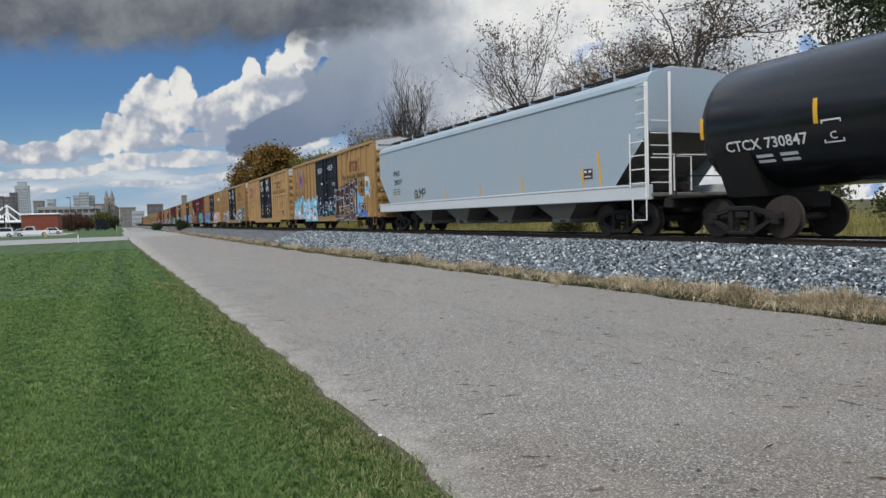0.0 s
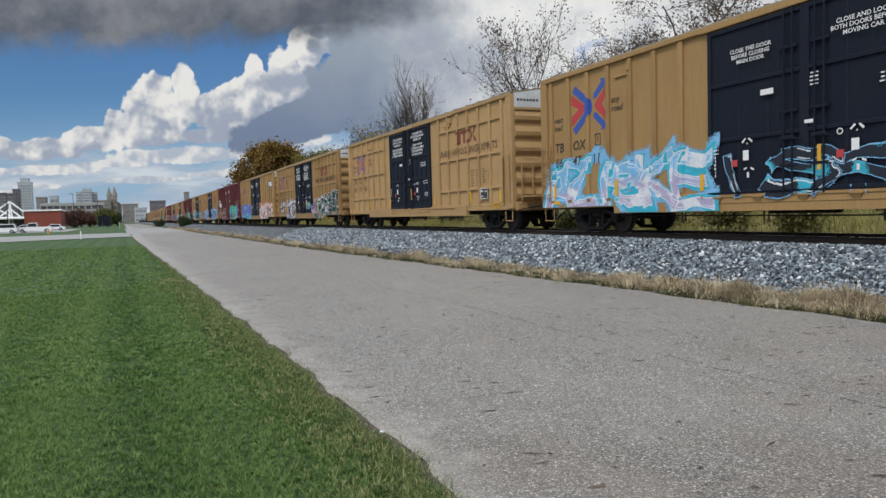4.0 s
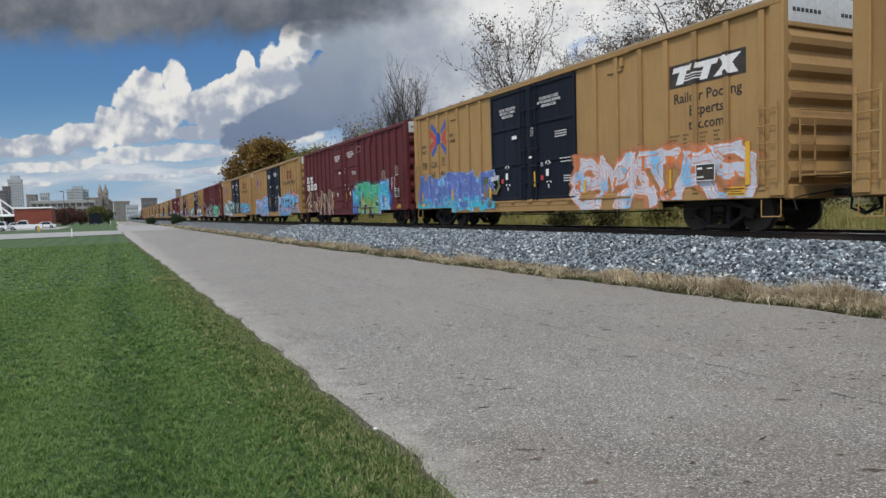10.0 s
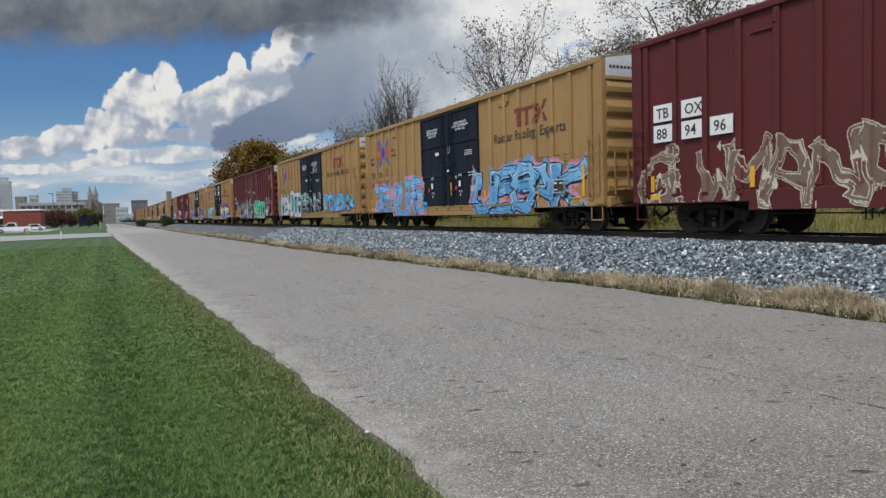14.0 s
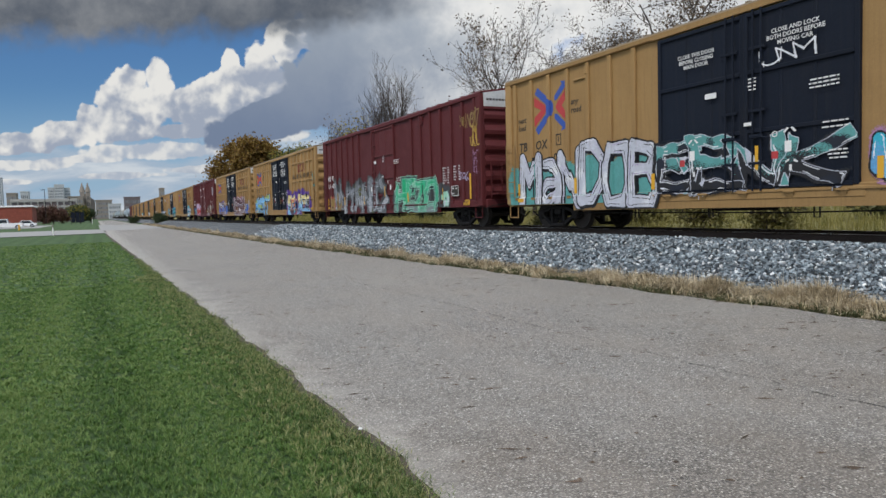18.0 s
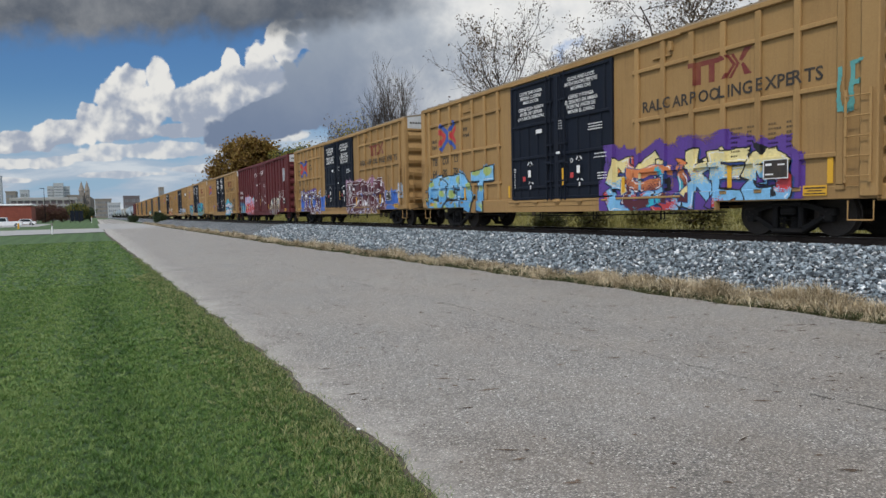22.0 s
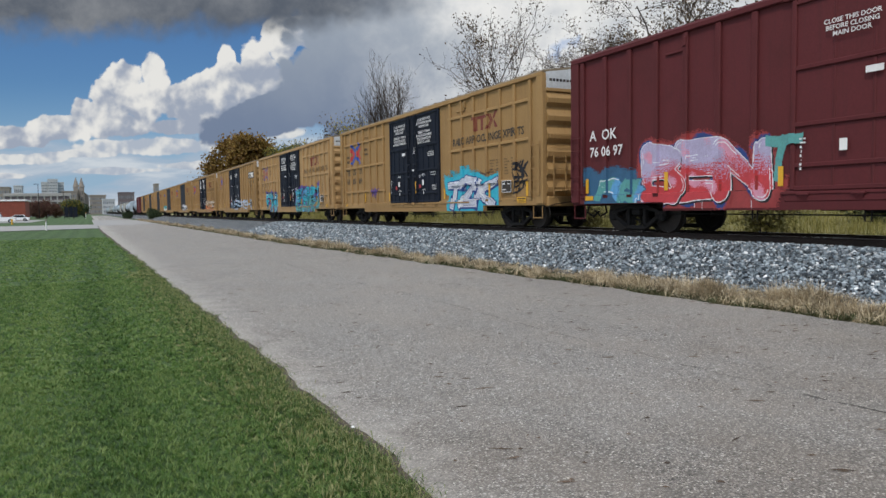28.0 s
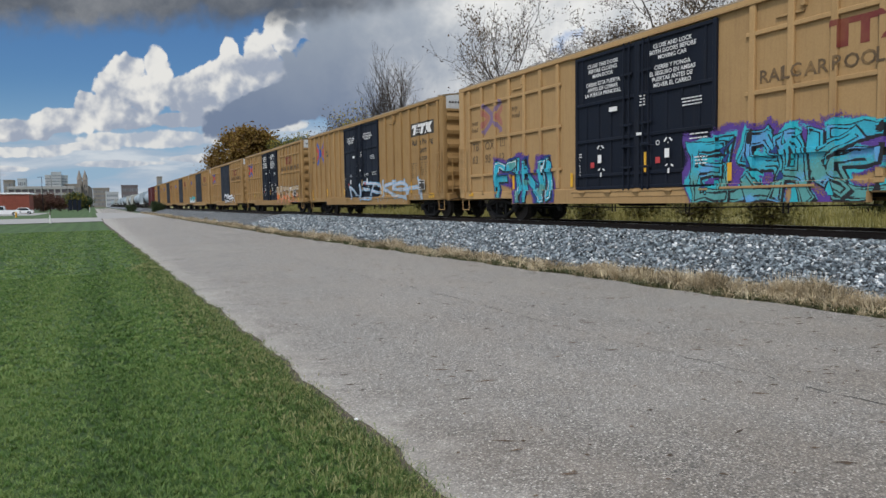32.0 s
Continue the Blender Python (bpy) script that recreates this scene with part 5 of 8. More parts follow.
    if near:
        dk = "lettering_white"
        if doors == 2:
            long = style == "grid"
            write(car, "CLOSE THIS DOOR\nBEFORE CLOSING\nMAIN DOOR", .145 if long else .125, dk, at_side(8.25, 4.30 if long else 4.05, .125), 0, "CENTER")
            write(car, "CLOSE AND LOCK\nBOTH DOORS BEFORE\nMOVING CAR", .145 if long else .125, dk, at_side(10.75, 4.36 if long else 4.10, .125), 0, "CENTER")
            if long:
                write(car, "CIERRE ESTA PUERTA\nANTES DE CERRAR\nLA PUERTA PRINCIPAL", .145, dk, at_side(8.25, 3.80, .125), 0, "CENTER")
                write(car, "CIERRE Y PONGA\nEL SEGURO EN AMBAS\nPUERTAS ANTES DE\nMOVER EL CARRO", .145, dk, at_side(10.75, 3.84, .125), 0, "CENTER")
        random.seed(int(left * 10))
        lift = PANEL - .125

        def stencil(name, polys, mat_, key, label_):
            part(name, patch(polys, mat_, key), car, label_, pose(lift, HALF, 0))

        def lines(u, z, w_, n, step_=.075, h_=.028):
            """Rows of broken lines, like small stencilled text."""
            out = []
            for i in range(n):
                a = u + random.uniform(0, .05)
                while a < u + w_:
                    e = min(u + w_, a + random.uniform(.05, .14))
                    out.append([(a, z - i * step_), (e, z - i * step_), (e, z - i * step_ + h_), (a, z - i * step_ + h_)])
                    a = e + .025
            return out
        marks = lines(9.66, 3.26, .20, 4) + lines(11.05, 3.0, .62, 3) + lines(11.30, 2.16, .55, 2, .10) + lines(11.45, 1.62, .40, 3) + lines(7.22, 1.95, .16, 2) + lines(7.25, 1.78, .05, 6, .085, .05)
        for u0_ in (8.02, 10.50) if style != "oxide" else ():
            marks += [[(u0_, 2.08), (u0_ + .09, 2.17), (u0_ + .13, 2.15), (u0_ + .04, 2.06)], [(u0_ + .17, 2.15), (u0_ + .21, 2.17), (u0_ + .30, 2.08), (u0_ + .26, 2.06)], [(u0_ + .13, 2.03), (u0_ + .17, 2.03), (u0_ + .16, 2.06), (u0_ + .14, 2.06)]]
            marks += [[(u0_ + .14, 1.30), (u0_ + .20, 1.30), (u0_ + .20, 1.42), (u0_ + .14, 1.42)], [(u0_ + .06, 1.46), (u0_ + .14, 1.50), (u0_ + .14, 1.54), (u0_ + .06, 1.50)], [(u0_ + .24, 1.48), (u0_ + .33, 1.45), (u0_ + .33, 1.49), (u0_ + .24, 1.53)]]
        marks += [[(10.31 + .065 * math.cos(i * math.pi / 6) * q, 2.06 + .065 * math.sin(i * math.pi / 6) * q) for i, q in [(j, 1.0) for j in range(13)] + [(j, .68) for j in range(12, -1, -1)]]]
        stencil("data_marks", marks, dk, ("marks", left), "small white data stencils")
        for u0_ in (8.02, 10.50):
            stencil("placard", [[(u0_ + .04, 1.68), (u0_ + .19, 1.68), (u0_ + .19, 1.90), (u0_ + .04, 1.90)]], "white", ("placard", u0_), "white paper placard")
            if style != "oxide":
                stencil("placard", [[(u0_ - .26, 1.56), (u0_ - .11, 1.56), (u0_ - .11, 1.71), (u0_ - .26, 1.71)]], "red", ("red_card", u0_), "red square placard")
        stencil("label_plate", [[(8.52, 3.02), (8.84, 3.02), (8.84, 3.14), (8.52, 3.14)], [(9.56, 2.30), (9.76, 2.30), (9.76, 2.37), (9.56, 2.37)]], dk, "label_plate", "pale label plates")
        stencil("reflector", [[(9.84, 1.36), (9.92, 1.36), (9.92, 1.86), (9.84, 1.86)]], "yellow", "door_refl", "yellow reflective strip")
        lift = PANEL - .006
        marks = []
        for cx, n in ((15.82, 7), (16.76, 6)):
            for i in range(n):
                for a, w_ in ((0, random.uniform(.14, .28)), (.42, random.uniform(.08, .15))):
                    marks += [[(cx + a + b, 2.32 - i * .10), (cx + a + b + .045, 2.32 - i * .10), (cx + a + b + .045, 2.362 - i * .10), (cx + a + b, 2.362 - i * .10)] for b in np.arange(0, w_, .062).tolist()]
        stencil("data_marks", marks, "lettering_white" if style == "oxide" else "lettering_faded", ("data", style), "rows of small data stencils")
        pu, pz = (17.42, 1.40) if style == "oxide" and doors == 2 else (16.70, 1.20)
        part("data_plate", patch([[(0, 0), (.58, 0), (.58, .40), (0, .40)]], "lettering_black", "dplate"), car, "black consolidated data panel", at_side(pu, pz, .082))
        part("data_marks", patch([[(0, 0), (.58, 0), (.58, .018), (0, .018)], [(0, .382), (.58, .382), (.58, .40), (0, .40)], [(0, .02), (.022, .02), (.022, .38), (0, .38)], [(.558, .02), (.58, .02), (.58, .38), (.558, .38)], [(.05, .27), (.20, .27), (.20, .32), (.05, .32)], [(.34, .27), (.5, .27), (.5, .30), (.34, .30)], [(.05, .08), (.24, .08), (.24, .11), (.05, .11)]], "lettering_white", "dplate2"), car, "", at_side(pu, pz, .086))
    return car


def grab_mesh(mat):
    s = Shape()
    for z in (2.55, 2.9):
        s.tube([(-1.3, -.02, z), (-1.3, -.14, z), (1.2, -.14, z), (1.2, -.02, z)], .014, 6)
    s.box(-1.2, 1.2, -.42, -.06, 1.18, 1.22, .01)
    s.tube([(.6, 0, 2.0), (.6, -.22, 2.0)], .02, 6)
    s.spin([(-.26, .25), (-.25, .27), (-.24, .25)], (.6, 0, 2.0), "y", 16)
    s.box(.45, .75, -.16, 0, 1.55, 1.85, .03)
    return s.mesh("grab_rail", mat)


LEFTS = [54.0, 74.95, 96.05, 116.55, 136.55, 156.8, 177.1, 197.85, 218.55, 239.35, 260.2, 280.65, 301.2, 321.6, 342.2]
while len(LEFTS) < 21:
    LEFTS.append(LEFTS[-1] + 20.55)
OCHRE = "ochre yellow boxcar with dark doors"
CARS = []
CARS.append(boxcar("posts", LEFTS[0], OCHRE + " and graffiti along its lower side", ("TB OX", "66 47 11")))
CARS.append(boxcar("grid", LEFTS[1], "clean " + OCHRE + " and ribbed sides", ("TB OX", "64 19 06"), faded=True, vivid=False))
CARS.append(boxcar("grid", LEFTS[2], OCHRE + " and dark green and white graffiti", ("TB OX", "63 98 70"), vivid=False))
CARS.append(boxcar("posts", LEFTS[3], "bright " + OCHRE + " and pale orange graffiti", ("TB OX", "6 65 91 1"), "plate", strip=.95))
CARS.append(boxcar("oxide", LEFTS[4], "oxide red boxcar with bright green graffiti"))
CARS.append(boxcar("posts", LEFTS[5], OCHRE + " and light blue graffiti", ("TB OX", "66 27 15"), strip=.95))
CARS.append(boxcar("posts", LEFTS[6], OCHRE + " and bubble letter graffiti", ("TB OX", "66 26 08")))
CARS.append(boxcar("oxide", LEFTS[7], "oxide red boxcar with silver and green graffiti", ("AO  K", "111  475"), doors=1, strip=.95))
CARS.append(boxcar("grid", LEFTS[8], OCHRE + " and many-coloured graffiti", ("TB OX", "64 00 78")))
CARS.append(boxcar("grid", LEFTS[9], OCHRE + " and maroon and white graffiti", ("TB OX", "63 92 56")))
CARS.append(boxcar("oxide", LEFTS[10], "oxide red boxcar with red and blue graffiti", ("A  OK", "76 06 97")))
CARS.append(boxcar("grid", LEFTS[11], "ochre yellow boxcar with a light blue and white tag", ("TB OX", "63 85 69")))
CARS.append(boxcar("grid", LEFTS[12], OCHRE + " and turquoise graffiti", ("TB OX", "63 95 12"), faded=True, vivid=False))
CARS.append(boxcar("posts", LEFTS[13], OCHRE + " and a black emblem panel", None, "plate"))
for i, st in enumerate(("grid", "grid", "posts", "posts", "posts", "posts")):
    CARS.append(boxcar(st, LEFTS[14 + i], OCHRE + ", far back in the train", None, near=i < 1))
CARS.append(boxcar("oxide", LEFTS[20], "oxide red boxcar far back in the train", None, near=False))


# The covered hopper and the tank cars.
def hopper_body_mesh(mat, H):
    """Smooth-sided hopper shell with cut-away lower ends and sloping floors."""
    s = Shape()
    side = [(-H, 2.75), (-H + 1.36, 1.38), (H - 1.36, 1.38), (H, 2.75), (H, 4.02), (-H, 4.02)]
    for x in (-1.55, 1.55):
        loop = [(x, y, z) for y, z in side]
        s.face(loop[::-1] if x < 0 else loop)
    for e in (-1, 1):
        p = [(-1.55, e * H, 2.75), (1.55, e * H, 2.75), (1.55, e * H, 4.02), (-1.55, e * H, 4.02)]
        s.face(p if e < 0 else p[::-1])
    s.face([(-1.55, -H + 1.36, 1.38), (-1.55, H - 1.36, 1.38), (1.55, H - 1.36, 1.38), (1.55, -H + 1.36, 1.38)])
    return s.mesh("body", mat)


def hopper_roof_mesh(mat, H):
    s = Shape()
    prof = [(-1.55, 4.02), (-1.55, 4.06)] + [(-1.55 * math.cos(a) ** .7, 4.06 + .42 * math.sin(a)) for a in (.25, .5, .8, 1.1, 1.4)]
    prof += [(-x, z) for x, z in prof[::-1]]
    s.prism(prof, -H, H)
    s.box(-1.585, -1.53, -H + .1, H - .1, 3.98, 4.05, .015)
    s.box(1.53, 1.585, -H + .1, H - .1, 3.98, 4.05, .015)
    return s.mesh("roof", mat)


def hopper_car(centre, H, label, mat="hopper", near=True, dirty="bay_dust"):
    car = thing("hopper_car", label, "hopper car", "cars of the freight train", at=pose(TRACK_X, centre, RAIL_Z))
    MOVING.append((car, centre))
    part("body", once(("hbody", mat, H), lambda: hopper_body_mesh(mat, H)), car)
    part("roof", once(("hroof", mat, H), lambda: hopper_roof_mesh(mat, H)), car)

    def sill():
        s = Shape()
        s.box(-1.60, -1.42, -H - .02, H + .02, .98, 1.37, .02)
        s.box(-1.62, -1.58, -H, H, 1.34, 1.40, .01)
        return s.mesh("side_sill", "hopper_sill" if mat == "hopper" else mat)
    for a in (0, 180):
        part("side_sill", once(("hsill", mat, H), sill), car, at=pose(0, 0, 0, 0, 0, a))

    def slope():
        s = Shape()
        s.face([(-1.5, -H + .02, 2.78), (1.5, -H + .02, 2.78), (1.5, -H + 2.6, 1.1), (-1.5, -H + 2.6, 1.1)])
        s.box(-1.5, 1.5, -H - .05, -H + 1.5, 1.05, 1.16, .02)
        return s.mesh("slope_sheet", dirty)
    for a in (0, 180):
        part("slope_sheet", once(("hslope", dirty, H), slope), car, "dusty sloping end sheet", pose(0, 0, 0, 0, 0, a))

    def bay():
        s = Shape()
        top, bot = [(-1.42, -1.75), (1.42, -1.75), (1.42, 1.75), (-1.42, 1.75)], [(-1.0, -.45), (1.0, -.45), (1.0, .45), (-1.0, .45)]
        n = len(s.v)
        s.v += [(x, y, 1.38) for x, y in top] + [(x, y, .52) for x, y in bot]
        s.f += [(n + i, n + 4 + i, n + 4 + (i + 1) % 4, n + (i + 1) % 4) for i in range(4)] + [(n + 7, n + 6, n + 5, n + 4)]
        s.k += [0] * 5
        s.box(-1.05, 1.05, -.5, .5, .36, .52, .03)
        s.tube([(-1.25, -.2, .44), (1.25, -.2, .44)], .04, 8)
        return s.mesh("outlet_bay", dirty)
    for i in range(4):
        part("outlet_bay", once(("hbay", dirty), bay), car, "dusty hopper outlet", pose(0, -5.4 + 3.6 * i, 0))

    def board():
        s = Shape()
        for x in (-.98, -.70):
            s.box(x - .02, x + .02, -H + .1, H - .1, 4.50, 4.56, .006)
        for i in range(int(H * 8)):
            y = -H + .15 + i * .25
            s.box(-.98, -.70, y, y + .05, 4.51, 4.545)
        return s.mesh("running_board", "grime")
    for a in (0, 180) if near else ():
        part("running_board", once(("hboard", H), board), car, "dark grating walkway", pose(0, 0, 0, 0, 0, a))

    def bracket():
        s = Shape()
        s.box(-1.08, -1.04, -.03, .03, 4.18, 4.62, .008)
        s.box(-1.08, -.60, -.03, .03, 4.44, 4.49, .008)
        return s.mesh("bracket", mat)

    def hatch():
        s = Shape()
        s.box(-.42, .42, -2.2, 2.2, 4.46, 4.62, .05)
        return s.mesh("hatch", mat)
    if near:
        for i in range(14):
            part("bracket", once(("hbracket", mat), bracket), car, at=pose(0, -H + .4 + i * (2 * H - .8) / 13, 0))
        for i in range(4):
            part("hatch", once(("hhatch", mat), hatch), car, "long roof hatch cover", pose(0, -H + 2.7 + i * (2 * H - 5.4) / 3, 0))

        def corner():
            s = Shape()
            s.box(-1.60, -1.555, -H - .02, -H + .07, 1.0, 4.02, .010)
            for y in (-H + .02, -H + .62):
                s.box(-1.65, -1.625, y - .02, y + .02, 1.0 if y < -H + .3 else 1.3, 4.0 if y < -H + .3 else 2.75, .008)
            for i in range(8):
                z = 1.42 + i * .36
                s.tube([(-1.66, -H + .02, z), (-1.66, -H + (.62 if z < 2.8 else .34), z)], .014, 6)
            for i in range(6):
                z = 1.42 + i * .32
                s.tube([(-1.56, -H - .10, z), (-.9, -H - .10, z)], .014, 6)
            s.box(-.93, -.87, -H - .12, -H - .06, 1.1, 4.3, .008)
            s.tube([(-1.62, -H + .02, 1.0), (-1.62, -H + .02, .45), (-1.62, -H + .55, .45), (-1.62, -H + .55, 1.0)], .02, 6)
            s.tube([(-1.5, -H - .1, 2.15), (1.5, -H - .1, 2.15)], .015, 6)
            s.tube([(-.8, -H - .12, 1.2), (-.8, -H - .12, 2.1), (-.2, -H - .12, 2.1), (-.2, -H - .12, 1.2)], .02, 6)
            return s.mesh("ladder", "white")
        for a in (0, 180):
            part("ladder", once(("hcorner", H), corner), car, "white corner ladder and handrails", pose(0, 0, 0, 0, 0, a))

        def gear():
            s = Shape()
            s.box(-.8, -.3, -H + .3, -H + 1.1, 1.18, 1.62, .05)
            s.tube([(.2, -H + .5, 1.3), (.2, -H + 1.3, 1.3)], .16, 12)
            s.tube([(-.5, -H + .2, 1.4), (-.2, -H + .1, 1.2), (.3, -H - .05, 1.15)], .02, 6)
            return s.mesh("brake_gear", "grime")
        part("brake_gear", once(("hgear", H), gear), car, "black brake cylinder and valve")
        for u, sk in ((2.2, 0), (5.0, 1), (8.0, 1), (11.0, 1), (14.0, 1), (17.4, 0), (18.2, 2)):
            y = H - u
            hh = (.55, .45, .95)[sk]
            part("reflector", patch([[(0, 0), (.09, 0), (-.03, hh), (-.12, hh)]], "yellow", ("hrefl", sk)), car, "yellow reflective strip", pose(-1.556, y, 1.44))
    for e in (-1, 1):
        part("coupler", once("coupler", coupler_mesh), car, "grimy knuckle coupler", pose(0, e * (H - .05), 0, 0, 0, 0 if e < 0 else 180))
        add_truck(car, e * (H - 1.75), near, near)

    def beam():
        s = Shape()
        s.box(-.25, .25, -H, H, .62, 1.0, .02)
        return s.mesh("centre_sill", "grime")
    part("centre_sill", once(("hbeam", H), beam), car)
    return car


def tank_mesh(mat, L, r):
    s = Shape()
    cap = [(-L - .0, .0), (-L + .02, .35 * r), (-L + .10, .62 * r), (-L + .26, .84 * r), (-L + .45, .95 * r), (-L + .7, r)]
    prof = cap + [(-a, q) for a, q in cap[::-1]]
    prof = [(a, max(q, .01)) for a, q in prof]
    s.spin(prof, (0, 0, 2.62), "y", 48)
    return s.mesh("tank", mat, True)


def tank_car(centre, L, label, mat="tank", near=True):
    r = 1.5
    car = thing("tank_car", label, "tank car", "cars of the freight train", at=pose(TRACK_X, centre, RAIL_Z))
    MOVING.append((car, centre))
    part("tank", once(("tank", mat, L), lambda: tank_mesh(mat, L, r)), car, "glossy rounded tank" if mat == "tank" else "")

    def saddle():
        s = Shape()
        s.prism([(-1.2, 1.6), (-1.35, 1.95), (-1.0, 1.55), (-.5, 1.25), (.5, 1.25), (1.0, 1.55), (1.35, 1.95), (1.2, 1.6), (.9, .95), (-.9, .95)], -.5, .5)
        return s.mesh("saddle", "grime")

    def stub():
        s = Shape()
        s.box(-.3, .3, -1.2, 2.2, .66, 1.02, .03)
        s.box(-1.4, 1.4, -1.2, -.9, .74, 1.0, .03)
        s.box(-1.4, 1.4, -1.1, .2, .98, 1.03, .01)
        return s.mesh("end_sill", "grime")
    for e in (-1, 1):
        y = e * (L - 1.22)
        part("saddle", once("saddle", saddle), car, at=pose(0, y, 0))
        part("end_sill", once("stub", stub), car, at=pose(0, e * (L - .3), 0, 0, 0, 0 if e < 0 else 180))
        part("coupler", once("coupler", coupler_mesh), car, "grimy knuckle coupler", pose(0, e * (L + .75), 0, 0, 0, 0 if e < 0 else 180))
        add_truck(car, y, near, near)
        if near:
            def rail():
                s = Shape()
                s.tube([(-1.3, 0, 1.0), (-1.3, 0, 2.1), (-.2, 0, 2.2), (1.3, 0, 2.1), (1.3, 0, 1.0)], .02, 6)
                s.tube([(-1.3, 0, 1.55), (1.3, 0, 1.55)], .016, 6)
                return s.mesh("end_rail", "grime")
            part("end_rail", once("trail", rail), car, at=pose(0, e * (L + .55), 0))

    def dome():
        s = Shape()
        s.spin([(4.05, .6), (4.35, .58), (4.42, .5), (4.44, .1)], (0, 0, 0), "z", 20)
        s.box(-.9, .9, -1.2, 1.2, 4.02, 4.08, .02)
        return s.mesh("dome", mat)
    part("dome", once(("dome", mat), dome), car)
    if near:
        def band():
            s = Shape()
            n = len(s.v)
            for i in range(13):
                a = math.radians(172 + i * 1.6)
                for y in (-.05, .05):
                    s.v.append((1.505 * math.cos(a), y, 2.62 + 1.505 * math.sin(a)))
            for i in range(12):
                s.f.append((n + 2 * i, n + 2 * i + 1, n + 2 * i + 3, n + 2 * i + 2))
                s.k.append(0)
            return s.mesh("reflector", "yellow")
        for y in (L - .50, L - 3.42, L - 8.0):
            part("reflector", once("tband", band), car, "yellow reflective strip", pose(0, y, 0))

        def curved(me, z):
            out = me.copy()
            for v in out.vertices:
                a = (v.co.z + z - 2.62) / 1.506
                v.co.x = -1.506 * math.cos(a) - .002 * (v.co.x < 0)
                v.co.z = 2.62 + 1.506 * math.sin(a)
            return out
        for text, size, u, z in (("CTCX", .34, 1.12, 1.95), ("730847", .34, 2.16, 1.95), ("LD LMT", .13, 1.22, 1.72), ("LT WT", .13, 1.30, 1.58)):
            part("lettering", curved(words(text, size, "lettering_white"), z), car, "", pose(0, L - u, 0))
        marks = [[(a, b), (a + .42, b), (a + .42, b + .075), (a, b + .075)] for a in (0, .6) for b in (0, .14)]
        part("data_marks", curved(patch(marks, "lettering_white", "tmarks"), 1.59), car, "white data stencils", pose(0, L - 1.85, 0))
        fr = [[(0, 0), (.42, 0), (.42, .03), (0, .03)], [(0, .45), (.42, .45), (.42, .48), (0, .48)], [(0, 0), (.03, 0), (.03, .48), (0, .48)], [(.39, 0), (.42, 0), (.42, .48), (.39, .48)]]
        part("data_plate", curved(patch(fr, "lettering_white", "tframe"), 1.90), car, "white framed placard", pose(0, L - 3.52, 0))
        part("lettering", curved(words("C", .22, "lettering_white"), 1.98), car, "", pose(0, L - 3.66, 0))
    return car


tank_car(4.05, 8.55, "glossy black tank car with white lettering")
hop = hopper_car(23.95, 10.1, "pale grey covered hopper car with yellow strips")
part("lettering", words("FPAX", .36, "lettering_black"), hop, "", pose(-1.557, 10.1 - 1.95, 2.72))
part("lettering", words("200337", .34, "lettering_black"), hop, "", pose(-1.557, 10.1 - 2.03, 2.30))
for i in range(3):
    part("data_marks", patch([[(0, 0), (.5, 0), (.5, .04), (0, .04)], [(.58, 0), (.95, 0), (.95, .04), (.58, .04)]], "lettering_faded", "hdata"), hop, "small faded stencils", pose(-1.557, 10.1 - 1.85, 2.05 - i * .12))
part("data_plate", patch([[(0, 0), (.42, 0), (.42, .30), (0, .30)]], "lettering_black", "hplate"), hop, "dark data placard", pose(-1.557, 10.1 - 17.45, 1.66))
part("data_marks", patch([[(.04, .19), (.14, .19), (.14, .25), (.04, .25)], [(.24, .19), (.36, .19), (.36, .25), (.24, .25)], [(.04, .06), (.34, .06), (.34, .09), (.04, .09)]], "lettering_white", "hplate2"), hop, "", pose(-1.560, 10.1 - 17.45, 1.66))

# The pale cars at the tail, far back.
random.seed(11)
y = LEFTS[-1] + 1.5
for i in range(24):
    if i % 5 in (0, 2, 3):
        tank_car(y + 8.6, 7.2, "white tank car far back in the train", "hopper", False)
        y += 17.6
    else:
        hopper_car(y + 9.2, 8.8, "pale covered hopper car far back in the train", "hopper" if i % 2 else "hopper_dirty", False)
        y += 18.8


# Graffiti: painted letters that follow the panels and posts of the car sides.
STROKES = {"A": "00 29 49|49 60|14 53", "B": "00 09 48 57 45 05|45 62 50 00", "C": "67 49 19 06 03 10 40 62", "D": "00 09 39 66 63 30 00", "E": "69 09 00 60|05 55", "F": "69 09 00|05 45", "G": "67 49 19 06 03 10 50 64 34",
           "I": "30 39", "K": "00 09|69 05 60", "L": "09 00 60", "M": "00 09 34 69 60", "N": "00 09 60 69", "O": "19 06 03 10 50 63 66 59 19", "R": "00 09 49 67 55 05|35 60", "S": "67 49 19 06 25 55 63 50 10 02",
           "T": "09 69|39 30", "U": "09 02 20 40 62 69", "Z": "09 69 00 60", "X": "00 69|09 60", "2": "07 29 58 56 00 60", "Y": "09 35 69|35 30", "H": "00 09|60 69|05 65", "W": "09 10 35 50 69", "P": "00 09 59 66 44 04", "V": "09 30 69", "u": "09 02 20 40 62|69 60", "n": "00 09|06 38 58 65 60", "c": "67 49 19 06 03 10 40 62", "l": "39 30", "e": "05 65 48 18 05 03 10 50", "k": "00 09|57 04 60", "a": "18 48 65 60|64 24 02 20 62"}


def spray(name, rgb, gloss=0.5):
    """Spray paint: clouds of thinner and thicker paint, speckled grain."""
    if name not in M:
        M[name] = surface(name, rgb, gloss, grain=34, spread=0.16, stain=tuple(c * 0.52 + .012 for c in rgb), stains=0.6, big=2.6, bump=0.0, streaks=0.25)
    return name


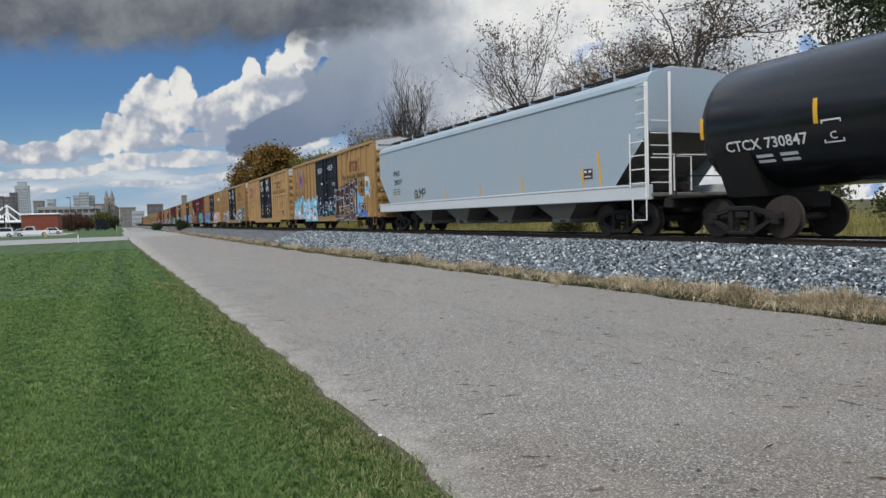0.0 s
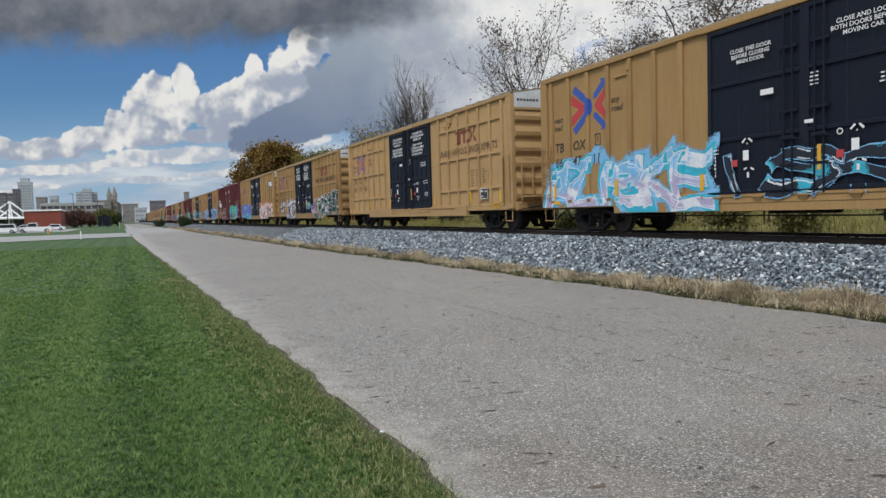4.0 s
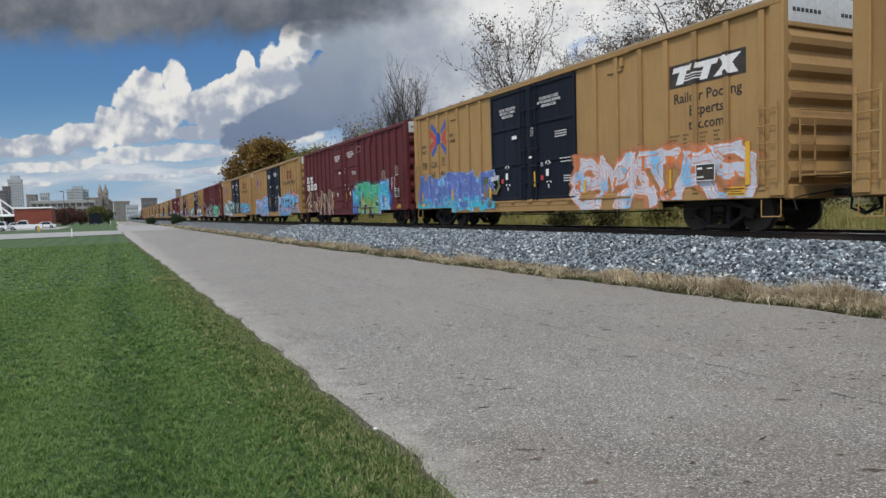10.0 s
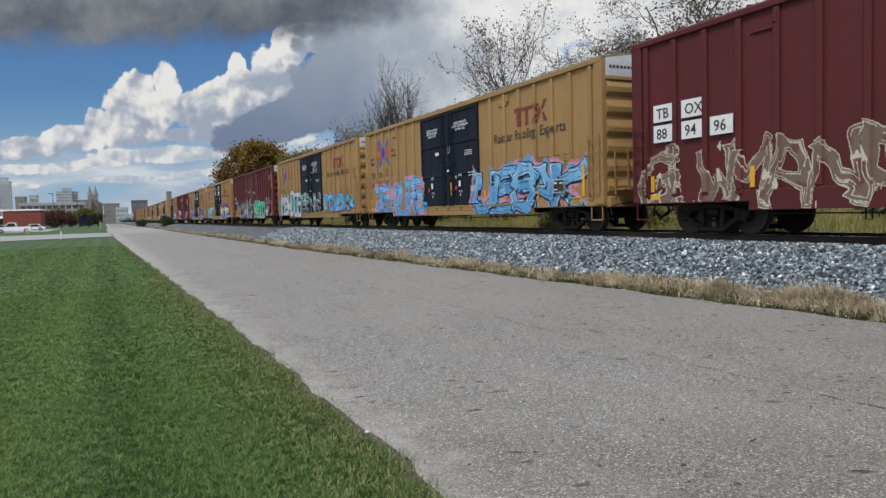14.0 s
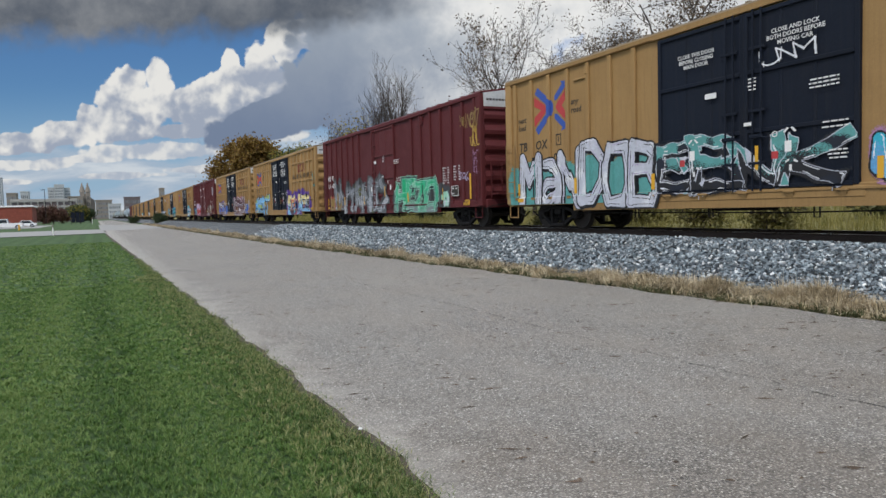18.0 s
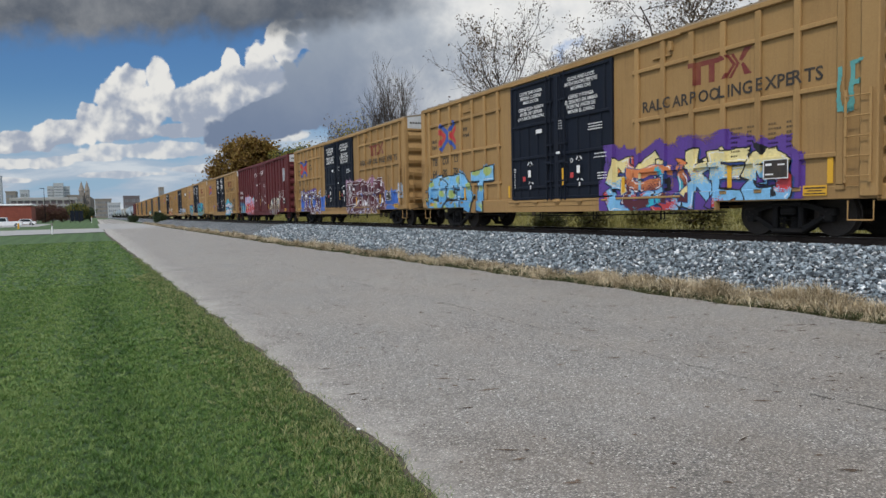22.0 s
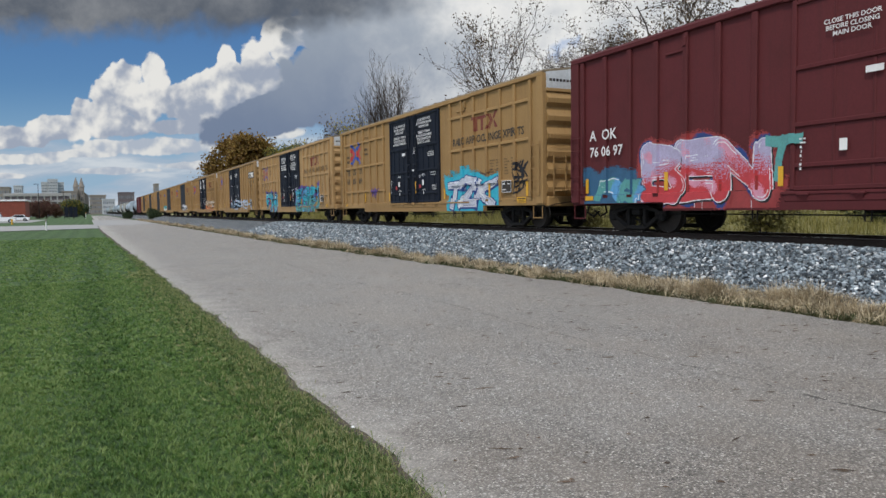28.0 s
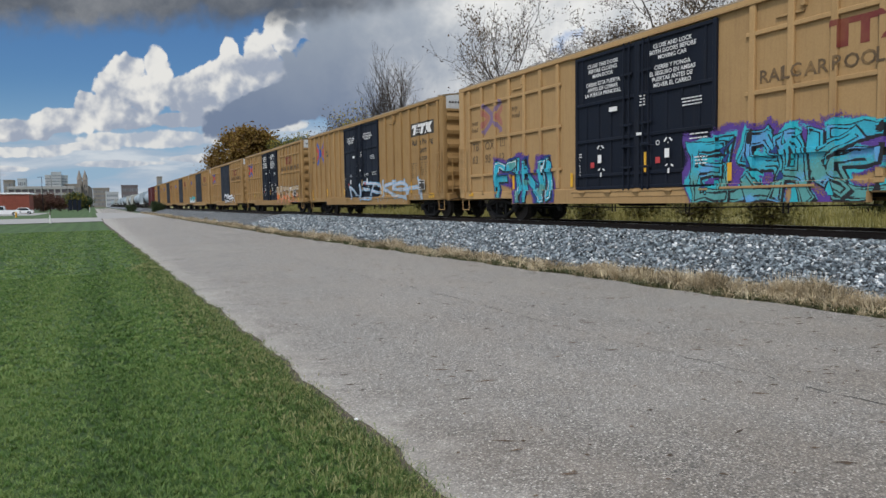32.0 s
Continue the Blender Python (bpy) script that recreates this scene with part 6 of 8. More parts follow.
PAINT = {"sky": (0.20, 0.46, 0.72), "teal": (0.03, 0.42, 0.50), "turquoise": (0.035, 0.40, 0.54), "white": (0.70, 0.72, 0.76), "black": (0.012, 0.012, 0.016), "green": (0.03, 0.42, 0.22), "olive": (0.20, 0.28, 0.06),
         "orange": (0.62, 0.20, 0.07), "pink": (0.62, 0.28, 0.38), "purple": (0.10, 0.045, 0.26), "navy2": (0.02, 0.05, 0.20), "plum": (0.09, 0.018, 0.028), "cream": (0.72, 0.62, 0.30), "silver": (0.36, 0.38, 0.42),
         "royal": (0.05, 0.14, 0.48), "ruby": (0.50, 0.05, 0.06), "pine": (0.018, 0.055, 0.055), "lilac": (0.42, 0.38, 0.55), "tan": (0.42, 0.33, 0.22), "grey": (0.16, 0.17, 0.19), "umber": (0.055, 0.026, 0.022), "gold": (0.45, 0.28, 0.05),
         "jade": (0.05, 0.36, 0.22), "periwinkle": (0.11, 0.16, 0.44), "pale": (0.52, 0.54, 0.62), "dun": (0.17, 0.115, 0.085), "cream2": (0.55, 0.52, 0.42), "maroon2": (0.14, 0.05, 0.045), "grey2": (0.045, 0.05, 0.055), "steel": (0.20, 0.215, 0.24), "mint": (0.32, 0.62, 0.48), "navy": (0.010, 0.014, 0.026), "umber2": (0.035, 0.018, 0.018), "pine2": (0.012, 0.035, 0.035), "periwinkle2": (0.075, 0.14, 0.36), "orange2": (0.50, 0.20, 0.10),
         "sky2": (0.11, 0.33, 0.60), "teal2": (0.10, 0.32, 0.31), "lilac2": (0.36, 0.19, 0.32), "gold2": (0.26, 0.17, 0.06), "ruby2": (0.30, 0.045, 0.045), "steel2": (0.11, 0.12, 0.13), "olive2": (0.12, 0.13, 0.05), "olive3": (0.36, 0.46, 0.16), "plum2": (0.05, 0.014, 0.030), "navy3": (0.035, 0.11, 0.21)}
for k_, c_ in PAINT.items():
    spray("spray_" + k_, c_)


def bar_dist(px, pz, a, b, rounded=False, swell=0.0):
    """Distance to a bar, square-ended or rounded, that may swell towards its end."""
    dx_, dz_ = b[0] - a[0], b[1] - a[1]
    ln = math.hypot(dx_, dz_) + 1e-9
    dx_, dz_ = dx_ / ln, dz_ / ln
    t = (px - (a[0] + b[0]) / 2) * dx_ + (pz - (a[1] + b[1]) / 2) * dz_
    across, over = np.abs((px - a[0]) * dz_ - (pz - a[1]) * dx_), np.abs(t) - ln / 2
    d = np.hypot(across, np.maximum(over, 0)) if rounded else np.maximum(across, over)
    return d - swell * np.clip(t / ln, -.5, .5)


def soft(px, pz, seed, scale, kinked=False):
    """Wandering values in -1..1, smooth or with sharp turns."""
    r = random.Random(seed)
    out = 0
    for i in range(5):
        a, ph, k = r.uniform(0, 6.28), r.uniform(0, 6.28), scale * r.uniform(.6, 2.2)
        w_ = np.sin((px * math.cos(a) + pz * math.sin(a)) * k + ph)
        out = out + (np.arcsin(w_) * .64 if kinked else w_)
    return out / 3


def graffiti(car, style, word, u0, u1, z0, z1, fill, fill2, line, back=None, halo=0.10, shine="white", thick=0.15, seed=1, wild=0.26, tone=None, cell=0.014, edge=0.03, rise=0.0, shade=None, parting=.5, outer=False, slivers=0,
             rounded=False, wide=1.12, mist=None, holes=None, inner=0.0, spread=.10, label="spray-painted graffiti letters"):
    """A painted piece: misty rim, backdrop, overlapping outlined letters with wedges cut into them, two-tone fill, inner lines."""
    pad = 0.40
    us, zs = np.arange(u0 - pad, u1 + pad, cell), np.arange(max(z0 - .2, .585), z1 + pad + max(rise, 0), cell)
    U, Z = np.meshgrid(us + cell / 2, zs + cell / 2)
    dice = np.random.default_rng(seed).random(U.shape)
    wu = U + wild * (.30 * soft(U, Z, seed, 2.6, not rounded) + .10 * soft(U, Z, seed + 60, 7, not rounded))
    wz = Z + wild * (.26 * soft(U, Z, seed + 50, 2.2, not rounded) + .10 * soft(U, Z, seed + 61, 6, not rounded))
    n = len(word)
    adv = (u1 - u0) / n
    thick = min(thick, adv * (.24 if n > 1 else .45))
    r = random.Random(seed)
    fields = []
    for i, ch in enumerate(word):
        if ch == " ":
            continue
        w_ = adv * wide
        ox, sx = u0 + adv * (i + .5) - w_ / 2 + thick * .6, (w_ - thick * 1.2) / 6
        lo = z0 + thick * .8 + r.uniform(0, .08) * (z1 - z0)
        hi = z1 - thick * .8 - r.uniform(0, .16) * (z1 - z0) + rise * (i + .5) / n
        if ch.islower():
            hi -= .12 * (z1 - z0)
        lean = r.uniform(-.22, .22) * adv * (0 if rounded else 1)
        d = np.full(U.shape, 9.0)
        for line_ in STROKES[ch.upper() if ch not in STROKES else ch].split("|"):
            pts = [(ox + int(q[0]) * sx + lean * int(q[1]) / 9, lo + (hi - lo) * int(q[1]) / 9) for q in line_.split()]
            for a, b in zip(pts, pts[1:]):
                d = np.minimum(d, bar_dist(wu, wz, a, b, rounded, thick * r.uniform(-.5, .5)))
        fields.append(d)
    best = np.minimum.reduce(fields)
    kind = np.full(U.shape, -1)
    names = [back or line, line, fill, fill2, shine, tone or fill, shade or line, mist or back or line, holes or shine]
    if mist:
        kind = np.where(best + .12 * soft(U, Z, seed + 9, 3) < thick + halo + .13 * dice ** .8, 7, kind)
    if back:
        cloud = best + (.03 if outer else .10) * soft(U, Z, seed + 3, 4) + .05 * (dice - .5)
        if outer:
            kind = np.where(best + .03 * soft(U, Z, seed + 3, 4) < thick + halo + edge, 1, kind)
            cloud = best + .03 * soft(U, Z, seed + 3, 4)
        kind = np.where(cloud < thick + halo, 0, kind)
    split = (Z - z0) / (z1 - z0) + .14 * soft(U, Z, seed + 5, 3) + .30 * (dice - .5)
    body = np.where(split > parting, 2, 3)
    body = np.where(soft(U, Z, seed + 21, 5) + .45 * (dice - .5) > .55, 5, body)
    o = max(1, int(.05 / cell))
    order = list(range(len(fields)))
    r.shuffle(order)
    for i in order:
        d = fields[i]
        if shade:
            kind = np.where(np.roll(d, (-o, o), (0, 1)) < np.where(best < thick + edge + .15, thick + edge, -9.0), 6, kind)
        kind = np.where(d < thick + edge, 1, kind)
        within = d < thick
        kind = np.where(within, body, kind)
        if inner:
            kind = np.where(within & (np.abs(d - thick * .52) < inner) & (soft(U, Z, seed + 33 + i, 4) > -.15), 1, kind)
        kind = np.where(within & (np.abs(d - thick * .72) < .011) & (soft(U, Z, seed + 7 + i, 5) > .30) & (thick > .08), 4, kind)
    for i in range(slivers):
        # pointed wedges, outlined, that cut into the letters
        a_, x_, y_, l_, w_ = r.gauss(1.5, .55), r.uniform(u0, u1), r.uniform(z0 - .05, z1 - .15 + rise * .5), r.uniform(.18, .50), r.uniform(.05, .13)
        t_ = ((U - x_) * math.cos(a_) + (Z - y_) * math.sin(a_)) / l_
        n_ = np.abs((U - x_) * math.sin(a_) - (Z - y_) * math.cos(a_)) + .04 * soft(U, Z, seed + i, 6)
        in_ = (t_ > 0) & (t_ < 1) & (best < thick + halo)
        kind = np.where(in_ & (n_ < w_ * (1 - t_)), 1, kind)
        if i % 3:
            kind = np.where(in_ & (t_ > .08) & (n_ < w_ * (1 - t_) - .022), 8 if i % 3 == 1 else 0, kind)
    for i in range(int((u1 - u0) * 1.2)):
        # thin runs of wet paint
        x_, len_ = r.uniform(u0, u1), r.uniform(.06, .22)
        foot = z0 + r.uniform(.0, .12)
        kind = np.where((np.abs(U - x_) < cell * .6) & (Z < foot) & (Z > foot - len_) & (kind < 0), 1, kind)
    if style:
        kind = np.where((Z < .775) & (np.abs(U - HALF) > 5.9), -1, kind)
        kind = np.where((U < .06) | (U > 2 * HALF - .06), -1, kind)
    if (kind >= 0).any():
        me = skin(style, us, zs, kind, ["spray_" + m for m in names], HALF if style else 10.1, .008 + .0011 * (seed % 7))
        part("graffiti", me, car, label)


def wash(car, style, u0, u1, z0, z1, colours, seed, label, cell=.02, levels=(.0, .34, 2)):
    """A painted-over area with a billowing top; colours from below upwards."""
    us, zs = np.arange(u0 - .2, u1 + .2, cell), np.arange(z0, z1 + .6, cell)
    U, Z = np.meshgrid(us + cell / 2, zs + cell / 2)
    top = z1 + .22 * np.abs(np.sin(U * 2.1 + seed)) - .18 + .10 * soft(U, U * 0, seed + 2, 6)
    left_, right_ = u0 + .12 * soft(Z, Z * 0, seed + 3, 5), u1 + .15 * soft(Z, Z * 0, seed + 4, 5)
    rel = (Z - z0) / (z1 - z0) + .04 * soft(U, Z, seed + 5, 3)
    k = np.where(rel > levels[1], 1, 0)
    if len(colours) > 2:
        k = np.where(soft(U, Z, seed + 8, 3.2) > .62, 2, k)
    haze = .10 * np.random.default_rng(seed).random(U.shape)
    k = np.where((Z < top - haze) & (U > left_ + haze) & (U < right_ - haze), k, -1)
    k = np.where((Z < .775) & (np.abs(U - HALF) > 5.9), -1, k)
    part("graffiti", skin(style, us, zs, k, ["spray_" + m for m in colours], HALF, .0055), car, label)


g = graffiti
C = CARS
g(C[0], "posts", "AZISKE", .35, 7.0, .62, 2.20, "sky", "lilac", "white", "turquoise", seed=1, thick=.13, tone="white", wild=.5, slivers=22, holes="turquoise", mist="sky", inner=.010, label="pale blue graffiti letters")
g(C[0], "posts", "ISK", 7.1, 11.6, .95, 1.85, "navy", "navy", "sky", None, seed=51, thick=.10, edge=.018, tone="turquoise", wild=.5, label="thin pale blue graffiti lines across the doors")
g(C[0], "posts", "ESO", 11.95, 16.0, .64, 2.80, "umber", "umber", "pale", "umber", seed=2, shine="sky", thick=.22, halo=.13, tone="umber2", edge=.034, wild=.10, slivers=5, holes="turquoise", outer=False, label="brown graffiti letters outlined in white and blue")
g(C[0], "posts", "CL", 15.7, 17.5, .80, 2.05, "sky", "royal", "navy2", "sky", seed=52, thick=.16, halo=.06, wild=.4, label="blue graffiti swirl")
g(C[0], "posts", "W", 17.30, 18.15, 1.88, 2.45, "pale", "pale", "white", None, seed=66, thick=.055, edge=.015, wild=.12, rounded=True, label="white petals of a tag")
g(C[0], "posts", "O", 17.48, 17.98, 2.2, 3.05, "pale", "sky", "white", None, seed=3, thick=.10, edge=.015, wild=.05, rounded=True, label="white leaf-shaped tag")
g(C[0], "posts", "RESR", 16.2, 17.2, 2.2, 2.85, "black", "black", "umber", None, seed=4, thick=.026, edge=0, label="black scrawled tag")
g(C[2], "grid", "FISTE", 1.5, 7.0, .63, 2.05, "pale", "lilac", "black", "pale", halo=.03, slivers=18, holes="sky", seed=6, thick=.12, edge=.035, shade="black", tone="white", shine="white", wild=.55, inner=.012, label="white graffiti letters shaded pale blue")
g(C[2], "grid", "UHATNT", 12.6, 18.9, .64, 1.78, "pine", "pine", "white", "pine", seed=7, thick=.17, halo=.12, outer=True, slivers=26, holes="pale", edge=.026, wild=.24, rise=.45, shine="pine", tone="pine2", wide=1.2, label="dark green graffiti letters outlined in white")
g(C[2], "grid", "O", 12.1, 12.7, .85, 1.75, "purple", "lilac", "purple", None, seed=53, thick=.20, wild=.1, rounded=True, tone="white", label="purple and white ball")
g(C[2], "grid", "KAN", 10.6, 11.5, 1.25, 1.75, "green", "navy2", "white", None, seed=8, thick=.05, edge=.012, label="small tag on the door")
wash(C[3], "posts", .3, 7.1, .77, 1.95, ["turquoise", "periwinkle", "periwinkle2"], 9, "periwinkle and turquoise painted-over area with billowing top")
g(C[3], "posts", "UASTENE", .6, 7.2, .66, 2.15, "periwinkle", "turquoise", "sky", None, seed=54, thick=.17, edge=.012, tone="periwinkle2", parting=.25, wild=.35, slivers=14, holes="periwinkle2", shine="pale", label="periwinkle graffiti letters")
g(C[3], "posts", "AP", 6.3, 7.5, .80, 2.0, "olive2", "gold2", "black", None, seed=55, thick=.07, edge=.02, tone="pale", wild=.5, label="olive graffiti letters edged in black")
g(C[3], "posts", "SMATRS", 12.1, 18.2, .62, 2.05, "pale", "pale", "orange", None, seed=10, thick=.16, halo=.0, slivers=26, holes="sky", edge=.022, shine="white", tone="sky", wild=.6, mist="orange2", inner=.010, wide=1.25, label="pale graffiti letters edged in orange")
g(C[4], "oxide", "GLWMANA", .3, 6.9, .63, 2.15, "dun", "dun", "cream2", None, seed=11, thick=.12, edge=.018, tone="maroon2", shine="cream2", wild=.55, slivers=20, holes="maroon2", inner=.008, label="faded dun graffiti letters with thin cream outlines")
g(C[4], "oxide", "IE", 10.9, 12.2, .80, 1.9, "turquoise", "royal", "navy2", "royal", seed=14, thick=.16, mist="navy2", label="turquoise graffiti stroke")
g(C[4], "oxide", "CI", 15.3, 16.8, .72, 2.15, "turquoise", "sky", "navy2", "sky", seed=13, thick=.19, mist="royal", wild=.35, slivers=4, label="turquoise graffiti stroke")
g(C[4], "oxide", "TAREN", 11.7, 15.9, .62, 2.30, "jade", "olive", "mint", "pine", seed=12, thick=.17, halo=.06, slivers=12, holes="pine", edge=.022, tone="green", shine="jade", wild=.22, mist="grey2", shade="pine", label="bright green graffiti letters outlined in mint")
g(C[4], "oxide", "O", 12.0, 12.3, 4.02, 4.36, "pale", "pale", "pale", None, seed=15, thick=.010, edge=0, wild=.02, rounded=True, label="thin white drawn ring")
for u_, z_, sd in ((17.40, 2.40, 56), (15.60, 2.28, 57)):
    g(C[4], "oxide", "I", u_, u_ + .48, z_, z_ + .52, "dun", "dun", "dun", None, seed=sd, thick=.17, edge=.0, wild=.10, rounded=True, tone="silver", label="small faded grey painted face shape")
g(C[5], "posts", "ZEALFE", 1.4, 7.2, .62, 2.15, "sky", "sky2", "navy2", "sky2", seed=16, thick=.14, edge=.026, halo=.05, tone="sky2", slivers=16, holes="navy2", inner=.011, wild=.42, mist="pink", label="light blue graffiti letters edged in black and pink")
g(C[5], "posts", "UESAK", 11.7, 17.9, .62, 2.25, "sky", "sky2", "black", "sky2", seed=17, thick=.18, edge=.036, halo=.06, tone="sky2", shade="black", slivers=16, holes="navy2", inner=.012, wild=.34, mist="pink", wide=1.18, label="light blue graffiti letters edged in black and pink")
wash(C[6], "posts", .2, 7.0, .77, 2.1, ["teal2", "teal2"], 74, "misty teal painted backdrop")
g(C[6], "posts", "MaNDOB", .8, 7.0, .62, 2.60, "pale", "pale", "black", None, seed=18, thick=.15, edge=.045, shade="black", tone="white", wild=.08, inner=.009, rounded=True, shine="lilac", wide=1.05, label="white rounded letter graffiti on teal")
g(C[6], "posts", "EENK", 7.05, 11.6, .95, 2.2, "teal2", "black", "pale", "black", seed=19, thick=.12, edge=.016, halo=.04, tone="navy", wild=.4, slivers=14, holes="teal2", label="pale outlined graffiti across the doors")
g(C[6], "posts", "uncleBuck", 12.30, 18.0, .95, 2.16, "turquoise", "sky2", "black", "lilac2", seed=20, thick=.135, halo=.0, edge=.036, wild=.03, tone="sky", shine="white", rounded=True, wide=1.12, shade="black", mist="lilac2", rise=-.16, label="turquoise bubble letter graffiti edged in black and pink")
g(C[6], "posts", "UNM", 10.0, 11.2, 3.50, 3.85, "white", "white", "white", None, seed=21, thick=.018, edge=0, label="white tag on the door")
g(C[6], "posts", "SK", 18.1, 18.6, 2.75, 3.3, "umber", "umber", "umber", None, seed=46, thick=.018, edge=0, label="thin brown tag")
wash(C[7], "oxide", .9, 3.2, .77, 1.75, ["gold2", "gold2", "ruby2"], 75, "dull gold painted-over area")
wash(C[7], "oxide", 10.9, 16.4, .62, 1.75, ["grey2", "grey2"], 72, "black painted backdrop")
g(C[7], "oxide", "MVYANEC", 2.1, 10.0, .62, 2.30, "steel", "silver", "grey2", "steel2", seed=22, thick=.17, halo=.07, slivers=38, holes="olive2", edge=.026, tone="grey", shine="pale", wild=.55, mist="grey2", inner=.012, wide=1.2, label="silver graffiti letters with dark outlines")
g(C[7], "oxide", "HEZO", 11.2, 15.2, .64, 2.10, "green", "steel", "mint", "pine", seed=23, thick=.15, halo=.09, outer=True, slivers=12, holes="pine", edge=.028, parting=.18, shine="mint", tone="jade", inner=.008, wild=.30, wide=1.15, label="green graffiti letters outlined in mint")
g(C[7], "oxide", "MINE", 17.55, 18.3, 3.7, 4.25, "gold2", "gold2", "gold2", None, seed=24, thick=.016, edge=0, label="gold scrawled tag")
g(C[7], "oxide", "SKAZ", 18.15, 18.95, 3.0, 4.4, "gold2", "gold", "gold2", None, seed=25, thick=.030, edge=0, wild=.5, label="gold and brown tag")
g(C[7], "oxide", "OSKE", 18.35, 18.95, 2.0, 2.9, "lilac2", "lilac2", "lilac2", None, seed=58, thick=.014, edge=0, wild=.4, label="lilac scrawled tag")
g(C[7], "oxide", "TAK", 17.2, 18.0, 1.75, 2.15, "lilac", "lilac", "lilac", None, seed=59, thick=.016, edge=0, label="small lilac tag")
g(C[7], "oxide", "O", 15.9, 16.3, .80, 1.35, "mint", "pale", "mint", None, seed=26, thick=.09, label="pale paint splash")
g(C[8], "grid", "SEST", .5, 5.4, .64, 2.10, "sky", "sky2", "black", "sky2", seed=27, thick=.20, halo=.03, tone="olive3", slivers=8, holes="olive3", edge=.040, shade="black", shine="white", wild=.22, rise=.1, label="light blue and lime graffiti letters")
g(C[8], "grid", "O", .8, 1.5, .9, 1.7, "royal", "royal", "navy2", None, seed=60, thick=.2, rounded=True, wild=.1, label="blue painted ball")
g(C[8], "grid", "SKUKES", 11.9, 17.2, .62, 1.95, "cream", "sky", "black", "purple", seed=28, thick=.16, halo=.20, slivers=22, holes="orange", parting=.6, tone="ruby", shine="white", edge=.032, shade="navy2", wild=.38, mist="purple", label="many-coloured graffiti letters on purple")
g(C[8], "grid", "EI", 12.4, 15.2, .70, 1.75, "orange", "plum", "navy2", None, seed=61, thick=.12, edge=.02, tone="turquoise", wild=.5, slivers=6, holes="cream", label="orange and plum graffiti strokes")
wash(C[9], "grid", 1.2, 6.9, .77, 1.75, ["royal", "royal", "purple"], 73, "blue painted backdrop with billowing top")
g(C[9], "grid", "TEDI", 1.7, 6.3, .64, 2.0, "plum2", "plum", "white", "plum2", seed=29, thick=.16, halo=.07, outer=True, slivers=20, holes="pale", edge=.024, tone="plum", shine="plum", wild=.30, mist="purple", wide=1.2, label="dark plum graffiti letters outlined in white")
wash(C[9], "grid", 15.3, 18.0, .62, 1.75, ["royal", "royal"], 31, "blue painted graffiti cloud")
g(C[9], "grid", "GERMS", 11.35, 16.2, .62, 2.15, "plum", "plum", "white", "plum", seed=30, thick=.17, halo=.13, outer=True, slivers=30, holes="royal", edge=.024, tone="plum2", shine="plum2", wild=.34, mist="lilac2", wide=1.25, label="maroon graffiti letters outlined in white")
g(C[9], "grid", "EB", 18.0, 18.7, 1.3, 1.95, "pale", "pale", "sky", None, seed=48, thick=.05, edge=.015, wild=.1, label="pale blue tag")
wash(C[10], "oxide", .6, 3.1, .77, 1.80, ["navy3", "navy3"], 76, "dark blue painted patch")
g(C[10], "oxide", "RO", 1.2, 2.7, .85, 1.45, "teal2", "teal2", "navy3", None, seed=33, thick=.12, edge=.02, tone="sky2", wild=.4, label="dull teal scribble")
wash(C[10], "oxide", 2.8, 6.9, .62, 1.45, ["ruby2", "ruby2"], 77, "red painted backdrop")
g(C[10], "oxide", "BEN", 3.0, 6.4, .75, 2.25, "lilac", "ruby", "white", "navy2", seed=32, thick=.21, halo=.04, wild=.12, parting=.55, shade="black", tone="pink", edge=.020, rounded=True, mist="ruby2", wide=1.15, label="red and lilac graffiti letters outlined in white")
g(C[10], "oxide", "T", 6.3, 7.1, 1.2, 2.1, "teal2", "teal2", "teal2", None, seed=62, thick=.08, wild=.4, label="dull turquoise stroke")
g(C[10], "oxide", "AINN", 12.9, 15.8, .66, 1.85, "cream2", "dun", "black", None, seed=34, thick=.13, edge=.025, tone="silver", wild=.5, slivers=8, holes="dun", label="pale scrawled graffiti")
g(C[10], "oxide", "I", 17.2, 17.85, 2.95, 4.05, "silver", "silver", "silver", None, seed=35, thick=.34, edge=0, wild=.02, rounded=True, label="pale oval paint patch")
g(C[11], "grid", "T2K", 12.5, 16.0, .66, 1.88, "pale", "pale", "navy2", "turquoise", seed=36, thick=.145, halo=.17, wild=.07, tone="white", edge=.034, shade="navy2", mist="turquoise", inner=.007, label="white graffiti letters on turquoise")
for z_, sd in ((1.70, 37), (1.15, 63)):
    g(C[11], "grid", "ESK", 17.45, 18.15, z_, z_ + .48, "black", "black", "umber", None, seed=sd, thick=.035, edge=0, wild=.5, label="dark scrawled tag")
g(C[11], "grid", "NAY", 15.2, 16.4, 1.85, 2.05, "umber", "umber", "umber", None, seed=64, thick=.012, edge=0, label="thin dark tag")
g(C[12], "grid", "FINI", 2.6, 6.1, .64, 2.05, "turquoise", "turquoise", "black", "navy2", seed=38, thick=.13, halo=.05, edge=.024, slivers=14, holes="navy2", shade="black", tone="teal2", wild=.45, mist="purple", inner=.010, wide=1.2, label="turquoise graffiti letters edged in dark blue")
g(C[12], "grid", "ELSAKEI", 11.5, 16.3, .62, 2.00, "turquoise", "teal2", "black", "teal", seed=39, thick=.14, halo=.07, slivers=30, holes="navy2", edge=.024, shade="black", tone="sky2", shine="black", wild=.42, mist="purple", inner=.016, wide=1.3, rise=.15, label="turquoise graffiti letters edged in black")
g(C[12], "grid", "STOKE", 16.6, 17.9, .80, 1.05, "black", "black", "black", None, seed=65, thick=.012, edge=0, label="thin black signature")
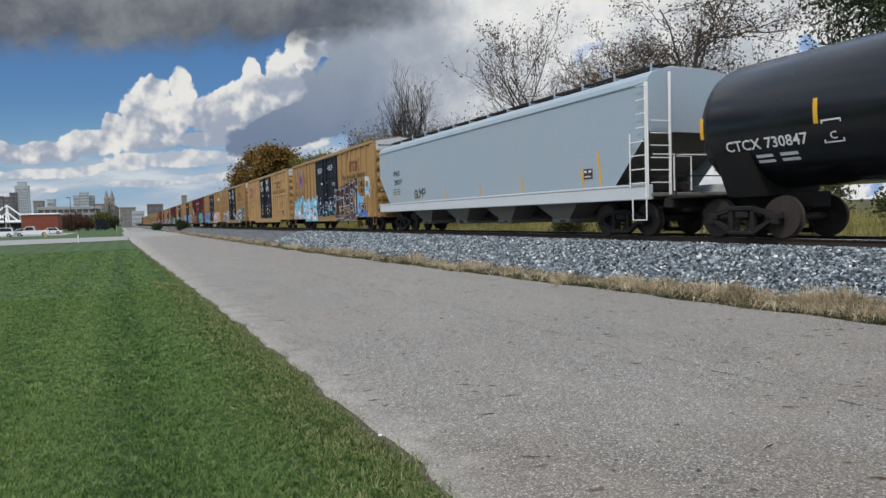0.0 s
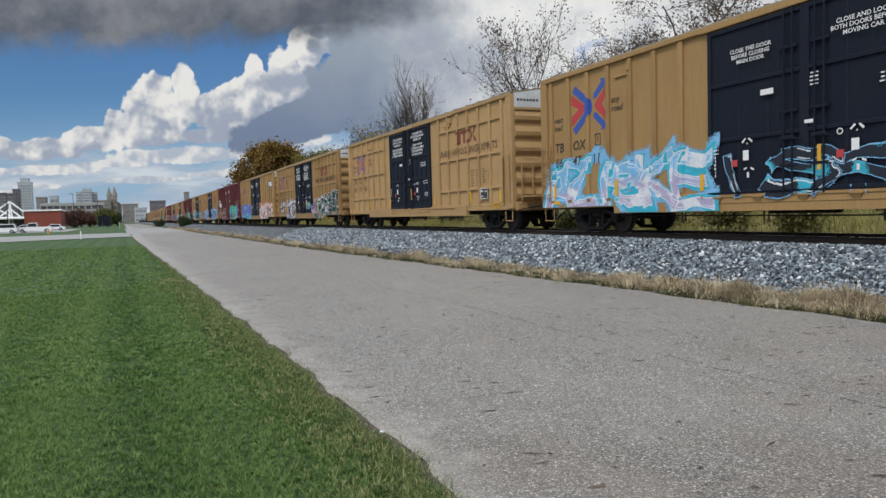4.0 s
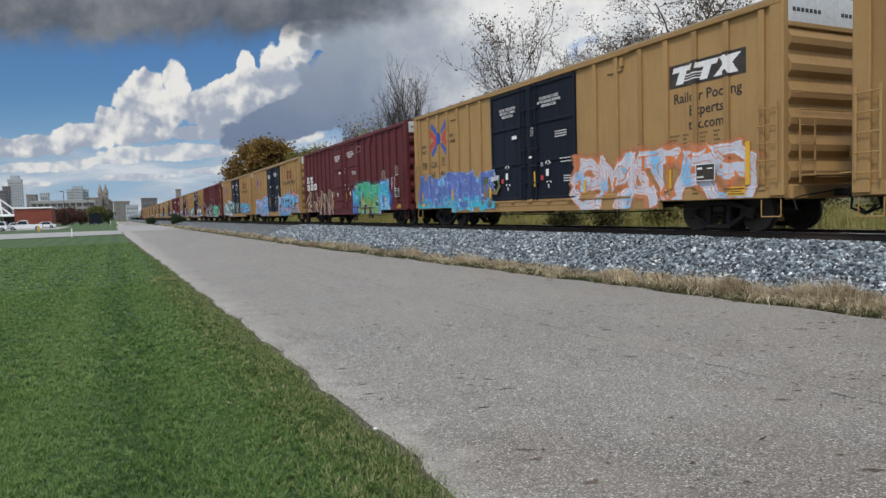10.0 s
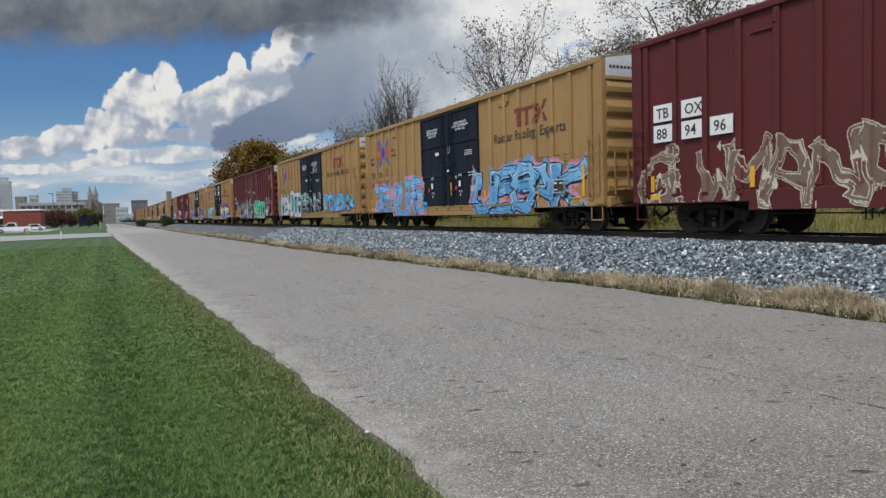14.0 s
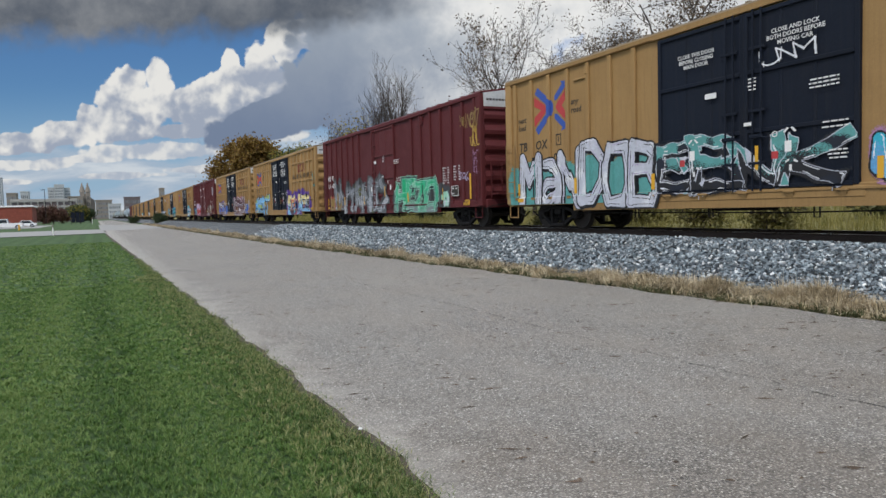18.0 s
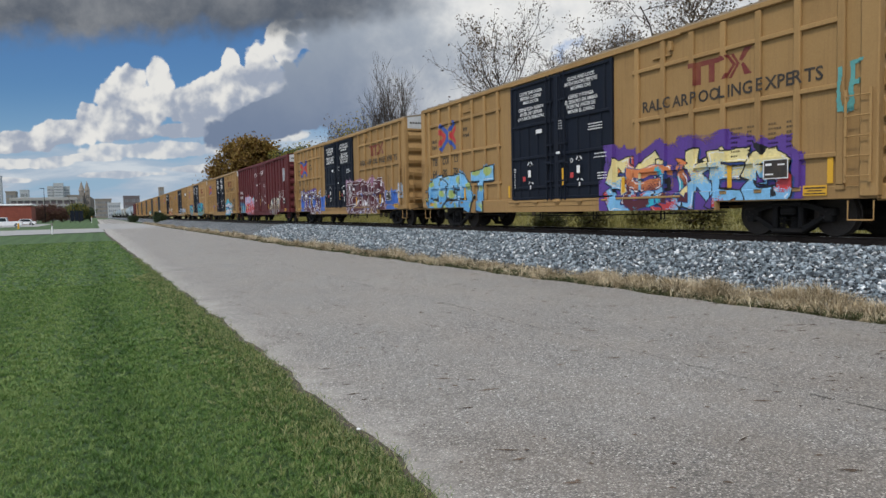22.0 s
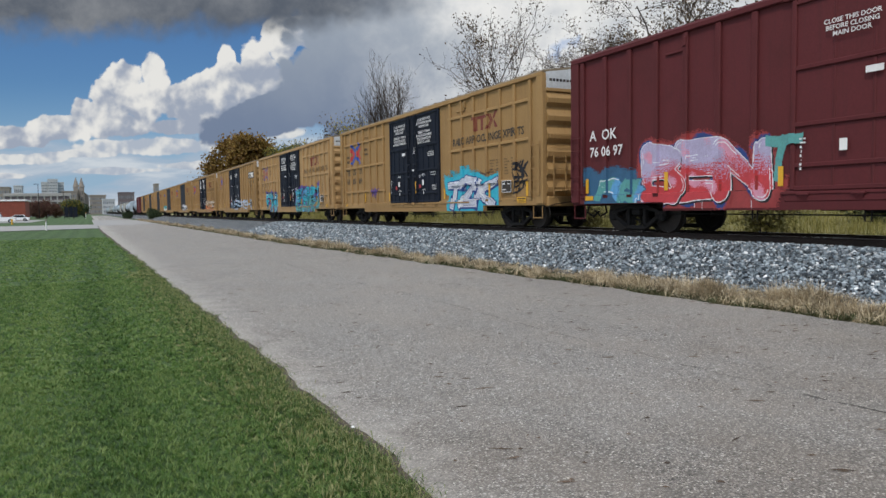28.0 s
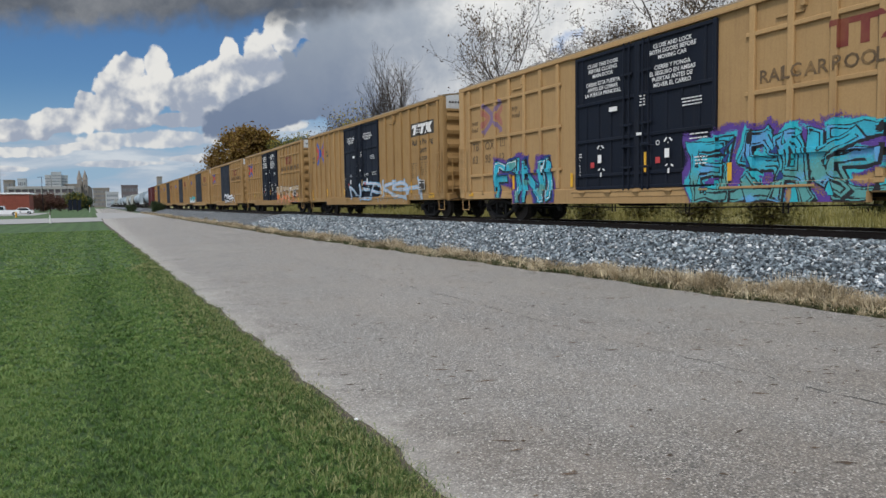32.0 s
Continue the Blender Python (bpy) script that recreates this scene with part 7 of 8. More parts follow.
g(C[13], "posts", "NEAKSH", 8.2, 16.8, .85, 1.75, "pale", "silver", "sky", None, seed=40, thick=.05, label="pale outlined graffiti")
g(C[14], "grid", "NARSE", 12.2, 17.6, .66, 1.9, "tan", "orange", "umber", None, seed=41, thick=.12, label="faded rust graffiti")
g(C[15], "grid", "OSEN", 9.4, 14.6, .85, 1.7, "white", "silver", "black", None, seed=42, thick=.10, label="white graffiti")
g(C[16], "posts", "KMEA", .8, 5.8, .85, 1.8, "teal", "white", "black", None, seed=43, thick=.14, label="teal graffiti")
g(hop, None, "GUMP", 4.6, 5.85, 1.55, 1.98, "black", "black", "black", None, seed=44, thick=.028, wild=.06, cell=.018, edge=0, label="black hand-drawn tag")
g(C[11], "grid", "NAY", 4.5, 5.4, 1.30, 1.75, "purple", "purple", "purple", None, seed=45, thick=.05, edge=0, label="small purple tag")
g(C[8], "grid", "UF", 18.32, 18.76, 2.4, 3.25, "teal2", "teal2", "teal2", None, seed=47, thick=.04, edge=0, label="faded teal tag on the corner")
for u, z, w_, txt in ((.79, 2.78, .62, "TB"), (1.71, 2.78, .62, "OX"), (.79, 2.28, .62, "88"), (1.71, 2.28, .62, "94"), (2.57, 2.28, .64, "96")):
    part("number_panel", patch([[(0, 0), (w_, 0), (w_, .42), (0, .42)]], "lettering_white", ("panel", w_)), C[4], "white painted number panel", at_side(u, z, .082))
    part("lettering", words(txt, .36, "lettering_black"), C[4], "", at_side(u + .10, z + .08, .086))


# Grass: single blades near the camera, tufts farther off.
def blades(name, x, y, z, height, width, mats, label, seed, lean=0.5, category="grass", droop=0.0):
    """Many bent blades in one mesh; x, y, z, height and width are arrays."""
    rng = np.random.default_rng(seed)
    n = len(x)
    a = rng.uniform(0, 2 * np.pi, n)
    b = rng.uniform(0, 2 * np.pi, n)
    k = np.abs(rng.normal(0, lean, n)) * height
    wx, wy = np.cos(a) * width / 2, np.sin(a) * width / 2
    lx, ly = np.cos(b) * k, np.sin(b) * k
    v = np.empty((n, 5, 3))
    v[:, 0] = np.stack([x - wx, y - wy, z], -1)
    v[:, 1] = np.stack([x + wx, y + wy, z], -1)
    v[:, 2] = np.stack([x + lx * .35 + wx * .8, y + ly * .35 + wy * .8, z + height * .6], -1)
    v[:, 3] = np.stack([x + lx * .35 - wx * .8, y + ly * .35 - wy * .8, z + height * .6], -1)
    v[:, 4] = np.stack([x + lx, y + ly, z + height * (1 - droop)], -1)
    base = 5 * np.arange(n)[:, None]
    quads = (base + np.array([0, 1, 2, 3])).tolist()
    tris = (base + np.array([3, 2, 4])).tolist()
    me = arrays_mesh(name, v.reshape(-1, 3).tolist(), quads + tris, mats)
    return tagged(new(name, me), label, category, kind="stuff")


rng = np.random.default_rng(21)


def tufts(name, x, y, z, per, height, width, spread, mats, label, seed, category="grass", lean=.6, droop=0.0):
    """Tufts: blades fanning out of one root each, so that a tuft has one tone."""
    r = np.random.default_rng(seed)
    n = len(x)
    a = r.uniform(0, 2 * np.pi, (n, per))
    k = np.abs(r.normal(0, lean, (n, per)))
    h = height[:, None] * r.uniform(.45, 1.15, (n, per))
    out = spread[:, None] * r.random((n, per))
    ox, oy = np.cos(a) * out, np.sin(a) * out
    lx, ly = np.cos(a) * k * h, np.sin(a) * k * h
    b = a + r.uniform(.8, 2.3, (n, per))
    wx, wy = np.cos(b) * width[:, None] / 2, np.sin(b) * width[:, None] / 2
    v = np.empty((n, 1 + 3 * per, 3))
    v[:, 0] = np.stack([x, y, z - .004], -1)
    X, Y, Z = x[:, None], y[:, None], z[:, None]
    v[:, 1::3] = np.stack([X + ox + lx * .3 - wx, Y + oy + ly * .3 - wy, Z + h * .5], -1)
    v[:, 2::3] = np.stack([X + ox + lx * .3 + wx, Y + oy + ly * .3 + wy, Z + h * .5], -1)
    v[:, 3::3] = np.stack([X + ox + lx, Y + oy + ly, Z + h * (1 - droop * k)], -1)
    root = (1 + 3 * per) * np.arange(n)[:, None]
    i = 1 + 3 * np.arange(per)[None]
    f1 = np.stack([root + 0 * i, root + i, root + i + 1], -1).reshape(-1, 3)
    f2 = np.stack([root + i, root + i + 2, root + i + 1], -1).reshape(-1, 3)
    me = arrays_mesh(name, v.reshape(-1, 3).tolist(), np.concatenate([f1, f2]).tolist(), mats)
    return tagged(new(name, me), label, category, kind="stuff")


def lawn(n, y0, y1, x0, h, w, sp, seed, per=10):
    r = np.random.default_rng(seed)
    y = y0 + (y1 - y0) * r.random(n) ** 1.25
    e = np.array([edge_near(v) for v in y])
    x = x0 + (e + .03 - x0) * r.random(n)
    tuft = .9 + .20 * np.sin(x * 23 + 3 * np.sin(y * 11)) * np.sin(y * 19 + 2 * np.sin(x * 13)) + .12 * np.sin(x * 5.5)
    tufts("lawn_grass", x, y, np.full(n, -.035), per, h * tuft * r.uniform(.7, 1.25, n), w * r.uniform(.7, 1.3, n), sp * r.uniform(.6, 1.3, n), ["blade"], "short mown green lawn grass", seed)


lawn(30000, 2.6, 7.5, -3.0, .040, .0056, .026, 31, 8)
lawn(26000, 7.3, 18, -6.0, .043, .012, .045, 32, 8)
lawn(18000, 17.5, 50, -15, .048, .028, .10, 33, 7)
# longer, paler grass hanging over the asphalt edge
n = 16000
y = 2.4 + 26 * rng.random(n) ** 1.6
x = np.array([edge_near(v) for v in y]) + rng.normal(-.07, .08, n)
blades("edge_grass", x, y, np.full(n, -.03), rng.uniform(.03, .085, n), rng.uniform(.004, .009, n), ["edge_blade"], "longer tufted grass along the asphalt edge", 34, .9, droop=.2)
# short yellowish grass of the trodden margin
n = 5200
y = 2.4 + 18 * rng.random(n) ** 1.5
x = np.array([edge_near(v) for v in y]) - np.abs(rng.normal(0, .30, n)) - .02
tufts("margin_grass", x, y, np.full(n, -.035), 8, rng.uniform(.030, .062, n), .0052 * (1 + y / 9) * rng.uniform(.7, 1.3, n), np.full(n, .030), ["edge_blade"], "short yellow-green grass on the trodden lawn margin", 39)
# dry grass between the asphalt and the ballast: fluffy clumps over low green weeds
n = 3300
y = 3.2 + 150 * rng.random(n) ** 1.9
e = np.array([edge_far(v) for v in y])
x = e + np.clip(rng.normal(.42, .26, n), .02, 1.2)
z0 = np.interp(x, [9.4, 9.6, 10.1, 11.1], [-.05, .03, .16, .46])
lush = np.clip(.62 + .34 * np.sin(y * .9 + 2 * np.sin(y * .31)) + .25 * np.sin(y * 2.9 + 1), .22, 1.2)
tall = np.exp(-((x - e - .42) / .34) ** 2)
tufts("dry_grass", x, y, z0, 44, (.08 + .37 * tall * lush) * np.clip(.60 + y / 24, 0, 1.1) * rng.uniform(.6, 1.15, n), .0058 * (1 + y / 40) * rng.uniform(.7, 1.3, n), .05 + .13 * rng.random(n), ["straw"], "fluffy straw-coloured dry grass along the ballast", 35, "dry grass", .85, .45)
n = 3600
y = 3.2 + 110 * rng.random(n) ** 1.8
e = np.array([edge_far(v) for v in y])
x = e + np.clip(rng.normal(.26, .24, n), -.06, .9)
tufts("low_weeds", x, y, np.full(n, -.05), 16, rng.uniform(.05, .17, n), .013 * (1 + y / 40) * rng.uniform(.7, 1.3, n), .03 + .10 * rng.random(n), ["weed"], "low dark green weeds at the asphalt edge", 36, "weeds", .7, .3)
# broad bleached blades sprawling over the edge
n = 150
y = 4 + 16 * rng.random(n) ** 1.3
e = np.array([edge_far(v) for v in y])
x = e + np.clip(rng.normal(.25, .22, n), -.02, .9)
tufts("stalks", x, y, np.full(n, -.02), 6, rng.uniform(.14, .34, n), rng.uniform(.012, .022, n), np.full(n, .03), ["pale_straw"], "broad bleached straw blades sprawling over the weeds", 37, "stalks", 1.1, .55)
# a white clover flower at the worn edge
flower = thing("clover_flower", "small white clover flower at the lawn edge", "flower", at=pose(1.60, 4.55, -.03))
s = Shape()
s.tube([(0, 0, 0), (.004, .002, .04), (.002, 0, .075)], .0018, 5)
part("stem", s.mesh("stem", "blade"), flower)
s = Shape()
for i in range(22):
    a, e_ = i * 2.4, .3 + 1.2 * i / 22
    d = Vector((math.cos(a) * math.cos(e_), math.sin(a) * math.cos(e_), math.sin(e_)))
    s.tube([(.002, 0, .075), tuple(Vector((.002, 0, .075)) + d * .016)], [.002, .0045], 5)
part("blossom", s.mesh("blossom", "white"), flower, "white petals")
# field behind the track
n = 60000
y = 2 + 150 * rng.random(n) ** 1.7
x = 16.9 + 11 * rng.random(n) ** 1.4
z = np.array([land(a, 0) for a in x]) - .03
blades("field_grass", x, y, z, rng.uniform(.25, .75, n) * (.7 + .4 * np.sin(y * .6) * np.sin(x)), .02 * (1 + y / 50), ["olive"], "tall olive and yellow grass behind the track", 38, .45, "grass", .1)
bank_field = Shape()
fy = spaced(-40, 1200, 6, 1.12)
fx = [16.6, 18, 20, 21, 24, 28, 33, 45, 70]
tagged(new("field", sheet(fx, fy, lambda a, b: land(a, b) + .015).mesh("field", "bank")), "rough olive field behind the track", "field", kind="structure")


# Trees and bushes.
class Wood:
    """Grows tapered limbs from a trunk; ends are kept for leaves."""

    def __init__(self, seed):
        self.r, self.wood, self.twigs, self.ends = random.Random(seed), Shape(), Shape(), []

    def limb(self, p, d, length, rad, level, spread, up, kids, wiggle, thin):
        r = self.r
        steps = 5 if level < 2 else (4 if level < 3 else 3)
        pts, rads = [Vector(p)], [rad]
        d = Vector(d).normalized()
        for i in range(steps):
            d = (d + Vector((r.gauss(0, wiggle), r.gauss(0, wiggle), r.gauss(up, wiggle)))).normalized()
            pts.append(pts[-1] + d * length / steps)
            rads.append(rad * (1 - (i + 1) / steps * (1 - thin)))
        shape = self.wood if level < 2 else self.twigs
        shape.tube(pts, rads, 8 if level == 0 else (6 if level == 1 else (4 if level == 2 else 3)), False)
        if level >= len(kids):
            self.ends += pts[1:]
            return
        for i in range(kids[level]):
            t = .25 + .75 * (i + r.random()) / kids[level] if level else .35 + .65 * (i + r.random() * .8) / kids[level]
            k = min(int(t * steps), steps - 1)
            f = t * steps - k
            q = pts[k].lerp(pts[k + 1], min(f, 1))
            side = Vector((r.gauss(0, 1), r.gauss(0, 1), r.gauss(0, .35)))
            nd = (d * (1 - spread) + side.normalized() * spread + Vector((0, 0, .12))).normalized()
            rr = max(.010, rads[k] * r.uniform(.42, .62))
            self.limb(q, nd, length * r.uniform(.48, .75) * (1.05 - .4 * t), rr, level + 1, spread, up, kids, wiggle * 1.15, .45)


def leaf_mesh(name, spots, n, spread, size, mat, seed):
    """Small leaves scattered round the given spots."""
    r = np.random.default_rng(seed)
    base = np.array(spots)[r.integers(0, len(spots), n)] + r.normal(0, spread, (n, 3))
    a = r.normal(0, 1, (n, 3))
    a /= np.linalg.norm(a, axis=1)[:, None]
    b = np.cross(a, r.normal(0, 1, (n, 3)))
    b /= np.linalg.norm(b, axis=1)[:, None]
    sz = size * r.uniform(.5, 1.4, n)[:, None]
    c = np.cross(a, b)
    v = np.stack([base - a * sz, base + b * sz * .55 + c * sz * .15, base + a * sz, base - b * sz * .55 + c * sz * .15], 1)
    f = (4 * np.arange(n)[:, None] + np.arange(4)).tolist()
    return arrays_mesh(name, v.reshape(-1, 3).tolist(), f, [mat])


def tree(x, y, height, label, seed, kids=(9, 6, 5), spread=.55, up=.05, trunk=.16, leaves=None, lean=(0, 0), bole=.42, wiggle=.16, stems=1, category="tree", z=None, name="tree"):
    base = land(x, y) - .1 if z is None else z
    t = thing(name, label, category, at=pose(x, y, base))
    w_ = Wood(seed)
    for i in range(stems):
        d = Vector((lean[0] + w_.r.gauss(0, .16 * (stems > 1)), lean[1] + w_.r.gauss(0, .16 * (stems > 1)), 1))
        w_.limb((w_.r.uniform(-.3, .3) * (stems > 1), w_.r.uniform(-.3, .3) * (stems > 1), 0), d, height * bole * (1 if i == 0 else w_.r.uniform(.7, 1)) * 1.55, trunk * (1 if i == 0 else .7), 0, spread, up, kids, wiggle, .3)
    part("trunk", w_.wood.mesh("trunk", "bark", True), t)
    tagged(part("twig_mass", w_.twigs.mesh("twig_mass", "twig"), t, "fine bare twigs"), kind="stuff")
    for n_, sp, size, mat in leaves or ():
        tagged(part("crown", leaf_mesh("crown", w_.ends, n_, sp, size, mat, seed), t, "many small leaves"), kind="stuff")
    return t


def polar(az, d):
    return d * math.sin(radians(az)), d * math.cos(radians(az))


tree(*polar(44.2, 40), 15.5, "half-bare autumn tree with fine drooping twigs behind the train", 103, (10, 8, 6, 3), .62, .0, .26, [(7000, .30, .075, "brown_leaf")], wiggle=.22)
tree(*polar(50.2, 41), 14, "bare autumn tree behind the train", 104, (10, 8, 6, 3), .6, .0, .2, [(900, .3, .07, "brown_leaf")], wiggle=.2)
tree(*polar(38.6, 44), 13.5, "bare grey autumn tree with few leaves", 105, (10, 8, 6, 3), .58, .02, .17, [(700, .3, .07, "brown_leaf")], wiggle=.18)
tree(*polar(34.5, 43), 14.2, "slender autumn tree with withered leaves", 106, (9, 7, 6), .46, .06, .14, [(1500, .20, .075, "brown_leaf")], wiggle=.14)
tree(*polar(30.4, 46), 11.5, "bare pale autumn tree", 107, (9, 7, 6), .55, .03, .14, None, wiggle=.18)
tree(*polar(28.3, 48), 9.0, "low bare autumn tree with russet leaves", 108, (8, 6, 5), .6, .0, .12, [(900, .3, .08, "red_leaf")], wiggle=.2)
tree(*polar(31.0, 44), 8.0, "low shrub with yellow and russet leaves", 109, (8, 6, 4), .6, .03, .08, [(1500, .3, .09, "yellow_leaf"), (900, .3, .09, "red_leaf")], stems=3, category="shrub", name="shrub")
tree(*polar(22.0, 62), 14.6, "tall bare multi-stemmed tree behind the boxcars", 110, (9, 7, 5), .36, .14, .16, None, stems=4, wiggle=.10)
tree(*polar(23.6, 63), 12.5, "bare bushy tree behind the boxcars", 111, (9, 7, 6), .5, .08, .14, [(600, .4, .09, "brown_leaf")], stems=4, wiggle=.14)
tree(*polar(25.6, 64), 10.0, "low bare tree behind the boxcars", 112, (9, 7, 5), .55, .05, .12, None, stems=3, wiggle=.16)
tree(*polar(19.6, 66), 10.8, "small tree with yellow-green leaves", 113, (9, 7, 5), .5, .06, .12, [(3200, .4, .10, "yellow_leaf"), (2200, .5, .09, "brown_leaf")], stems=3, wiggle=.15)
tree(*polar(18.4, 66), 9.6, "small dark tree with withered leaves", 114, (8, 6, 5), .5, .05, .1, [(2200, .4, .10, "brown_leaf")], stems=3, wiggle=.15)
tree(*polar(54.4, 38), 13.5, "sparse tree with withered leaves", 115, (8, 6, 5), .5, .06, .13, [(1000, .25, .09, "brown_leaf")], wiggle=.14)
tree(*polar(58.6, 36), 13.5, "dense dark evergreen tree", 116, (12, 9, 5), .6, .03, .2, [(26000, .45, .10, "dark_leaf")], wiggle=.16)
tree(*polar(10.4, 128), 19.0, "broad oak with rusty brown autumn leaves", 117, (12, 9, 6), .7, .0, .34, [(34000, .55, .25, "oak_leaf")], wiggle=.16, bole=.36)
tree(*polar(12.9, 126), 18.5, "broad oak with brown autumn leaves", 118, (12, 9, 6), .7, .0, .34, [(34000, .55, .25, "oak_leaf")], wiggle=.16, bole=.36)
tree(*polar(14.2, 120), 14.5, "oak with green and yellow leaves", 119, (11, 8, 5), .65, .0, .3, [(12000, .6, .16, "yellow_leaf"), (9000, .6, .16, "dark_leaf")], wiggle=.16, bole=.36)
tree(*polar(-1.0, 255), 7.5, "rounded green tree beside the lawn", 120, (11, 8, 5), .6, .0, .3, [(9000, .5, .26, "dark_leaf"), (6000, .5, .26, "yellow_leaf")], bole=.36)
tree(*polar(-.3, 262), 6.0, "small green tree beside the lawn", 121, (10, 7, 4), .6, .0, .25, [(7000, .5, .26, "dark_leaf")], bole=.36)
for i, az in enumerate((-3.9, -3.3, -2.7, -2.2)):
    tree(*polar(az, 262), (8.3, 6.6, 7.4, 6.0)[i], "reddish-brown autumn tree beside the car park", 122 + i, (9, 7, 4), .6, .0, .2, [(4500, .6, .22, "red_leaf"), (2000, .6, .2, "brown_leaf")], bole=.36, stems=2)
tree(*polar(4.35, 141), 2.6, "dark green bush at the road edge", 130, (8, 6, 4), .8, -.05, .07, [(7000, .22, .11, "dark_leaf")], stems=4, category="bush", name="bush", z=0)
tree(*polar(2.6, 190), 2.2, "small dark bush at the road edge", 131, (7, 5, 4), .8, -.05, .06, [(4000, .2, .13, "dark_leaf")], stems=4, category="bush", name="bush", z=0)
tree(*polar(36.2, 47), 12.0, "bare autumn tree with fine grey twigs", 125, (10, 8, 6, 2), .58, .03, .14, None, wiggle=.18)
tree(*polar(41.2, 46), 13.5, "bare autumn tree with fine twigs and few leaves", 126, (10, 8, 6, 3), .6, .02, .16, [(4500, .28, .07, "brown_leaf")], wiggle=.2)
tree(*polar(47.5, 44), 14.5, "half-bare autumn tree with drooping twigs", 127, (10, 8, 6, 3), .62, .0, .18, [(5000, .28, .07, "brown_leaf")], wiggle=.22)
for az, d, h in ((35.8, 31, 1.5), (39.5, 30, 1.9), (47.9, 27, 1.8), (52.0, 25, 2.1), (43.5, 30, 1.3)):
    tree(*polar(az, d), h, "low yellow-green shrub behind the track", 150 + int(az), (8, 6, 4), .75, .0, .05, [(2200, .22, .07, "olive_leaf")], stems=4, category="shrub", name="shrub")
random.seed(9)
for i in range(7):
    tree(21 + random.uniform(0, 5), 14 + i * 6.5 + random.uniform(-2, 2), random.uniform(1.4, 2.4), "low dark scrub in the field behind the track", 140 + i, (8, 6, 4), .75, .0, .05, [(2600, .2, .08, "weed")], stems=4, category="bush", name="bush")


# Far side of the lawn: car park, buildings, skyline.
def windows_grid(parent, wall_y, x0, x1, z0, z1, nx, nz, fill=(.6, .55), mat="glass", depth=.25):
    """Window openings as recessed panes with sills, each a part."""
    w_, h_ = (x1 - x0) / nx, (z1 - z0) / nz

    def make():
        s = Shape()
        s.box(-w_ * fill[0] / 2, w_ * fill[0] / 2, -.06, depth, -h_ * fill[1] / 2, h_ * fill[1] / 2)
        return s.mesh("window", mat)
    me = once(("win", round(w_, 2), round(h_, 2), fill, mat), make)
    for i in range(nx):
        for j in range(nz):
            part("window", me, parent, at=pose(x0 + w_ * (i + .5), wall_y, z0 + h_ * (j + .5)))


def block(name, az0, az1, top, dist, label, mat, depth=20, base=-1.0, nx=6, nz=8, fill=(.6, .5), roof=None, category="building", win="far_window"):
    """A building across the line of sight between two bearings."""
    x0, x1 = dist * math.tan(radians(az0)), dist * math.tan(radians(az1))
    h = dist * math.tan(radians(top)) + EYE[2]
    b = thing(name, label, category, at=pose((x0 + x1) / 2, dist, 0))
    w_ = (x1 - x0) / 2
    s = Shape()
    s.box(-w_, w_, 0, depth, base, h, .15)
    part("wall", s.mesh("wall", mat), b)
    s = Shape()
    s.box(-w_ - .3, w_ + .3, -.3, depth + .3, h - .1, h + .012 * dist * .12, .1)
    part("roof", s.mesh("roof", roof or mat), b)
    if nx:
        windows_grid(b, 0, -w_ * .92, w_ * .92, h * .05, h * .96, nx, nz, fill, win)
    return b, w_, h


block("tower_block", -6.63, -5.78, 2.95, 1500, "pale grey stone office tower", "tower_stone", nx=6, nz=14, fill=(.5, .62))
block("tower_block", -6.45, -5.95, 3.22, 1505, "stepped pale stone office tower top", "tower_stone", nx=0)
block("office_block", -7.95, -6.75, 2.15, 1350, "dark reddish office block", "dark_stone", nx=8, nz=9, fill=(.85, .4))
block("office_block", -6.95, -6.55, 2.45, 1380, "dark slab office block", "dark_stone", nx=3, nz=9, fill=(.8, .4))
block("apartment_tower", -3.0, -2.62, 2.2, 1600, "pale grey apartment tower", "tower_stone", nx=4, nz=10)
block("apartment_tower", -2.60, -1.98, 2.42, 1590, "pale grey apartment tower with long windows", "tower_stone", nx=6, nz=11)
block("apartment_tower", -1.96, -1.58, 2.18, 1605, "pale grey apartment tower", "tower_stone", nx=4, nz=10)
block("office_block", -5.55, -4.95, 1.85, 800, "small tan office block", "tan_stone", nx=4, nz=4)
block("office_block", -4.7, -4.2, 1.95, 900, "small pale office block", "tower_stone", nx=4, nz=4)
# parking deck: open levels
deck, dw, dh = block("parking_deck", -5.3, -1.2, 1.38, 430, "pale concrete parking deck with open levels", "dark_stone", depth=30, nx=0, roof="concrete")
for i in range(4):
    s = Shape()
    s.box(-dw - .4, dw + .4, -.6, .1, -.55, .55, .06)
    part("parapet", s.mesh("parapet", "concrete"), deck, "pale concrete parapet", pose(0, 0, dh - .5 - i * 3.1))
s = Shape()
s.box(-.35, .35, -.5, .1, 0, dh, .05)
post_me = s.mesh("column", "concrete")
for i in range(11):
    part("column", post_me, deck, at=pose(-dw + i * dw / 5, 0, 0))
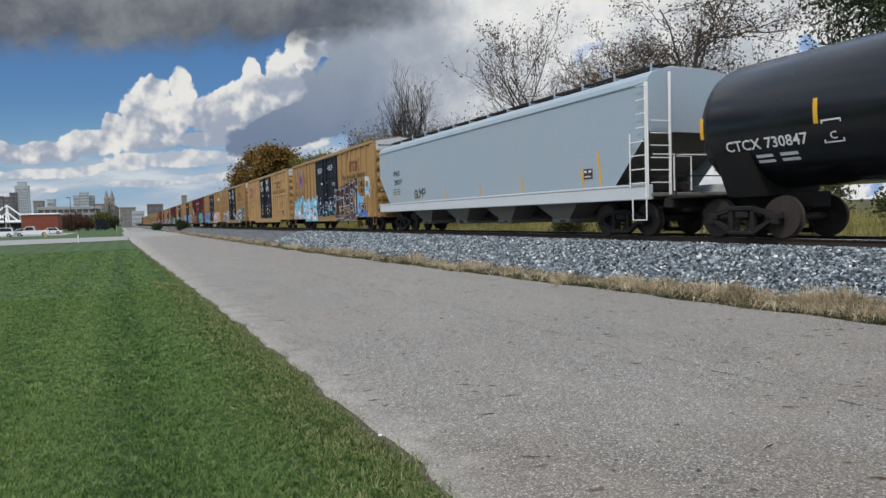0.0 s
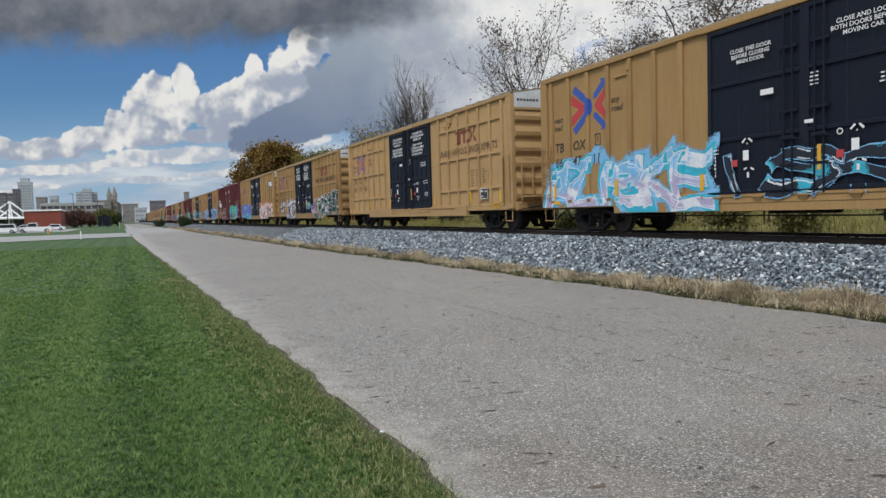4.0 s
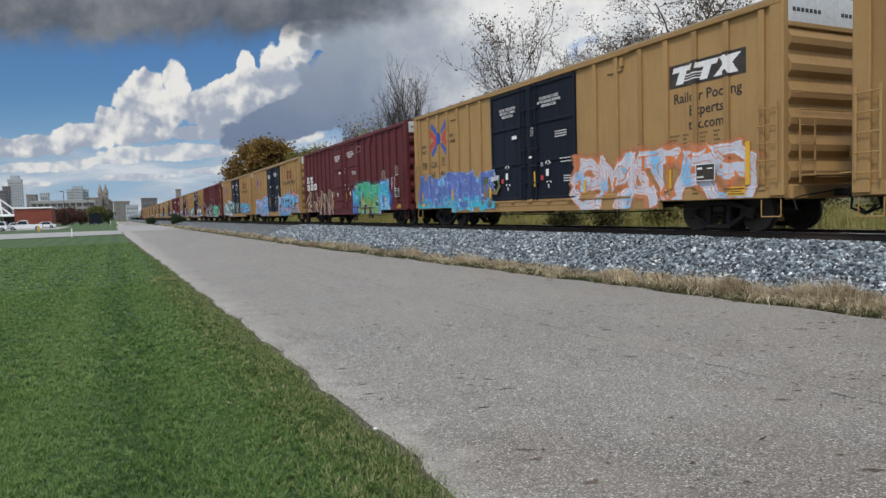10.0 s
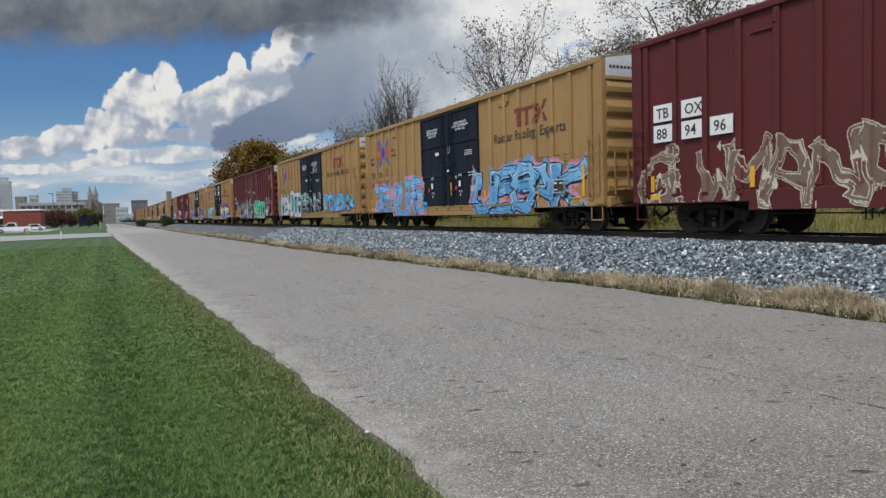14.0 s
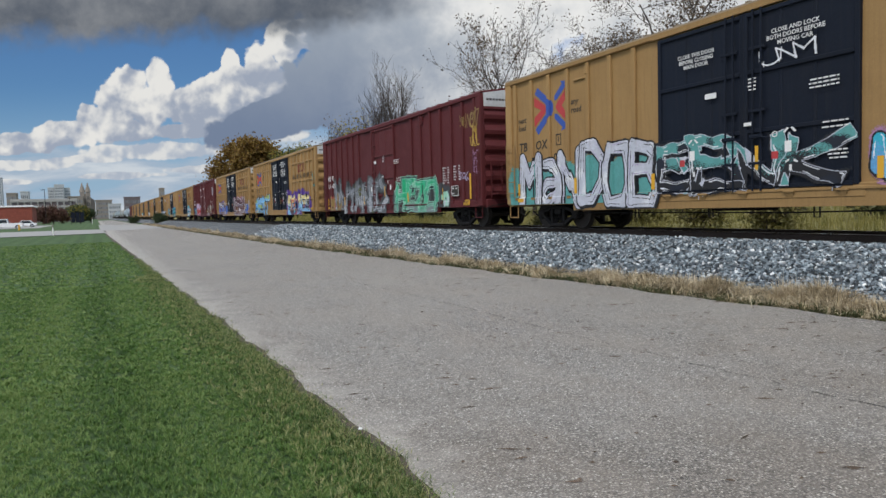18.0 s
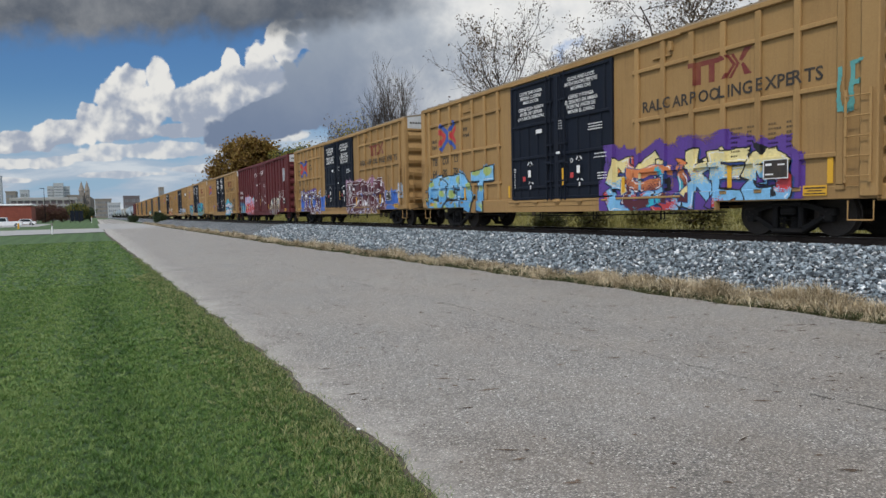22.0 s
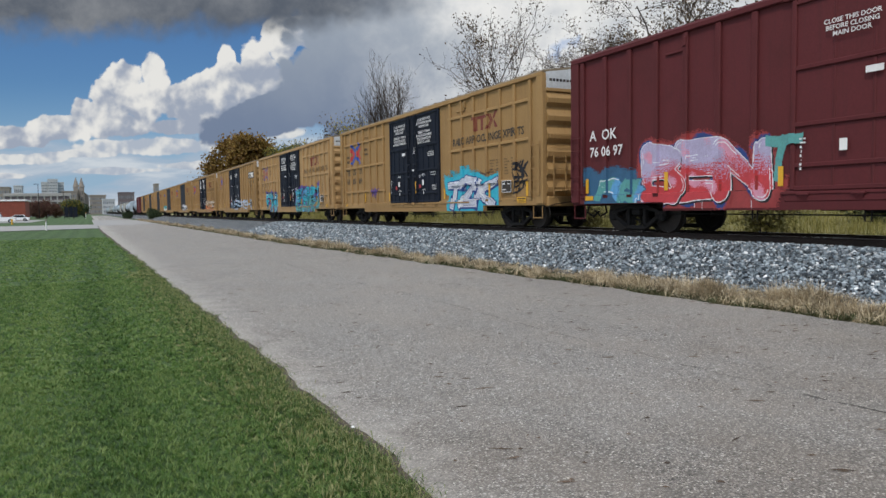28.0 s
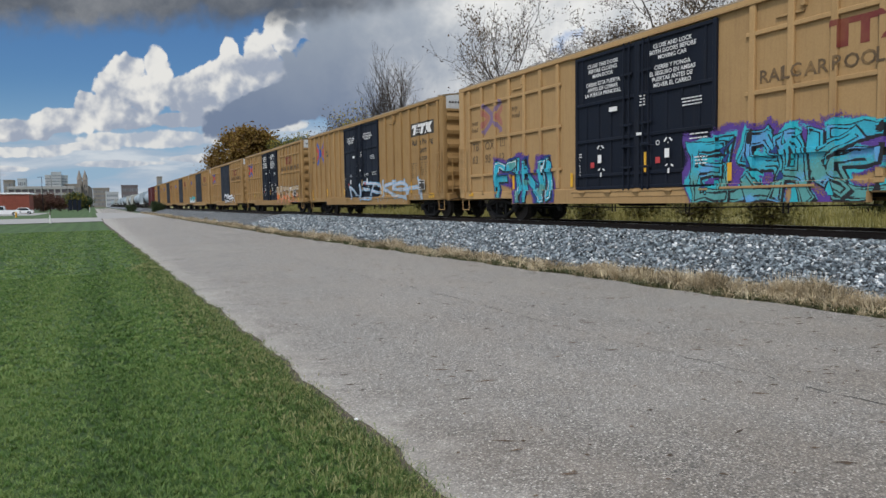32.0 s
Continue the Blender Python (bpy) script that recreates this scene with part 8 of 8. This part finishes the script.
# church with twin spires
ch = thing("church", "brown stone church with twin spires", "church", at=pose(900 * math.tan(radians(-.62)), 900, 0))
s = Shape()
s.prism([(-10, -1), (-10, 22), (0, 30), (10, 22), (10, -1)], 6, 50)
part("nave", s.mesh("nave", "tan_stone"), ch)
for sg in (-1, 1):
    s = Shape()
    s.box(-2.6, 2.6, -2.6, 2.6, -1, 32, .2)
    tw = part("spire_tower", s.mesh("spire_tower", "tan_stone"), ch, at=pose(sg * 2.9, 4, 0))
    s = Shape()
    s.spin([(32, 3.4), (35, 2.4), (43.0, .2)], (0, 0, 0), "z", 8)
    part("spire", s.mesh("spire", "tan_stone"), tw)
    windows_grid(tw, -2.6, -1.6, 1.6, 8, 28, 2, 3, (.4, .6))
block("hall", -1.75, -.75, 1.55, 880, "low brown stone hall beside the church", "tan_stone", nx=7, nz=3)
block("warehouse", .05, 1.15, 1.25, 700, "pale tan brick warehouse beyond the road", "tan_stone", nx=8, nz=4)
block("warehouse", .9, 1.75, .95, 640, "pale grey warehouse beyond the road", "tower_stone", nx=6, nz=3)
block("warehouse", 2.0, 3.1, 1.45, 900, "slate blue warehouse beyond the train", "dark_stone", nx=8, nz=3)
block("silo", 4.55, 4.85, 2.1, 900, "pale tan silo tower", "tan_stone", nx=2, nz=4, category="silo")
# red brick building with its flat roof, on the car park
bb, bw, bh = block("brick_building", -6.35, -4.05, .93, 205, "low red brick building with a flat white-edged roof", "brick", depth=14, nx=0, roof="white")
for row in range(8):
    for i in range(14):
        def course():
            s = Shape()
            s.box(-bw / 14 + .02, bw / 14 - .02, -.03, .02, .02, .56, .008)
            return s.mesh("brick_panel", "brick")
        part("brick_panel", once("course", course), bb, at=pose(-bw + (i + .5) * bw / 7, 0, row * .60))
# white roof truss of the open hall
tr = thing("truss_roof", "white steel mast and cable roof of an open hall", "steel structure", at=pose(-29.5, 235, 0))
mast = [(0, 0, 0), (0, 0, 8.2)]
for k_, (a, b) in enumerate((((-.6, 0, 0), (0, 0, 8.4)), ((.6, 0, 0), (0, 0, 8.4)), ((0, 0, 8.3), (5.2, 0, 3.6)), ((0, 0, 8.3), (-6, 0, 3.8)), ((0, 0, 6.2), (2.6, 0, 3.7)), ((0, 0, 6.2), (-3, 0, 3.7)), ((-5, 0, 7.6), (0, 0, 4.0)), ((-7, 0, 3.7), (5.4, 0, 3.6)))):
    s = Shape()
    s.tube([a, b], .22, 8)
    part("strut", s.mesh("strut", "white"), tr)
s = Shape()
s.box(-9, 5.4, -4, 4, 3.1, 3.6, .1)
part("roof", s.mesh("roof", "white"), tr)
for x in (-8, -4, 0, 5):
    s = Shape()
    s.tube([(x, -3, -.1), (x, -3, 3.2)], .14, 8)
    part("column", s.mesh("column", "white"), tr)
s = Shape()
s.box(-9, 4, 3, 3.3, -.1, 3.1)
part("wall", s.mesh("wall", "dark_stone"), tr)


# Vehicles in the car park.
def vehicle(x, y, rz, label, kind_):
    L, W, H = {"pickup": (5.7, 1.95, 1.85), "suv": (4.8, 1.9, 1.75), "car": (4.6, 1.82, 1.45)}[kind_]
    v = thing({"pickup": "pickup_truck", "suv": "sport_utility_car", "car": "saloon_car"}[kind_], label, "car", "vehicles in the car park", at=pose(x, y, -.03, 0, 0, rz))
    h = L / 2
    bonnet, sill = H * .56, .32

    def slab(name, loop, w_, mat):
        s = Shape()
        n, c = len(s.v), len(loop)
        s.v += [(a, -w_ / 2, b) for a, b in loop] + [(a, w_ / 2, b) for a, b in loop]
        s.f += [tuple(range(n, n + c)), tuple(range(n + 2 * c - 1, n + c - 1, -1))] + [(n + i, n + c + i, n + c + (i + 1) % c, n + (i + 1) % c) for i in range(c)]
        s.k += [0] * (c + 2)
        return part(name, s.mesh(name, mat), v)
    slab("body", [(-h, sill + .15), (-h + .1, sill), (h - .1, sill), (h, sill + .2), (h - .05, bonnet - .08), (h - .25, bonnet), (-h + .15, bonnet + .04), (-h, bonnet - .1)], W, "car_paint")
    if kind_ == "pickup":
        cab = [(-.55, bonnet), (-.35, H), (.85, H), (1.45, bonnet)]
    elif kind_ == "suv":
        cab = [(-h + .12, bonnet), (-h + .35, H), (.75, H), (1.35, bonnet)]
    else:
        cab = [(-h + .55, bonnet), (-1.15, H), (.45, H), (1.25, bonnet)]
    slab("cab", cab, W * .88, "car_paint")
    inner = [(a * .90 + (cab[0][0] + cab[3][0]) / 2 * .10, bonnet + .05 + (b - bonnet) * .78) for a, b in cab]
    for sg in (-1, 1):
        s = Shape()
        p = [(a, sg * (W * .44 + .012), b) for a, b in inner]
        s.face(p if sg < 0 else p[::-1])
        part("side_window", s.mesh("side_window", "glass"), v, "dark side window glass")
    for a0, a1 in ((cab[2], cab[3]), (cab[1], cab[0])):
        s = Shape()
        k = .012 if a0[0] > 0 else -.012
        s.face([(a0[0] + k * 2, -W * .40, a0[1] - .06), (a1[0] + k * 2, -W * .40, a1[1] + .06), (a1[0] + k * 2, W * .40, a1[1] + .06), (a0[0] + k * 2, W * .40, a0[1] - .06)])
        part("windscreen", s.mesh("windscreen", "glass"), v, "dark windscreen glass")
    for a in (-h + .85, h - .85):
        for sg in (-1, 1):
            s = Shape()
            s.spin([(-.11, .30), (-.10, .36), (.10, .36), (.11, .30)], (0, 0, 0), "y", 20)
            wh = part("wheel", s.mesh("wheel", "rubber"), v, at=pose(a, sg * (W / 2 - .08), .34))
            s = Shape()
            s.spin([(-.02, .22), (.02, .20)], (0, sg * .11, 0), "y", 16)
            part("rim", s.mesh("rim", "chrome"), wh)
    for sg in (-1, 1):
        s = Shape()
        s.box(h - .06, h + .012, sg * W * .36 - .18, sg * W * .36 + .18, bonnet - .28, bonnet - .12, .03)
        part("headlight", s.mesh("headlight", "chrome"), v)
        s = Shape()
        s.box(-h - .012, -h + .05, sg * W * .42 - .08, sg * W * .42 + .08, bonnet - .35, bonnet - .08, .02)
        part("tail_light", s.mesh("tail_light", "red"), v)
    return v


vehicle(-15.2, 152, 178, "white pickup truck parked by the lawn", "pickup")
vehicle(-20.2, 150, 178, "white sport utility car parked by the lawn", "suv")
vehicle(-25.8, 151, 2, "white sport utility car in the car park", "suv")
vehicle(-14.0, 176, 178, "white saloon car parked by the lawn", "car")
vehicle(-20.0, 178, 178, "white saloon car in the second row", "car")
vehicle(-27.0, 182, 5, "pale sport utility car in the second row", "suv")
s = Shape()
s.face([(-70, 144, 0.0), (-9.5, 146, 0.0), (-9.5, 200, 0.0), (-70, 200, 0.0)])
tagged(new("car_park", s.mesh("car_park", "concrete")), "pale grey car park surface", "car park", kind="structure")
# hydrant, posts, lamp posts, fence panels
hy = thing("hydrant", "yellow fire hydrant on the lawn", "hydrant", at=pose(-10.8, 126, -.04))
s = Shape()
s.spin([(0, .18), (.06, .18), (.07, .12), (.62, .12), (.64, .17), (.70, .17), (.72, .13), (.82, .08), (.88, .03)], (0, 0, 0), "z", 14)
part("barrel", s.mesh("barrel", "yellow", True), hy)
for sg in (-1, 1):
    s = Shape()
    s.spin([(0, .06), (sg * .20, .06), (sg * .22, .04)], (0, 0, .5), "x", 10)
    part("nozzle", s.mesh("nozzle", "white"), hy)


def marker(x, y, h, label, mat, cap):
    p = thing("marker_post", label, "post", at=pose(x, y, -.04))
    s = Shape()
    s.tube([(0, 0, 0), (0, 0, h)], .055, 10)
    part("post", s.mesh("post", mat), p)
    s = Shape()
    s.tube([(0, 0, h - .25), (0, 0, h + .04)], .062, 10)
    part("cap", s.mesh("cap", cap), p)


marker(-3.75, 76, 1.05, "white marker post beside the concrete walk", "white", "tan_stone")
marker(-.85, 200, 1.7, "white and yellow marker post at the road", "white", "yellow")
for x, y, h in ((-24.5, 190, 9.0), (-14.3, 255, 11), (-8.0, 280, 9), (-6.4, 250, 7)):
    lp = thing("street_lamp", "dark steel car park lamp post", "lamp post", at=pose(x, y, 0))
    s = Shape()
    s.tube([(0, 0, -.1), (0, 0, h)], [.12, .07], 8)
    part("pole", s.mesh("pole", "grime"), lp)
    s = Shape()
    s.box(-1.2, .2, -.2, .2, h - .05, h + .12, .04)
    part("lamp_head", s.mesh("lamp_head", "grime"), lp)
fe = thing("fence_screen", "dark green screen panels on posts", "fence", at=pose(-6.2, 205, 0))
for i in range(3):
    s = Shape()
    s.box(-.42, .42, -.04, .04, .5, 3.2, .02)
    part("panel", s.mesh("panel", "navy"), fe, at=pose(.9 + i * 1.05, 0, 0))
    s = Shape()
    s.tube([(-.5, 0, -.1), (-.5, 0, 3.4)], .06, 6)
    part("post", s.mesh("post", "grime"), fe, at=pose(.9 + i * 1.05, 0, 0))


def rolled(t):
    """How far the train has rolled after t seconds."""
    return float(np.interp(t, [r[0] for r in ROLLED], [r[1] for r in ROLLED]))


def motions():
    for car, y in MOVING:
        walk(car, [(t, pose(TRACK_X, y - s_, RAIL_Z)) for t, s_ in ROLLED])
    beats = [i / 15 for i in range(481)]
    turn = [-rolled(t) / 0.462 for t in beats]
    for ws, y in WHEELS:
        walk(ws, [(t, Matrix.Translation((0, y, 0.462)) @ Matrix.Rotation(-a, 4, "X")) for t, a in zip(beats, turn)])


motions()
